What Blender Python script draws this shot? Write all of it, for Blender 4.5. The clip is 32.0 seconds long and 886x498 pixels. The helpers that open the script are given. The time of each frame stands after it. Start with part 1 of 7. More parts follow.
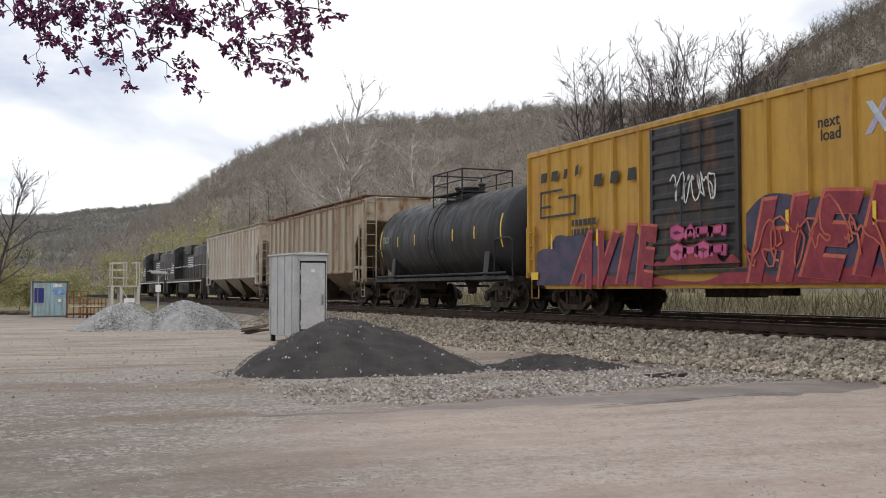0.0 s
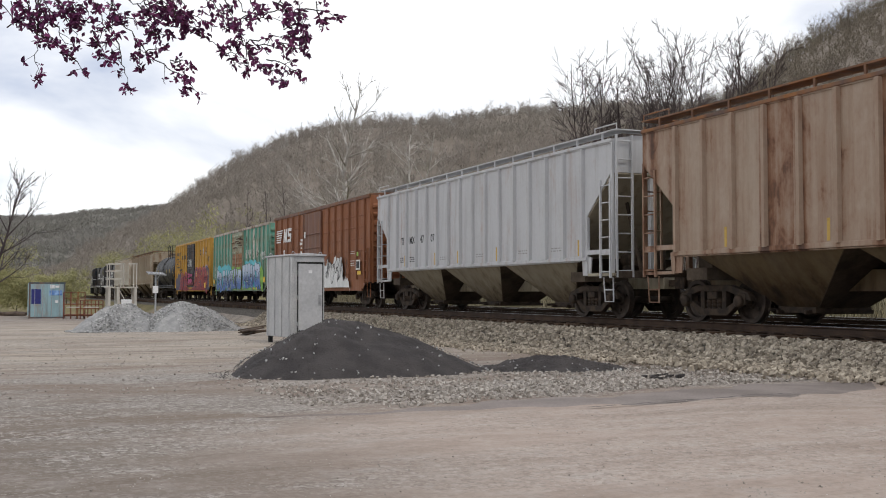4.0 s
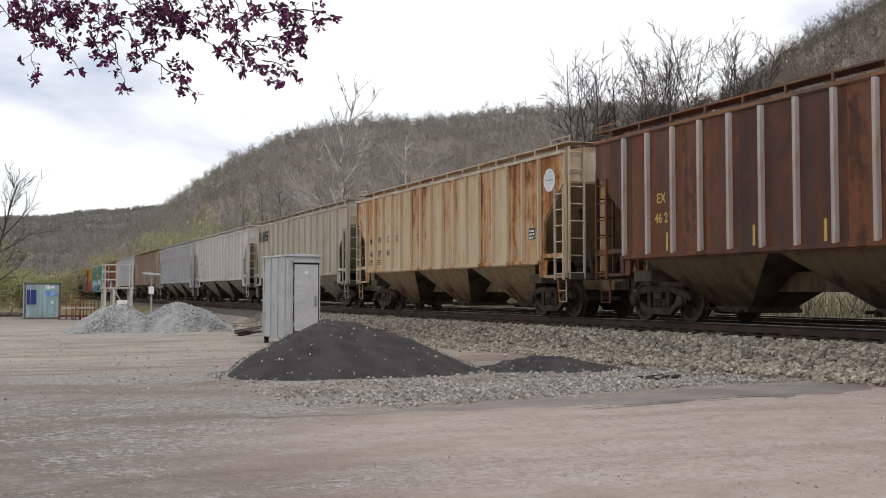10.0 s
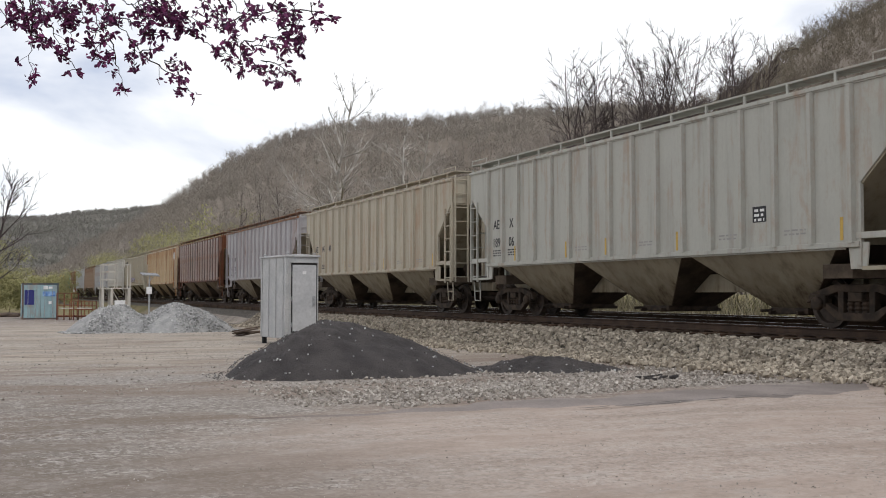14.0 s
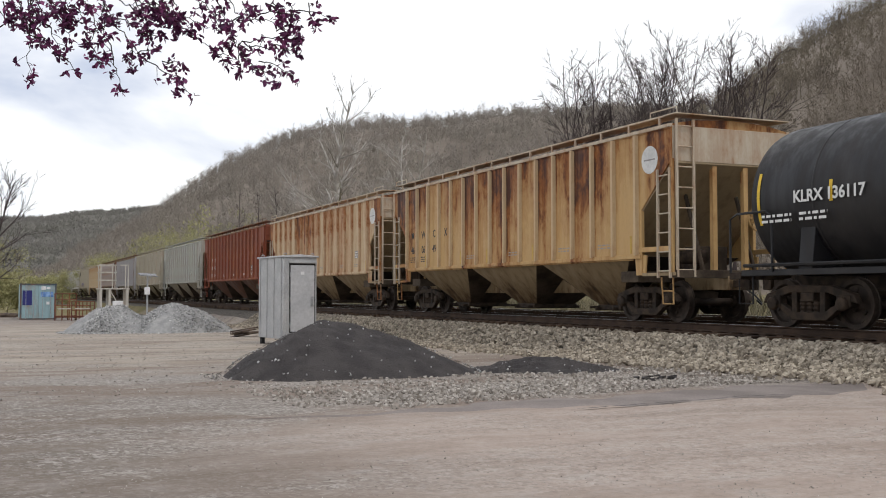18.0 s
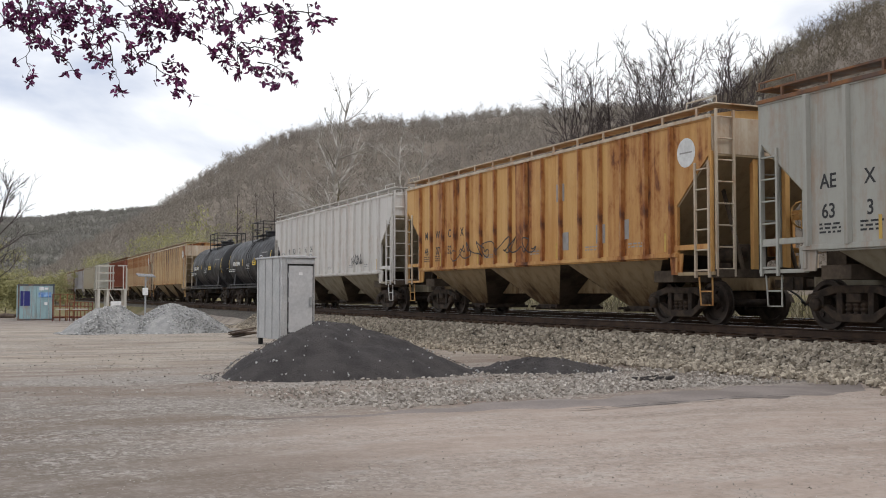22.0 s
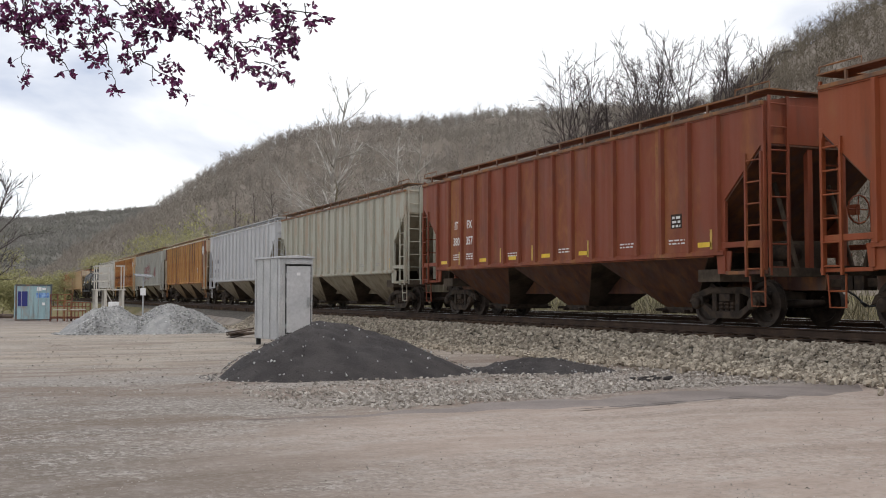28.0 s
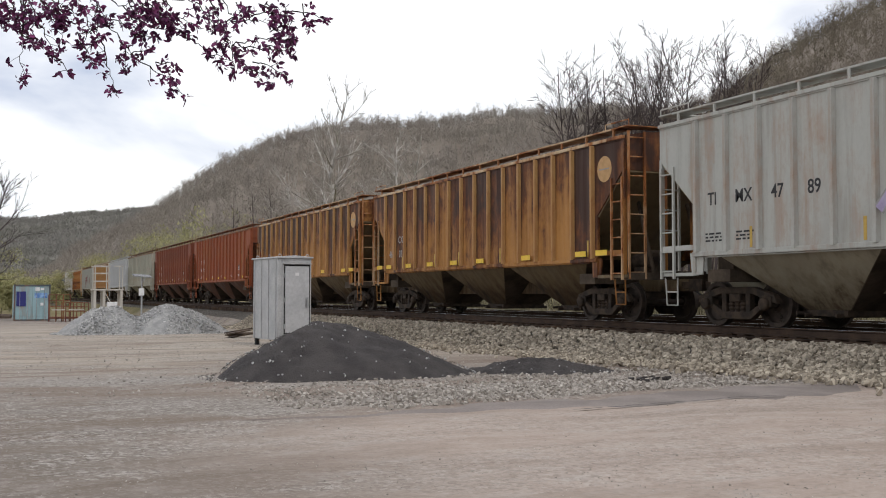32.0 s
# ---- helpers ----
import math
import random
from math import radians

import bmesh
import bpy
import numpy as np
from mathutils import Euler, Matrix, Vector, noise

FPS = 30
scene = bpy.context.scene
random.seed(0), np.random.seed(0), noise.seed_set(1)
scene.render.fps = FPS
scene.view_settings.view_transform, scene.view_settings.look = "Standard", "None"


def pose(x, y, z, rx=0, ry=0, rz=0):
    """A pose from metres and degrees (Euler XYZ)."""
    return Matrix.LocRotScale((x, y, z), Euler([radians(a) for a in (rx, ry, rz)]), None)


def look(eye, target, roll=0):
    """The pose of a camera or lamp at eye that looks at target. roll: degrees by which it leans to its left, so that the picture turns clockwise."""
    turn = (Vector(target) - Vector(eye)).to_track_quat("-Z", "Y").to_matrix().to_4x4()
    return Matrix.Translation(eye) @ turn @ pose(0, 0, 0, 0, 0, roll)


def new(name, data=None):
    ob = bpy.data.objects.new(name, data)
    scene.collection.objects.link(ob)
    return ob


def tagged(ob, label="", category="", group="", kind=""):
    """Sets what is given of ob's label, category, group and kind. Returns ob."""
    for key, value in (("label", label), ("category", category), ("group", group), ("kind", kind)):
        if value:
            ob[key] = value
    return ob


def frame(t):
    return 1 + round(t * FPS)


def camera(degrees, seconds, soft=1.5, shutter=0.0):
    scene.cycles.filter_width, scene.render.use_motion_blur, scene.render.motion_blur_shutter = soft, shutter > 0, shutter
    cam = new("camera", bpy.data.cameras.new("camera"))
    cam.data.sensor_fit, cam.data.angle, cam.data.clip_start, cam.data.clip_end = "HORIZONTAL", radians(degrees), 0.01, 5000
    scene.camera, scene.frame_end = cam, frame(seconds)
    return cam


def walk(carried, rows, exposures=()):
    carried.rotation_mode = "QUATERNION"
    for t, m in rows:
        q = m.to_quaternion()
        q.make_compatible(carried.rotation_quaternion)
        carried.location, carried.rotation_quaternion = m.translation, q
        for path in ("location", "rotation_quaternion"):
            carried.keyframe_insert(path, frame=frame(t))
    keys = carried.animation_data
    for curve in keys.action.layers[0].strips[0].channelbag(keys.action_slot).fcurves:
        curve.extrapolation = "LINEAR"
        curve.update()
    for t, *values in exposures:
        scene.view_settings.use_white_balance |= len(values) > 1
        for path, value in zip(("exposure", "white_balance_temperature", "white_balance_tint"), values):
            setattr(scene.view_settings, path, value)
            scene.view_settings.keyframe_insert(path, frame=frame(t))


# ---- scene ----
# Metres. The track runs along +Y, the train goes towards +Y; the eye stands at (0, 0, EYE).
EYE = 1.3
RAIL = 0.65            # top of rail
TRACK = 14.95          # centre of the near track
TRACK2 = 19.25         # centre of the far track
YAW, PITCH, LENS = 22.835, 2.29, 45.93

cam = camera(LENS, 32.0, soft=1.0, shutter=0.0)
# seconds, drift to the right and upwards in thousandths of a radian
DRIFT = [(0, 0, 0), (1.2, 0.4, 0.3), (2, 1.05, 0.75), (3.5, 2.2, 1.0), (6, 3.4, 1.2), (8, 5.0, 1.6), (10, 6.2, 1.65),
         (12, 7.1, 1.75), (14.5, 8.3, 2.0), (17, 9.4, 2.3), (20, 10.6, 2.5), (22, 11.5, 2.9), (24, 12.0, 2.7),
         (25.5, 12.5, 3.1), (28, 13.5, 3.2), (30, 14.1, 3.25), (32, 14.8, 3.35)]
walk(cam, [(t, pose(0, 0, EYE, 90 + PITCH + math.degrees(b / 1000), 0, -YAW - math.degrees(a / 1000))) for t, a, b in DRIFT])

# ---- sky and sun ----
world = bpy.data.worlds.new("world")
scene.world = world
world.use_nodes = True
wn, wl = world.node_tree.nodes, world.node_tree.links
wn.clear()


def wnode(kind, **values):
    n = wn.new(kind)
    for k, v in values.items():
        n.inputs[k].default_value = v
    return n


sky = wn.new("ShaderNodeTexSky")
sky.sky_type, sky.sun_disc = "NISHITA", False
sky.sun_elevation, sky.sun_rotation = radians(57), radians(157)
sky_dim = wn.new("ShaderNodeVectorMath")
sky_dim.operation = "SCALE"
sky_dim.inputs["Scale"].default_value = 0.1
wl.new(sky.outputs["Color"], sky_dim.inputs[0])
wco = wn.new("ShaderNodeTexCoord")
wmap = wn.new("ShaderNodeMapping")
wmap.inputs["Location"].default_value = (0.35, 0.1, 0.12)
wmap.inputs["Scale"].default_value = (1.0, 1.0, 2.4)
wl.new(wco.outputs["Generated"], wmap.inputs["Vector"])
wnoise = wnode("ShaderNodeTexNoise", Scale=2.6, Detail=6.0, Roughness=0.5, Distortion=0.3)
wl.new(wmap.outputs["Vector"], wnoise.inputs["Vector"])
wramp = wn.new("ShaderNodeValToRGB")
wramp.color_ramp.elements[0].position, wramp.color_ramp.elements[0].color = 0.35, (0.58, 0.65, 0.82, 1)
wramp.color_ramp.elements[1].position, wramp.color_ramp.elements[1].color = 0.52, (1.24, 1.24, 1.25, 1)
wl.new(wnoise.outputs["Fac"], wramp.inputs["Fac"])
wmix = wn.new("ShaderNodeMix")
wmix.data_type = "RGBA"
wmix.inputs["Factor"].default_value = 0.86
wl.new(sky_dim.outputs["Vector"], wmix.inputs["A"])
wl.new(wramp.outputs["Color"], wmix.inputs["B"])
wbg = wnode("ShaderNodeBackground", Strength=1.0)
wl.new(wmix.outputs["Result"], wbg.inputs["Color"])
wout = wn.new("ShaderNodeOutputWorld")
wl.new(wbg.outputs["Background"], wout.inputs["Surface"])

sun = new("sun", bpy.data.lights.new("sun", "SUN"))
sun.data.energy, sun.data.angle, sun.data.color = 0.9, radians(14), (1.0, 0.95, 0.88)
sun.matrix_world = look((15, -35, 60), (0, 0, 0))
scene.view_settings.exposure = 0.0


# ---- materials ----
def shader(name, rough=0.8, metal=0.0, spec=0.3):
    """An empty node material: (material, nodes, links, principled)."""
    m = bpy.data.materials.new(name)
    m.use_nodes = True
    b = m.node_tree.nodes["Principled BSDF"]
    b.inputs["Roughness"].default_value, b.inputs["Metallic"].default_value = rough, metal
    b.inputs["Specular IOR Level"].default_value = spec
    return m, m.node_tree.nodes, m.node_tree.links, b


class Net:
    """Short ways to add nodes to a material."""

    def __init__(self, name, rough=0.8, metal=0.0, spec=0.3):
        self.m, self.n, self.l, self.b = shader(name, rough, metal, spec)
        self.co = self.n.new("ShaderNodeTexCoord")
        self.geo = None

    def put(self, value, socket):
        if isinstance(value, bpy.types.NodeSocket):
            self.l.new(value, socket)
        elif isinstance(value, (tuple, list)):
            socket.default_value = (*value, 1) if len(value) == 3 and socket.type == "RGBA" else tuple(value)
        else:
            socket.default_value = value

    def where(self, scale=(1, 1, 1), place=(0, 0, 0), space="Object"):
        mp = self.n.new("ShaderNodeMapping")
        mp.inputs["Scale"].default_value, mp.inputs["Location"].default_value = scale, place
        self.l.new(self.co.outputs[space], mp.inputs["Vector"])
        return mp.outputs["Vector"]

    def noise(self, vec, scale, detail=4.0, rough=0.55, dist=0.0):
        t = self.n.new("ShaderNodeTexNoise")
        t.inputs["Scale"].default_value, t.inputs["Detail"].default_value = scale, detail
        t.inputs["Roughness"].default_value, t.inputs["Distortion"].default_value = rough, dist
        self.l.new(vec, t.inputs["Vector"])
        return t.outputs["Fac"]

    def cells(self, vec, scale, out="Color", feature="F1"):
        t = self.n.new("ShaderNodeTexVoronoi")
        t.feature = feature
        t.inputs["Scale"].default_value = scale
        self.l.new(vec, t.inputs["Vector"])
        return t.outputs[out]

    def ramp(self, fac, a, b, low=0.0, high=1.0):
        r = self.n.new("ShaderNodeMapRange")
        r.interpolation_type = "SMOOTHSTEP"
        self.put(fac, r.inputs["Value"])
        for k, v in zip(("From Min", "From Max", "To Min", "To Max"), (a, b, low, high)):
            self.put(v, r.inputs[k])
        return r.outputs["Result"]

    def mix(self, fac, a, b, blend="MIX"):
        x = self.n.new("ShaderNodeMix")
        x.data_type, x.blend_type = "RGBA", blend
        self.put(fac, x.inputs["Factor"])
        self.put(a, x.inputs["A"])
        self.put(b, x.inputs["B"])
        return x.outputs["Result"]

    def math(self, op, a, b=0.0):
        x = self.n.new("ShaderNodeMath")
        x.operation = op
        self.put(a, x.inputs[0])
        self.put(b, x.inputs[1])
        return x.outputs[0]

    def axis(self, which, space="Object"):
        s = self.n.new("ShaderNodeSeparateXYZ")
        self.l.new(self.co.outputs[space], s.inputs[0])
        return s.outputs[which]

    def island(self):
        g = self.n.new("ShaderNodeNewGeometry")
        return g.outputs["Random Per Island"]

    def chance(self):
        return self.n.new("ShaderNodeObjectInfo").outputs["Random"]

    def bump(self, height, strength=0.4, dist=0.02):
        x = self.n.new("ShaderNodeBump")
        x.inputs["Strength"].default_value, x.inputs["Distance"].default_value = strength, dist
        self.l.new(height, x.inputs["Height"])
        self.l.new(x.outputs["Normal"], self.b.inputs["Normal"])

    def done(self, colour, rough=None):
        self.put(colour, self.b.inputs["Base Color"])
        if rough is not None:
            self.put(rough, self.b.inputs["Roughness"])
        return self.m


def mottled(name, a, b, scale=6.0, rough=0.8, metal=0.0, bump=0.3, dist=0.01, spec=0.3, fine=8.0):
    """Two colours in patches, with grain."""
    k = Net(name, rough, metal, spec)
    v = k.where()
    big, small = k.noise(v, scale, 5.0), k.noise(v, scale * fine, 3.0)
    c = k.mix(k.ramp(big, 0.35, 0.65), a, b)
    c = k.mix(k.ramp(small, 0.3, 0.75, 0.0, 0.35), c, tuple(x * 0.55 for x in a))
    k.bump(small, bump, dist)
    return k.done(c)


def per_piece(name, a, b, rough=0.85, island=True, grain=9.0):
    """Pieces that each take a colour between a and b."""
    k = Net(name, rough)
    r = k.island() if island else k.chance()
    c = k.mix(r, a, b)
    n = k.noise(k.where(), grain, 4.0)
    c = k.mix(k.ramp(n, 0.35, 0.7, 0.0, 0.4), c, tuple(x * 0.6 for x in a))
    k.bump(n, 0.4, 0.01)
    return k.done(c)


def woods_paint(name, a, b, patch, scale):
    """Twigs and trunks between two colours, in broad stands of differing tint."""
    k = Net(name, 0.95, 0.0, 0.1)
    c = k.mix(k.island(), a, b)
    v = k.where()
    wide, mid = k.noise(v, scale, 4.0, 0.6), k.noise(v, scale * 5, 4.0, 0.65)
    c = k.mix(k.ramp(wide, 0.42, 0.60, 0.0, 0.55), c, patch)
    c = k.mix(k.ramp(mid, 0.45, 0.66, 0.0, 0.45), c, tuple(x * 0.55 for x in a))
    return k.done(c)


def car_paint(name, base, rust=0.2, seed=0.0, second=None, dirt=0.35, rust_a=(0.10, 0.036, 0.014), rust_b=(0.30, 0.13, 0.045), rough=0.6, panels=0.0, drip=0.0, drip_z=(1.5, 4.2)):
    """Weathered car paint: base colour, rust in vertical runs that differ from panel to panel, stains, road dirt."""
    k = Net(name, rough, 0.0, 0.35)
    tall = k.where((1.0, 1.0, 0.07), (seed * 3.1, seed * 7.7, seed))
    flat = k.where((1.0, 1.0, 0.6), (seed * 5.3, seed * 2.9, seed * 1.7))
    streak, patch = k.noise(tall, 4.0, 5.0, 0.6), k.noise(flat, 0.8, 6.0, 0.62)
    fine, blot = k.noise(flat, 16.0, 4.0, 0.6), k.noise(flat, 2.4, 4.0, 0.6, 0.5)
    run = k.noise(tall, 1.1, 3.0, 0.5)
    which = k.math("FLOOR", k.math("DIVIDE", k.math("ADD", k.axis("Y"), 7.05 + seed * 0.94 * 3), 0.94))
    w = k.n.new("ShaderNodeTexWhiteNoise")
    w.noise_dimensions = "1D"
    k.l.new(which, w.inputs["W"])
    lot = w.outputs["Value"]
    c = base
    if second:
        f = k.math("ADD", k.math("MULTIPLY", streak, 0.35), k.math("ADD", k.math("MULTIPLY", patch, 0.4), k.math("MULTIPLY", lot, 0.25 * panels)))
        c = k.mix(k.ramp(f, 0.36 + 0.10 * panels, 0.50 + 0.12 * panels), base, second)
    c = k.mix(k.ramp(fine, 0.4, 0.75, 0.0, 0.14), c, tuple(x * 0.6 for x in base))
    c = k.mix(k.ramp(streak, 0.48, 0.74, 0.0, dirt), c, (0.085, 0.07, 0.055))
    c = k.mix(k.ramp(patch, 0.48, 0.70, 0.0, dirt * 0.6), c, (0.15, 0.125, 0.10))
    where = k.math("ADD", k.math("ADD", k.math("MULTIPLY", streak, 0.34), k.math("MULTIPLY", run, 0.30)), k.math("ADD", k.math("MULTIPLY", blot, 0.36), k.math("MULTIPLY", k.math("SUBTRACT", lot, 0.5), 0.32 * panels)))
    where = k.math("ADD", k.math("MULTIPLY", k.math("SUBTRACT", where, 0.5), 1.7), 0.5)
    broad = k.noise(k.where((0.0, 1.0, 0.15), (seed, seed * 4.3, seed)), 0.32, 2.0, 0.5)
    where = k.math("ADD", where, k.math("MULTIPLY", k.math("SUBTRACT", broad, 0.5), 0.75 * panels))
    if drip:
        where = k.math("ADD", where, k.ramp(k.axis("Z"), *drip_z, -drip, drip))
    # rust creeps out of the seams beside the ribs
    across = k.math("ABSOLUTE", k.math("SUBTRACT", k.math("FRACT", k.math("DIVIDE", k.math("ADD", k.axis("Y"), 7.05), 0.94)), 0.5))
    where = k.math("ADD", where, k.math("MULTIPLY", k.ramp(across, 0.30, 0.48), 0.16 * min(1.0, panels * 1.4)))
    edge = 0.5 + 1.7 * (0.22 - 0.42 * rust)
    where = k.math("ADD", where, k.math("MULTIPLY", k.math("SUBTRACT", fine, 0.5), 0.18))
    stain = tuple(0.55 * b + 0.45 * r for b, r in zip(base, rust_b))
    c = k.mix(k.ramp(where, edge - 0.34, edge - 0.04, 0.0, 0.9), c, stain)
    c = k.mix(k.ramp(where, edge - 0.12, edge + 0.12), c, rust_b)
    deep = k.math("ADD", where, k.math("MULTIPLY", k.math("SUBTRACT", blot, 0.5), 0.5))
    c = k.mix(k.ramp(deep, edge + 0.02, edge + 0.30), c, rust_a)
    k.bump(k.math("ADD", fine, k.math("MULTIPLY", patch, 2.0)), 0.14, 0.008)
    return k.done(c, k.ramp(streak, 0.3, 0.7, rough - 0.1, min(0.95, rough + 0.2)))


def plain(name, colour, rough=0.55, metal=0.0, wear=0.5, scale=7.0):
    k = Net(name, rough, metal, 0.4)
    v = k.where()
    n, f = k.noise(v, scale, 4.0), k.noise(v, scale * 7, 3.0)
    c = k.mix(k.ramp(n, 0.4, 0.75, 0.0, wear), colour, tuple(x * 0.5 + 0.02 for x in colour))
    k.bump(f, 0.1, 0.004)
    return k.done(c, k.ramp(n, 0.3, 0.7, rough - 0.08, rough + 0.12))


def ground_paint():
    """Yard of dirt and fine gravel, drawn out in bands by wheels, with a smooth worn lane, and grass beyond."""
    k = Net("ground_dirt", 0.95, 0.0, 0.15)
    v = k.where()
    x, y = k.axis("X"), k.axis("Y")
    big, fine = k.noise(v, 0.16, 5.0, 0.6), k.noise(v, 14.0, 5.0, 0.7)
    band = k.noise(k.where((0.42, 1.0, 1.0), (3, 1, 0)), 0.45, 6.0, 0.64, 1.0)
    rut = k.noise(k.where((0.2, 1.0, 1.0), (9, 4, 0)), 0.85, 6.0, 0.62, 0.9)
    patch = k.noise(k.where((0.45, 1.0, 1.0), (11, 5, 0)), 0.55, 6.0, 0.65, 0.3)
    tuft = k.noise(k.where((0.6, 1.0, 1.0), (2, 8, 0)), 2.6, 5.0, 0.65)

    def grains(scale):
        g = k.n.new("ShaderNodeSeparateColor")
        k.l.new(k.cells(v, scale, "Color"), g.inputs[0])
        return g.outputs

    coarse, small = grains(20.0), grains(48.0)
    c = k.mix(k.ramp(band, 0.36, 0.64), (0.175, 0.140, 0.114), (0.290, 0.256, 0.222))
    c = k.mix(k.ramp(big, 0.42, 0.60, 0.0, 0.5), c, (0.225, 0.204, 0.183))
    # loose grey gravel between patches of bare brown dirt
    loose = k.ramp(patch, 0.43, 0.57)
    c = k.mix(0.5, c, k.mix(loose, (0.205, 0.150, 0.117), (0.275, 0.257, 0.236)))
    # the pinkish worn lane by the eye
    edge = k.math("ADD", k.math("SUBTRACT", y, k.math("MULTIPLY", x, 0.19)), k.math("MULTIPLY", band, 3.0))
    worn = k.math("MULTIPLY", k.ramp(edge, 12.2, 10.4), k.ramp(k.math("ADD", x, k.math("MULTIPLY", band, 4.0)), 0.8, 6.5))
    c = k.mix(k.math("MULTIPLY", worn, 0.82), c, k.mix(k.ramp(tuft, 0.35, 0.65), (0.360, 0.290, 0.246), (0.450, 0.372, 0.322)))
    # a pale sandy stretch towards the heaps
    pale = k.math("MULTIPLY", k.ramp(y, 17.0, 26.0), k.ramp(y, 75.0, 50.0))
    c = k.mix(k.math("MULTIPLY", pale, k.ramp(band, 0.35, 0.6, 0.35, 0.9)), c, (0.40, 0.348, 0.285))
    # brown wheel ruts, and a darker tone towards the yard's near corner
    c = k.mix(k.math("MULTIPLY", k.ramp(rut, 0.50, 0.62, 0.0, 0.75), k.ramp(worn, 0.2, 0.8, 1.0, 0.35)), c, (0.185, 0.138, 0.108))
    corner = k.math("MULTIPLY", k.ramp(y, 19.0, 7.0), k.ramp(k.math("ADD", x, k.math("MULTIPLY", patch, 3.0)), 5.5, 1.5))
    c = k.mix(k.math("MULTIPLY", corner, 0.6), c, (0.140, 0.120, 0.100))
    c = k.mix(k.ramp(tuft, 0.52, 0.68, 0.0, 0.35), c, (0.32, 0.295, 0.272))
    thin = k.ramp(worn, 0.2, 0.8, 1.0, 0.45)
    for grain, share, tone in ((coarse[0], 0.50, (0.50, 0.465, 0.43)), (coarse[1], 0.55, (0.115, 0.095, 0.08)), (small[0], 0.42, (0.50, 0.46, 0.42)), (small[1], 0.46, (0.11, 0.09, 0.075))):
        c = k.mix(k.math("MULTIPLY", k.math("MULTIPLY", k.ramp(grain, 0.6, 0.97), k.ramp(loose, 0.0, 1.0, share * 0.3, share)), thin), c, tone)
    c = k.mix(k.ramp(fine, 0.45, 0.72, 0.0, 0.28), c, (0.16, 0.13, 0.11))
    grass = k.mix(k.ramp(k.noise(v, 0.6, 5.0), 0.35, 0.65), (0.13, 0.12, 0.05), (0.22, 0.18, 0.10))
    wild = k.math("MAXIMUM", k.ramp(k.math("ADD", y, k.math("MULTIPLY", big, 14.0)), 96.0, 106.0), k.ramp(x, 22.5, 23.5))
    c = k.mix(wild, c, grass)
    k.bump(k.math("ADD", fine, k.math("ADD", coarse[2], k.math("MULTIPLY", tuft, 2.0))), 0.4, 0.02)
    return k.done(c)


def ballast_paint():
    k = Net("ballast_bed", 0.95)
    v = k.where()
    cell = k.cells(v, 15.0, "Color")
    g = k.n.new("ShaderNodeSeparateColor")
    k.l.new(cell, g.inputs[0])
    dist = k.cells(v, 15.0, "Distance")
    c = k.mix(g.outputs[0], (0.085, 0.072, 0.06), (0.21, 0.19, 0.165))
    c = k.mix(k.ramp(dist, 0.25, 0.75, 0.0, 0.8), c, (0.07, 0.06, 0.05))
    # darker and browner across the crown, between the two shoulders
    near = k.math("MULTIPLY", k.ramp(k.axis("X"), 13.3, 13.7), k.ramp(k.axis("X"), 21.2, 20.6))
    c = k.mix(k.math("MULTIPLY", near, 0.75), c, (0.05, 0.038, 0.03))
    k.bump(dist, 0.9, 0.05)
    return k.done(c)


M_GROUND, M_BALLAST = ground_paint(), ballast_paint()
M_STONE = per_piece("ballast_stone", (0.180, 0.150, 0.114), (0.555, 0.488, 0.392))
M_YARDSTONE = per_piece("yard_stone", (0.19, 0.165, 0.14), (0.50, 0.46, 0.415))
M_ASPHALT = mottled("worn_asphalt", (0.195, 0.168, 0.154), (0.265, 0.229, 0.212), 1.2, 0.9, 0, 0.4, 0.01, 0.2, 30.0)
M_CRACK = plain("crack_filler", (0.06, 0.055, 0.05), 0.9)
M_TIE = per_piece("tarred_tie", (0.040, 0.026, 0.018), (0.105, 0.066, 0.042), 0.9, False, 6.0)
M_RAIL = mottled("rusty_rail", (0.045, 0.029, 0.021), (0.075, 0.047, 0.032), 3.0, 0.8, 0.2)
M_RAILTOP = plain("polished_rail_head", (0.62, 0.63, 0.65), 0.28, 1.0, 0.15, 3.0)
M_COAL = mottled("dark_millings", (0.046, 0.041, 0.041), (0.074, 0.066, 0.064), 2.5, 0.9, 0, 0.9, 0.03, 0.3, 22.0)
M_COALBIT = per_piece("dark_lump", (0.034, 0.030, 0.030), (0.11, 0.10, 0.095))
M_HEAP = mottled("grey_gravel", (0.27, 0.27, 0.27), (0.38, 0.375, 0.365), 3.0, 0.9, 0, 0.9, 0.05, 0.3, 8.0)
M_HEAPBIT = per_piece("grey_gravel_stone", (0.20, 0.20, 0.20), (0.55, 0.545, 0.53))
M_BOARD = mottled("old_board", (0.055, 0.04, 0.033), (0.13, 0.095, 0.07), 4.0)
M_CABINET = mottled("grey_cabinet_paint", (0.40, 0.405, 0.41), (0.49, 0.49, 0.49), 1.6, 0.5, 0.1, 0.1, 0.004, 0.4, 12.0)
M_CABDOOR = mottled("pale_door_paint", (0.46, 0.465, 0.48), (0.53, 0.535, 0.545), 1.2, 0.45, 0.1, 0.1, 0.004, 0.4, 10.0)
M_DARK = plain("dark_seam", (0.03, 0.03, 0.03), 0.8)
M_BLUE = car_paint("container_blue", (0.29, 0.43, 0.465), 0.10, 2.0)
M_BLUEFRAME = car_paint("container_frame_blue", (0.045, 0.085, 0.11), 0.25, 2.6)
M_SOLAR = plain("solar_cells", (0.03, 0.035, 0.045), 0.25, 0.0, 0.2)
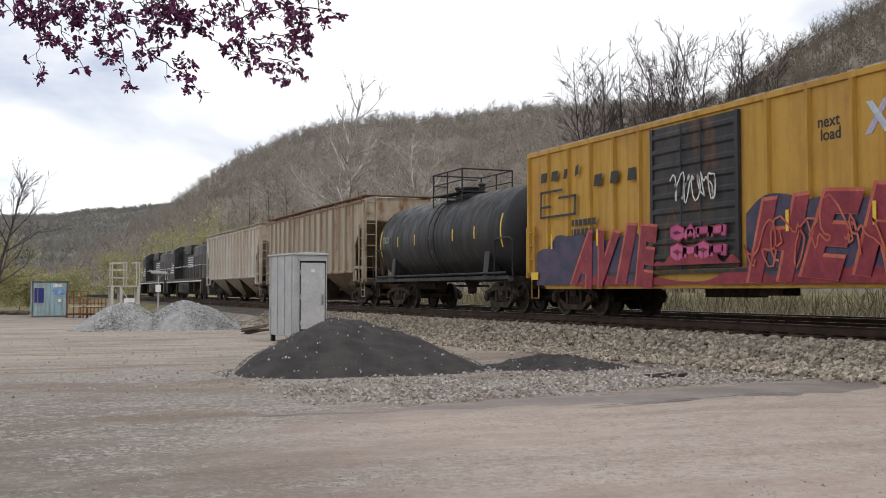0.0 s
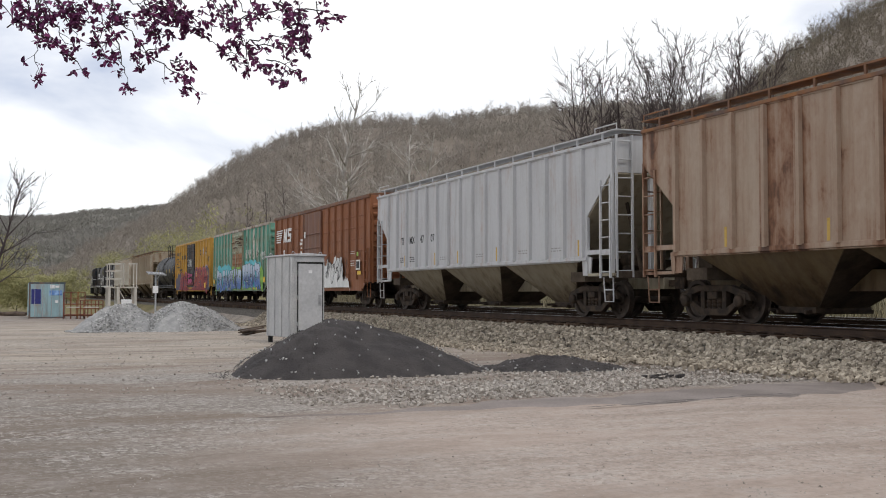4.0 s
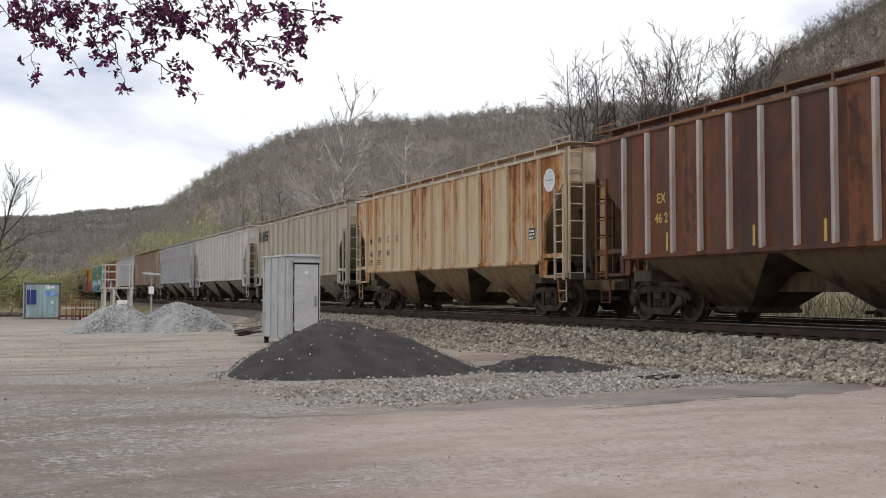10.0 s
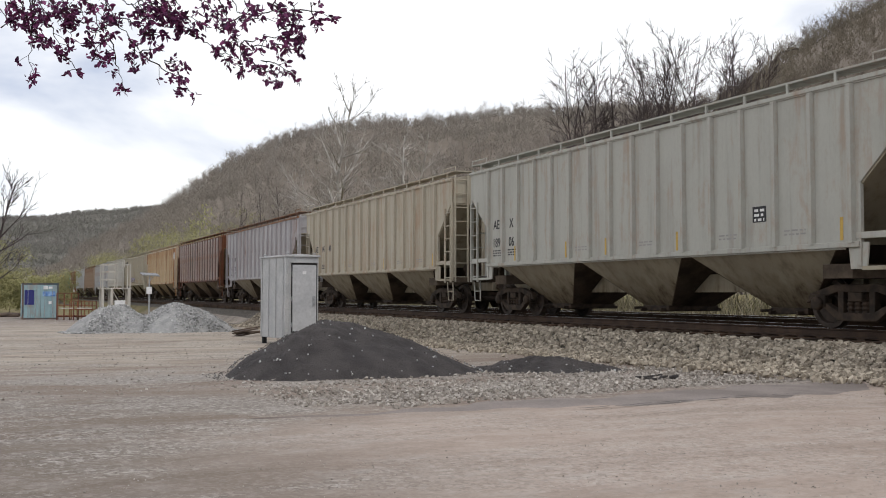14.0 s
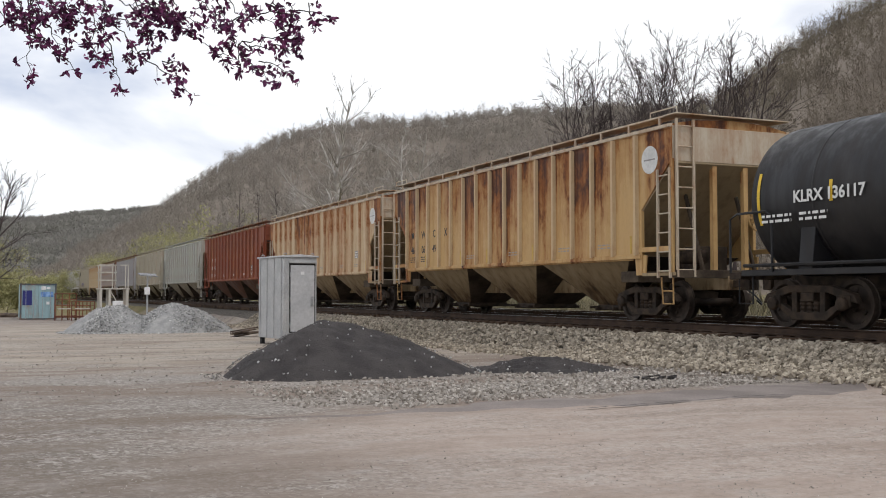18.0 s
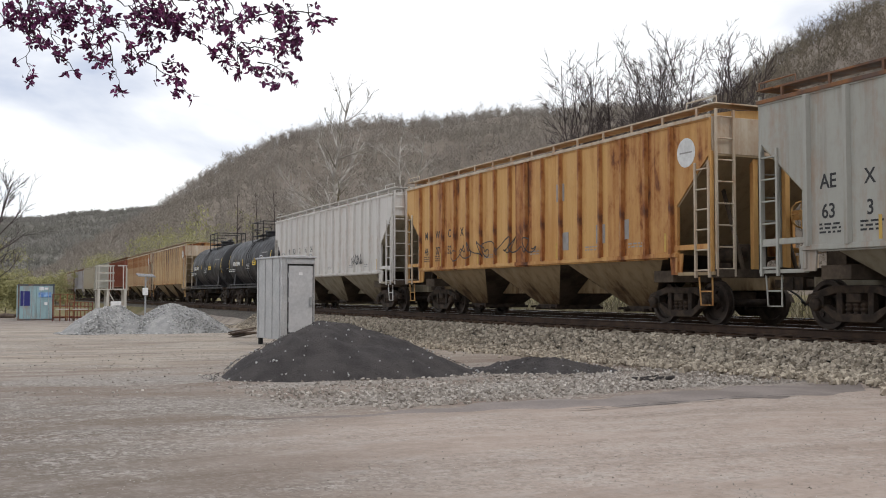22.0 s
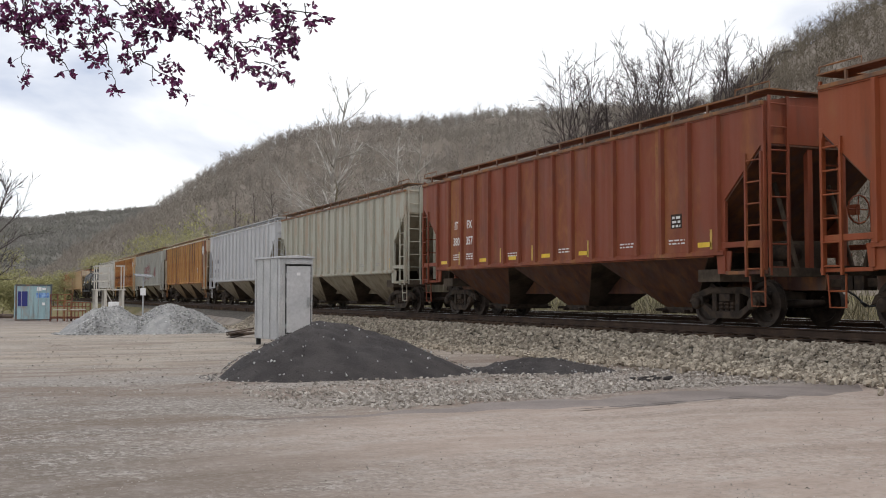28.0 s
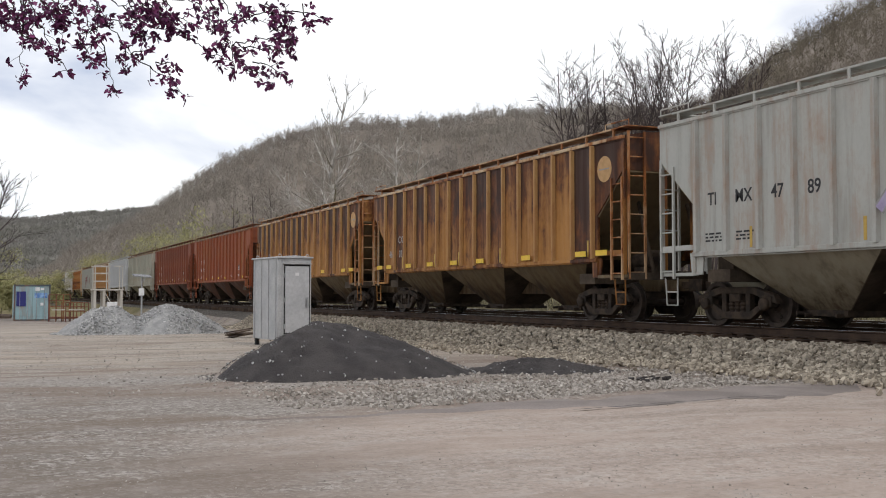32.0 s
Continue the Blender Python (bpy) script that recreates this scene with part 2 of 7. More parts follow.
M_NAVY = plain("navy_panel", (0.02, 0.025, 0.16), 0.5)
M_WHITE = plain("white_paint", (0.72, 0.72, 0.72), 0.6, 0.0, 0.3)
M_WHITEDIRT = car_paint("white_steel_paint", (0.50, 0.48, 0.43), 0.10, 4.0)
M_REDRUST = car_paint("red_oxide_steel", (0.10, 0.030, 0.028), 0.35, 5.0)
M_STEEL = plain("galvanised_steel", (0.42, 0.43, 0.44), 0.45, 0.7, 0.4)
M_TRUCK = mottled("oily_cast_iron", (0.022, 0.016, 0.012), (0.068, 0.046, 0.031), 5.0, 0.75, 0.2, 0.3)
# road grime, darkened further to carry underside shade in its colour
M_GRIME_SHADE = mottled("brown_grime_and_shade", (0.045, 0.034, 0.025), (0.105, 0.080, 0.059), 1.6, 0.9, 0, 0.3, 0.01, 0.2, 9.0)
M_WHEEL = mottled("wheel_steel", (0.030, 0.023, 0.019), (0.065, 0.048, 0.038), 5.0, 0.6, 0.4, 0.2)
M_BLACKCAR = car_paint("black_tank_paint", (0.013, 0.013, 0.015), 0.10, 3.0, dirt=0.16, rough=0.50, rust_b=(0.035, 0.028, 0.024), rust_a=(0.025, 0.02, 0.017))
M_LOCO = car_paint("black_engine_paint", (0.018, 0.018, 0.02), 0.06, 6.0, dirt=0.25, rough=0.45)
M_YELLOWMARK = plain("yellow_reflector", (0.75, 0.50, 0.04), 0.5, 0.0, 0.35)
M_AMBERMARK = plain("amber_emblem", (0.50, 0.30, 0.13), 0.6, 0.0, 0.4)
M_REFLECT = plain("dull_yellow_tape", (0.52, 0.34, 0.075), 0.6, 0.0, 0.5)
M_BLACKMARK = plain("black_stencil", (0.025, 0.025, 0.028), 0.6, 0.0, 0.2)
M_WHITEMARK = plain("white_stencil", (0.72, 0.72, 0.70), 0.6, 0.0, 0.25)
M_GREYMARK = plain("faded_stencil", (0.30, 0.29, 0.28), 0.6, 0.0, 0.4)
M_FADEDMARK = plain("worn_pale_stencil", (0.42, 0.45, 0.41), 0.6, 0.0, 0.6, 9.0)
M_PEEL = plain("bare_pale_primer", (0.56, 0.52, 0.45), 0.7, 0.0, 0.6, 4.0)
M_RUSTSCAB = mottled("rust_scab", (0.045, 0.024, 0.014), (0.11, 0.05, 0.024), 6.0)
M_GLASS = plain("dark_glass", (0.02, 0.025, 0.03), 0.12, 0.0, 0.1)
M_BARK_PALE = mottled("pale_bark", (0.27, 0.245, 0.22), (0.52, 0.49, 0.45), 0.8, 0.9)
M_BARK_DARK = mottled("dark_bark", (0.044, 0.034, 0.035), (0.098, 0.076, 0.073), 0.8, 0.9)
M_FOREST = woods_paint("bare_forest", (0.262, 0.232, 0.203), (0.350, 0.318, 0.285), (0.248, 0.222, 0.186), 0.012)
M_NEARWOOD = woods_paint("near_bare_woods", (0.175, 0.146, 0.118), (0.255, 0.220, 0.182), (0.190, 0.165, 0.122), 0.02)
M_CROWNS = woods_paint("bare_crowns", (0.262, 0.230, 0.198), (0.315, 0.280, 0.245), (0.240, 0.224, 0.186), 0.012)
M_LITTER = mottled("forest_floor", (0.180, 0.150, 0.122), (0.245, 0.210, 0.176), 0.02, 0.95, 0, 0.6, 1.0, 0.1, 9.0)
# far ridge: aerial haze is put into these two greyer base colours
M_FARHILL_HAZED = mottled("far_floor_hazed", (0.150, 0.140, 0.122), (0.200, 0.188, 0.165), 0.008, 0.95, 0, 0.6, 2.0, 0.1, 9.0)
M_FARWOOD_HAZED = woods_paint("far_forest_hazed", (0.225, 0.215, 0.200), (0.275, 0.262, 0.240), (0.195, 0.195, 0.160), 0.005)
M_SPRING = per_piece("spring_leaves", (0.31, 0.30, 0.14), (0.40, 0.38, 0.195), 0.9, True, 0.4)
M_BRUSH = per_piece("dry_brush", (0.10, 0.088, 0.05), (0.30, 0.265, 0.185), 0.95, True, 1.0)
M_PURPLE = per_piece("purple_leaf", (0.055, 0.010, 0.050), (0.225, 0.042, 0.145), 0.55, True, 12.0)
M_PURPLE_ONE = per_piece("purple_leaf_single", (0.055, 0.010, 0.050), (0.225, 0.042, 0.145), 0.55, False, 12.0)
M_TWIG = plain("twig_bark", (0.035, 0.022, 0.020), 0.85)


# ---- mesh tools ----
class Geo:
    """Collects vertices and faces for one mesh."""

    def __init__(self):
        self.v, self.f = [], []

    def add(self, verts, faces):
        n = len(self.v)
        self.v += [tuple(p) for p in verts]
        self.f += [tuple(i + n for i in q) for q in faces]
        return self

    def box(self, x0, x1, y0, y1, z0, z1):
        return self.add([(x0, y0, z0), (x1, y0, z0), (x1, y1, z0), (x0, y1, z0), (x0, y0, z1), (x1, y0, z1), (x1, y1, z1), (x0, y1, z1)],
                        [(3, 2, 1, 0), (4, 5, 6, 7), (0, 1, 5, 4), (1, 2, 6, 5), (2, 3, 7, 6), (3, 0, 4, 7)])

    def prism(self, outline, x0, x1, axis=0):
        """A flat outline pushed out along an axis: 0 takes (y, z), 1 takes (x, z), 2 takes (x, y)."""
        def at(p, k):
            q = [p[0], p[1]]
            q.insert(axis, k)
            return q
        n = len(outline)
        sides = [(i, (i + 1) % n, n + (i + 1) % n, n + i) for i in range(n)]
        return self.add([at(p, x0) for p in outline] + [at(p, x1) for p in outline], [tuple(range(n - 1, -1, -1)), tuple(range(n, 2 * n)), *sides])

    def tube(self, points, radius, n=6, cap=True):
        """A round bar along points; radius a number or one for each point."""
        pts = [Vector(p) for p in points]
        radii = radius if isinstance(radius, (list, tuple)) else [radius] * len(pts)
        verts = []
        for i, p in enumerate(pts):
            d = (pts[min(i + 1, len(pts) - 1)] - pts[max(i - 1, 0)]).normalized()
            a = d.cross(Vector((0.31, 0.22, 0.92)) if abs(d.z) < 0.85 else Vector((1, 0.1, 0))).normalized()
            b = d.cross(a)
            for j in range(n):
                t = 2 * math.pi * j / n
                verts.append(p + (a * math.cos(t) + b * math.sin(t)) * radii[i])
        faces = [(i * n + j, i * n + (j + 1) % n, (i + 1) * n + (j + 1) % n, (i + 1) * n + j) for i in range(len(pts) - 1) for j in range(n)]
        if cap:
            m = (len(pts) - 1) * n
            faces += [tuple(range(n - 1, -1, -1)), tuple(range(m, m + n))]
        return self.add(verts, faces)

    def lathe(self, profile, axis="x", n=24):
        """A turned shape: profile of (along, radius) round an axis through the origin."""
        verts, m = [], len(profile)
        for a, r in profile:
            for j in range(n):
                t = 2 * math.pi * j / n
                c, s = r * math.cos(t), r * math.sin(t)
                verts.append((a, c, s) if axis == "x" else (s, a, c) if axis == "y" else (c, s, a))
        faces = [(i * n + j, i * n + (j + 1) % n, (i + 1) * n + (j + 1) % n, (i + 1) * n + j) for i in range(m - 1) for j in range(n)]
        faces += [tuple(range(n - 1, -1, -1)), tuple(range((m - 1) * n, m * n))]
        return self.add(verts, faces)

    def moved(self, m):
        self.v = [tuple(m @ Vector(p)) for p in self.v]
        return self

    def join(self, other, m=None):
        return self.add([m @ Vector(p) for p in other.v] if m else other.v, other.f)

    def mesh(self, name, bevel=0.0, smooth=True, fix=True):
        me = bpy.data.meshes.new(name)
        me.from_pydata(self.v, [], self.f)
        if bevel or fix:
            bm = bmesh.new()
            bm.from_mesh(me)
            if bevel:
                bmesh.ops.bevel(bm, geom=[e for e in bm.edges if e.is_manifold and e.calc_face_angle() > 0.6], offset=bevel, segments=1, affect="EDGES", clamp_overlap=True)
            bmesh.ops.recalc_face_normals(bm, faces=bm.faces)
            bm.to_mesh(me)
            bm.free()
        if smooth:
            me.polygons.foreach_set("use_smooth", [True] * len(me.polygons))
            me.set_sharp_from_angle(angle=radians(38))
        return me


def part(name, data, material, parent, label="", at=None):
    """One mesh object under a thing or a part; data: a Geo or a mesh to share."""
    me = data.mesh(name) if isinstance(data, Geo) else data
    if not me.materials:
        me.materials.append(material)
    ob = new(name, me)
    ob.material_slots[0].link = "OBJECT"
    ob.material_slots[0].material = material
    ob.parent = parent
    if at is not None:
        ob.matrix_basis = at
    return tagged(ob, label)


def thing(name, label, category, at=None, group="", kind=""):
    ob = new(name)
    if at is not None:
        ob.matrix_basis = at
    return tagged(ob, label, category, group, kind)


def solo(name, data, material, label, category="", kind="", at=None, group=""):
    ob = part(name, data, material, None, "", at)
    return tagged(ob, label, category, group, kind)


def smoothstep(a, b, t):
    t = min(1.0, max(0.0, (t - a) / (b - a)))
    return t * t * (3 - 2 * t)


def table(rows, t):
    """A value read off between rows of (t, value)."""
    return float(np.interp(t, [r[0] for r in rows], [r[1] for r in rows]))


# ---- ground, tracks ----
FALL = [(-50, 0.0), (12, 0.0), (20, -0.14), (33, -0.30), (80, -0.60), (140, -0.75), (4000, -0.75)]


def yard(y):
    return table(FALL, y)


def bed(x, y):
    """Height of the ground, with the bank that carries the tracks and the slope behind them."""
    low = yard(y)
    if x < 12.0:
        return low
    crest = RAIL - 0.45
    up = low + (crest - low) * smoothstep(12.0, 13.55, x) ** 0.8
    if x < 20.6:
        return up
    if x < 23:
        return crest + (-0.15 - crest) * smoothstep(20.6, 22.6, x)
    return -0.15 + 1.3 * smoothstep(24.5, 31.0, x)


def rel(x, y, s, a):
    return a * noise.noise(Vector((x * s, y * s, 3.7)))


def ground():
    xs = [-3000, -900, -300, -120, -60, -35, -22, -14, *[-10 + 0.75 * i for i in range(29)], *[12 + 0.26 * i for i in range(7)],
          13.7, 15, 17, 19, 20.6, 21.2, 22, 22.6, 23.5, 24.5, 26, 28, 30, 33, 40, 60, 120, 300, 900, 3000]
    ys = [-3000, -600, -150, -50, -25, -12, *[-6 + 0.8 * i for i in range(60)], *[43 + 3 * i for i in range(20)], 110, 130, 170, 230, 320, 500, 900, 1800, 3500]
    g = Geo()
    for y in ys:
        for x in xs:
            z = bed(x, y)
            if x < 12 and -8 < y < 80:
                z += rel(x, y, 0.35, 0.035) + rel(x, y, 1.1, 0.015)
            if abs(x) > 2000 or abs(y) > 2000:
                z -= 1.0
            g.v.append((x, y, z))
    n = len(xs)
    g.f = [(j * n + i, j * n + i + 1, (j + 1) * n + i + 1, (j + 1) * n + i) for j in range(len(ys) - 1) for i in range(n - 1)]
    solo("ground", g.mesh("ground", fix=False), M_GROUND, "pale dirt and gravel yard with worn wheel ruts", "ground", "structure")


def ballast():
    """The stone bed of both tracks: a sheet with a crowned section, and loose stones over its shoulder."""
    section = [(11.9, None), (12.3, 0.12), (12.7, 0.38), (13.1, 0.66), (13.38, 0.82), (13.6, 0.86), (13.85, 0.88), (15, 0.97), (17, 0.97), (19, 1.0), (20.4, 1.0), (21.4, 0.6), (22.4, 0.02)]
    ys = [-40, -20, -8, *[-4 + 0.4 * i for i in range(120)], *[44 + 4 * i for i in range(30)], 170, 220, 300, 420, 700]
    g = Geo()
    for y in ys:
        low = yard(y)
        for x, k in section:
            z = low - 0.03 if k is None else low + (RAIL - 0.215 - low) * k
            g.v.append((x, y, z + (0 if k is None else rel(x, y, 1.7, 0.02) - 0.01)))
    n = len(section)
    g.f = [(j * n + i, j * n + i + 1, (j + 1) * n + i + 1, (j + 1) * n + i) for j in range(len(ys) - 1) for i in range(n - 1)]
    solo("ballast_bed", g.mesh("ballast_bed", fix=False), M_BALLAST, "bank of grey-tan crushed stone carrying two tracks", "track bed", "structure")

    rnd = np.random.RandomState(4)
    shapes = stone_shapes(rnd, 10)
    g2 = Geo()
    for i in range(25000):
        y = 7.5 + 48 * rnd.rand() ** 1.7
        x = 11.75 + 2.0 * rnd.rand() ** 0.85
        if rnd.rand() < 0.16:
            x = 12.1 - abs(rnd.normal(0, 0.45))
        if x > 13.5 and abs(y % 0.5 - 0.25) < 0.13:
            x -= 0.3
        low = yard(y)
        k = float(np.interp(x, [11.9, 12.3, 12.7, 13.1, 13.38, 13.6], [0, 0.12, 0.38, 0.66, 0.82, 0.86]))
        z = low + (RAIL - 0.215 - low) * k + rel(x, y, 1.7, 0.02)
        drop(g2, shapes[rnd.randint(10)], rnd, (x, y, z + 0.02 + 0.04 * rnd.rand()), 0.028 + 0.036 * rnd.rand())
    solo("ballast_stones", g2.mesh("ballast_stones", smooth=False, fix=False), M_STONE, "loose angular ballast stones on the track shoulder", "stones", "stuff")


def stone_shapes(rnd, n):
    """Rough angular stones: octahedra and boxes pushed about, as (verts, faces)."""
    out = []
    for _ in range(n):
        v = np.array([(-1, -1, -1), (1, -1, -1), (1, 1, -1), (-1, 1, -1), (-1, -1, 1), (1, -1, 1), (1, 1, 1), (-1, 1, 1)], float) * 0.62
        v += rnd.uniform(-0.28, 0.28, v.shape)
        v[:, 2] *= 0.9
        f = [(3, 2, 1), (3, 1, 0), (4, 5, 6), (4, 6, 7), (0, 1, 5), (0, 5, 4), (1, 2, 6), (1, 6, 5), (2, 3, 7), (2, 7, 6), (3, 0, 4), (3, 4, 7)]
        out.append((v, f))
    return out


def drop(g, shape, rnd, at, size):
    """One stone of that size at a place, turned by chance."""
    a, b = rnd.uniform(0, 6.28), rnd.uniform(-1.0, 1.0)
    ca, sa, cb, sb = math.cos(a), math.sin(a), math.cos(b), math.sin(b)
    r = np.array([(ca, -sa * cb, sa * sb), (sa, ca * cb, -ca * sb), (0, sb, cb)])
    v = (shape[0] * size * rnd.uniform(0.7, 1.25, 3)) @ r.T + np.array(at)
    n = len(g.v)
    g.v += [tuple(p) for p in v]
    g.f += [(p + n, q + n, s + n) for p, q, s in shape[1]]


def tracks():
    """Two tracks: rails with base, web and head, polished on top; ties of their own near the eye."""
    web = [(-0.07, 0), (0.07, 0), (0.07, 0.012), (0.012, 0.03), (0.010, 0.125), (0.036, 0.14), (0.036, 0.165), (-0.036, 0.165), (-0.036, 0.14), (-0.010, 0.125), (-0.012, 0.03), (-0.07, 0.012)]
    tie = Geo().box(-1.3, 1.3, -0.11, 0.11, -0.17, 0.0).mesh("tie", 0.012)
    rnd = random.Random(3)
    plate = Geo().box(-0.18, 0.18, -0.09, 0.09, 0, 0.02).mesh("tie_plate", 0.004)
    for k, (cx, what) in enumerate(((TRACK, "near main track of rusty rails on dark wooden ties"), (TRACK2, "second track of rusty rails behind the train"))):
        track = thing("railway_track", what, "track", pose(cx, 0, RAIL - 0.165), kind="structure")
        for s in (-0.755, 0.755):
            g = Geo()
            bar = Geo().prism([(x + s, z) for x, z in web], -60, 900, 1)
            g.join(bar)
            rail = part("rail", g, M_RAIL, track, "rusty steel rail with a polished head")
            part("rail_head", Geo().prism([(s - 0.03, 0.163), (s + 0.03, 0.163), (s + 0.028, 0.167), (s - 0.028, 0.167)], -60, 900, 1), M_RAILTOP, rail, "polished running surface")
        rest = Geo()
        y = -30.0
        count = 0
        while y < 420:
            m = pose(rnd.uniform(-0.04, 0.04), y, -0.02 + rnd.uniform(-0.008, 0.008), 0, 0, rnd.uniform(-1.2, 1.2))
            if k == 0 and 4 < y < 140:
                part("tie", tie, M_TIE, track, at=m)
                count += 1
            else:
                rest.join(Geo().box(-1.3, 1.3, -0.11, 0.11, -0.17, 0.0), m)
            y += 0.5
        tagged(part("far_ties", rest.mesh("far_ties", fix=False), M_TIE, track), kind="stuff")
        plates = Geo()
        for i in range(180):
            for s in (-0.755, 0.755):
                plates.join(Geo().box(-0.18, 0.18, -0.09, 0.09, -0.02, 0.006), pose(s, -2 + 0.5 * i, 0))
        tagged(part("tie_plates", plates.mesh("tie_plates", fix=False), M_RAIL, track), kind="stuff")


def pavement():
    """A darker strip of asphalt along the lane's edge, with its cracks."""
    g = Geo()
    n = 60
    for i in range(n + 1):
        x = 1.0 + 12.2 * i / n
        far = 11.1 + 0.19 * (x - 4.5) + 0.12 * math.sin(x * 1.3) + rel(x, 0, 1.5, 0.22)
        wide = 0.9 + 0.17 * max(0, x - 4.5) + rel(x, 9, 0.9, 0.2)
        wide *= smoothstep(2.5, 6.5, x)
        mid = far - wide * 0.5
        for y in (far, mid, far - wide):
            g.v.append((x, y, yard(y) + 0.016 + rel(x, y, 0.35, 0.035) + rel(x, y, 1.1, 0.015) - (0 if y == mid else 0.024) + 0.06 * max(0.0, x - 12.0)))
    g.f = [(3 * i + j, 3 * i + j + 1, 3 * i + j + 4, 3 * i + j + 3) for i in range(n) for j in range(2)]
    solo("asphalt_strip", g.mesh("asphalt_strip"), M_ASPHALT, "worn dark grey asphalt edge of the lane", "pavement", "structure")


def crack():
    """A thin broken crack along the asphalt."""
    g = Geo()
    pts = []
    for i in range(40):
        x = 6.1 + 3.4 * i / 39
        y = 11.1 + 0.19 * (x - 4.5) - 0.9 - 0.12 * (x - 4.5) + rel(x, 3, 2.5, 0.12)
        pts.append((x, y, yard(y) + 0.022 + rel(x, y, 0.35, 0.035) + rel(x, y, 1.1, 0.015)))
    for i in range(39):
        if i % 7 == 5:
            continue
        (a, b, c), (d, e, f) = pts[i], pts[i + 1]
        w = 0.012 + 0.012 * ((i * 7) % 5) / 5
        g.add([(a, b - w, c), (d, e - w, f), (d, e + w, f), (a, b + w, c)], [(0, 1, 2, 3)])
    solo("pavement_crack", g.mesh("pavement_crack"), M_CRACK, "dark crack along the worn asphalt", "pavement", "structure")


def heap(name, label, cx, cy, rx, ry, height, material, bit, seed, lumps, size, skew=0.0, spread=1.0, light=0, light_mat=None, tilt=0.0, light_size=0.024):
    """A tipped heap: a cone with rounded top and slumped foot, and loose lumps on it."""
    rnd = np.random.RandomState(seed)

    def top(u, v):
        d = math.hypot(u, v)
        k = max(0.0, 1 - d)
        slope = max(0.0, 1.0 - math.sqrt(d * d + 0.03)) / (1.0 - math.sqrt(0.03))
        h = height * (slope + 0.20 * slope * (1 - slope) - 0.10 * max(0.0, 0.25 - slope))
        return h * (1 + 0.16 * noise.noise(Vector((u * 2.4 + seed, v * 2.4, 1.3)))) + (0.05 * noise.noise(Vector((u * 7 + seed, v * 7, 5.1))) + 0.03 * noise.noise(Vector((u * 17, v * 17, 5.1)))) * min(1, 3 * k) - 0.03 * (k <= 0)

    base = thing(name, label, "heap", pose(cx, cy, yard(cy), 0, 0, tilt))
    g = Geo()
    rings, spokes = 34, 88
    for i in range(rings + 1):
        d = 1.06 * (i / rings) ** 0.9
        for j in range(spokes):
            t = 2 * math.pi * j / spokes
            w = 1 + 0.10 * noise.noise(Vector((math.cos(t) * 1.5 + seed, math.sin(t) * 1.5, 0)))
            u, v = d * math.cos(t), d * math.sin(t)
            g.v.append((u * rx * w * (1 + skew * (1 if u > 0 else -0.55)), v * ry * w, top(u, v)))
    g.f = [(i * spokes + j, i * spokes + (j + 1) % spokes, (i + 1) * spokes + (j + 1) % spokes, (i + 1) * spokes + j) for i in range(rings) for j in range(spokes)]
    part("mound", g.mesh("mound", fix=False), material, base)
    shapes = stone_shapes(rnd, 8)
    for count, mat, lo, hi, what in ((lumps, bit, 0.35, 1.0, "rubble"), (light, light_mat, 0.5, 1.1, "pale_rubble")):
        if not count:
            continue
        g = Geo()
        for _ in range(count):
            t, d = rnd.uniform(0, 6.28), math.sqrt(rnd.rand()) * (1.10 if what == "rubble" else 1.02) * spread
            u, v = d * math.cos(t), d * math.sin(t)
            drop(g, shapes[rnd.randint(8)], rnd, (u * rx * (1 + skew * (1 if u > 0 else -0.55)), v * ry, max(0, top(u, v)) + 0.004), (size if what == "rubble" else light_size) * rnd.uniform(lo, hi))
        tagged(part(what, g.mesh(what, smooth=False, fix=False), mat, base), kind="stuff")
    return base


def scatter():
    """Loose stones over the yard: thick on the strip before the dark heap, thin elsewhere."""
    rnd = np.random.RandomState(11)
    shapes = stone_shapes(rnd, 8)
    g = Geo()
    for i in range(15500):
        if i < 6500:
            x = 3.2 + 9.0 * rnd.rand() ** 0.8
            y = 11.15 + 0.19 * (x - 4.5) + abs(rnd.normal(0, 2.6)) + (0.6 if x < 4 else 0)
        else:
            y = 4.5 + 40 * rnd.rand() ** 1.8
            x = rnd.uniform(-0.12 * y - 2, min(12, 0.9 * y + 2))
        s = (0.010 + 0.025 * rnd.rand() ** 1.8) if i < 6500 else 0.003 + (0.004 if y < 14 else 0.018) * rnd.rand() ** 2.5
        drop(g, shapes[rnd.randint(8)], rnd, (x, y, yard(y) + rel(x, y, 0.35, 0.035) + rel(x, y, 1.1, 0.015) + s * 0.2), s * 1.2)
    solo("yard_stones", g.mesh("yard_stones", smooth=False, fix=False), M_YARDSTONE, "loose stones strewn over the dirt yard", "stones", "stuff")


ground()
ballast()
pavement()
crack()
heap("dark_heap", "dark heap of asphalt millings with pale stones on the yard", 5.2, 17.35, 2.2, 1.85, 0.90, M_COAL, M_COALBIT, 3, 3600, 0.010, 0.36, 1.0, 150, M_HEAPBIT, -20)
heap("low_dark_heap", "low flat heap of dark millings beside the ballast", 8.95, 16.2, 1.45, 0.9, 0.24, M_COAL, M_COALBIT, 8, 1100, 0.012, 0.0, 1.0, 60, M_HEAPBIT, -20)
heap("gravel_heap", "light grey heap of crushed gravel on the yard", 4.9, 47.3, 2.1, 1.9, 1.18, M_HEAP, M_HEAPBIT, 5, 3000, 0.055)
heap("gravel_heap", "light grey heap of crushed gravel on the yard", 7.6, 46.9, 2.5, 2.1, 1.25, M_HEAP, M_HEAPBIT, 9, 3400, 0.055)
scatter()


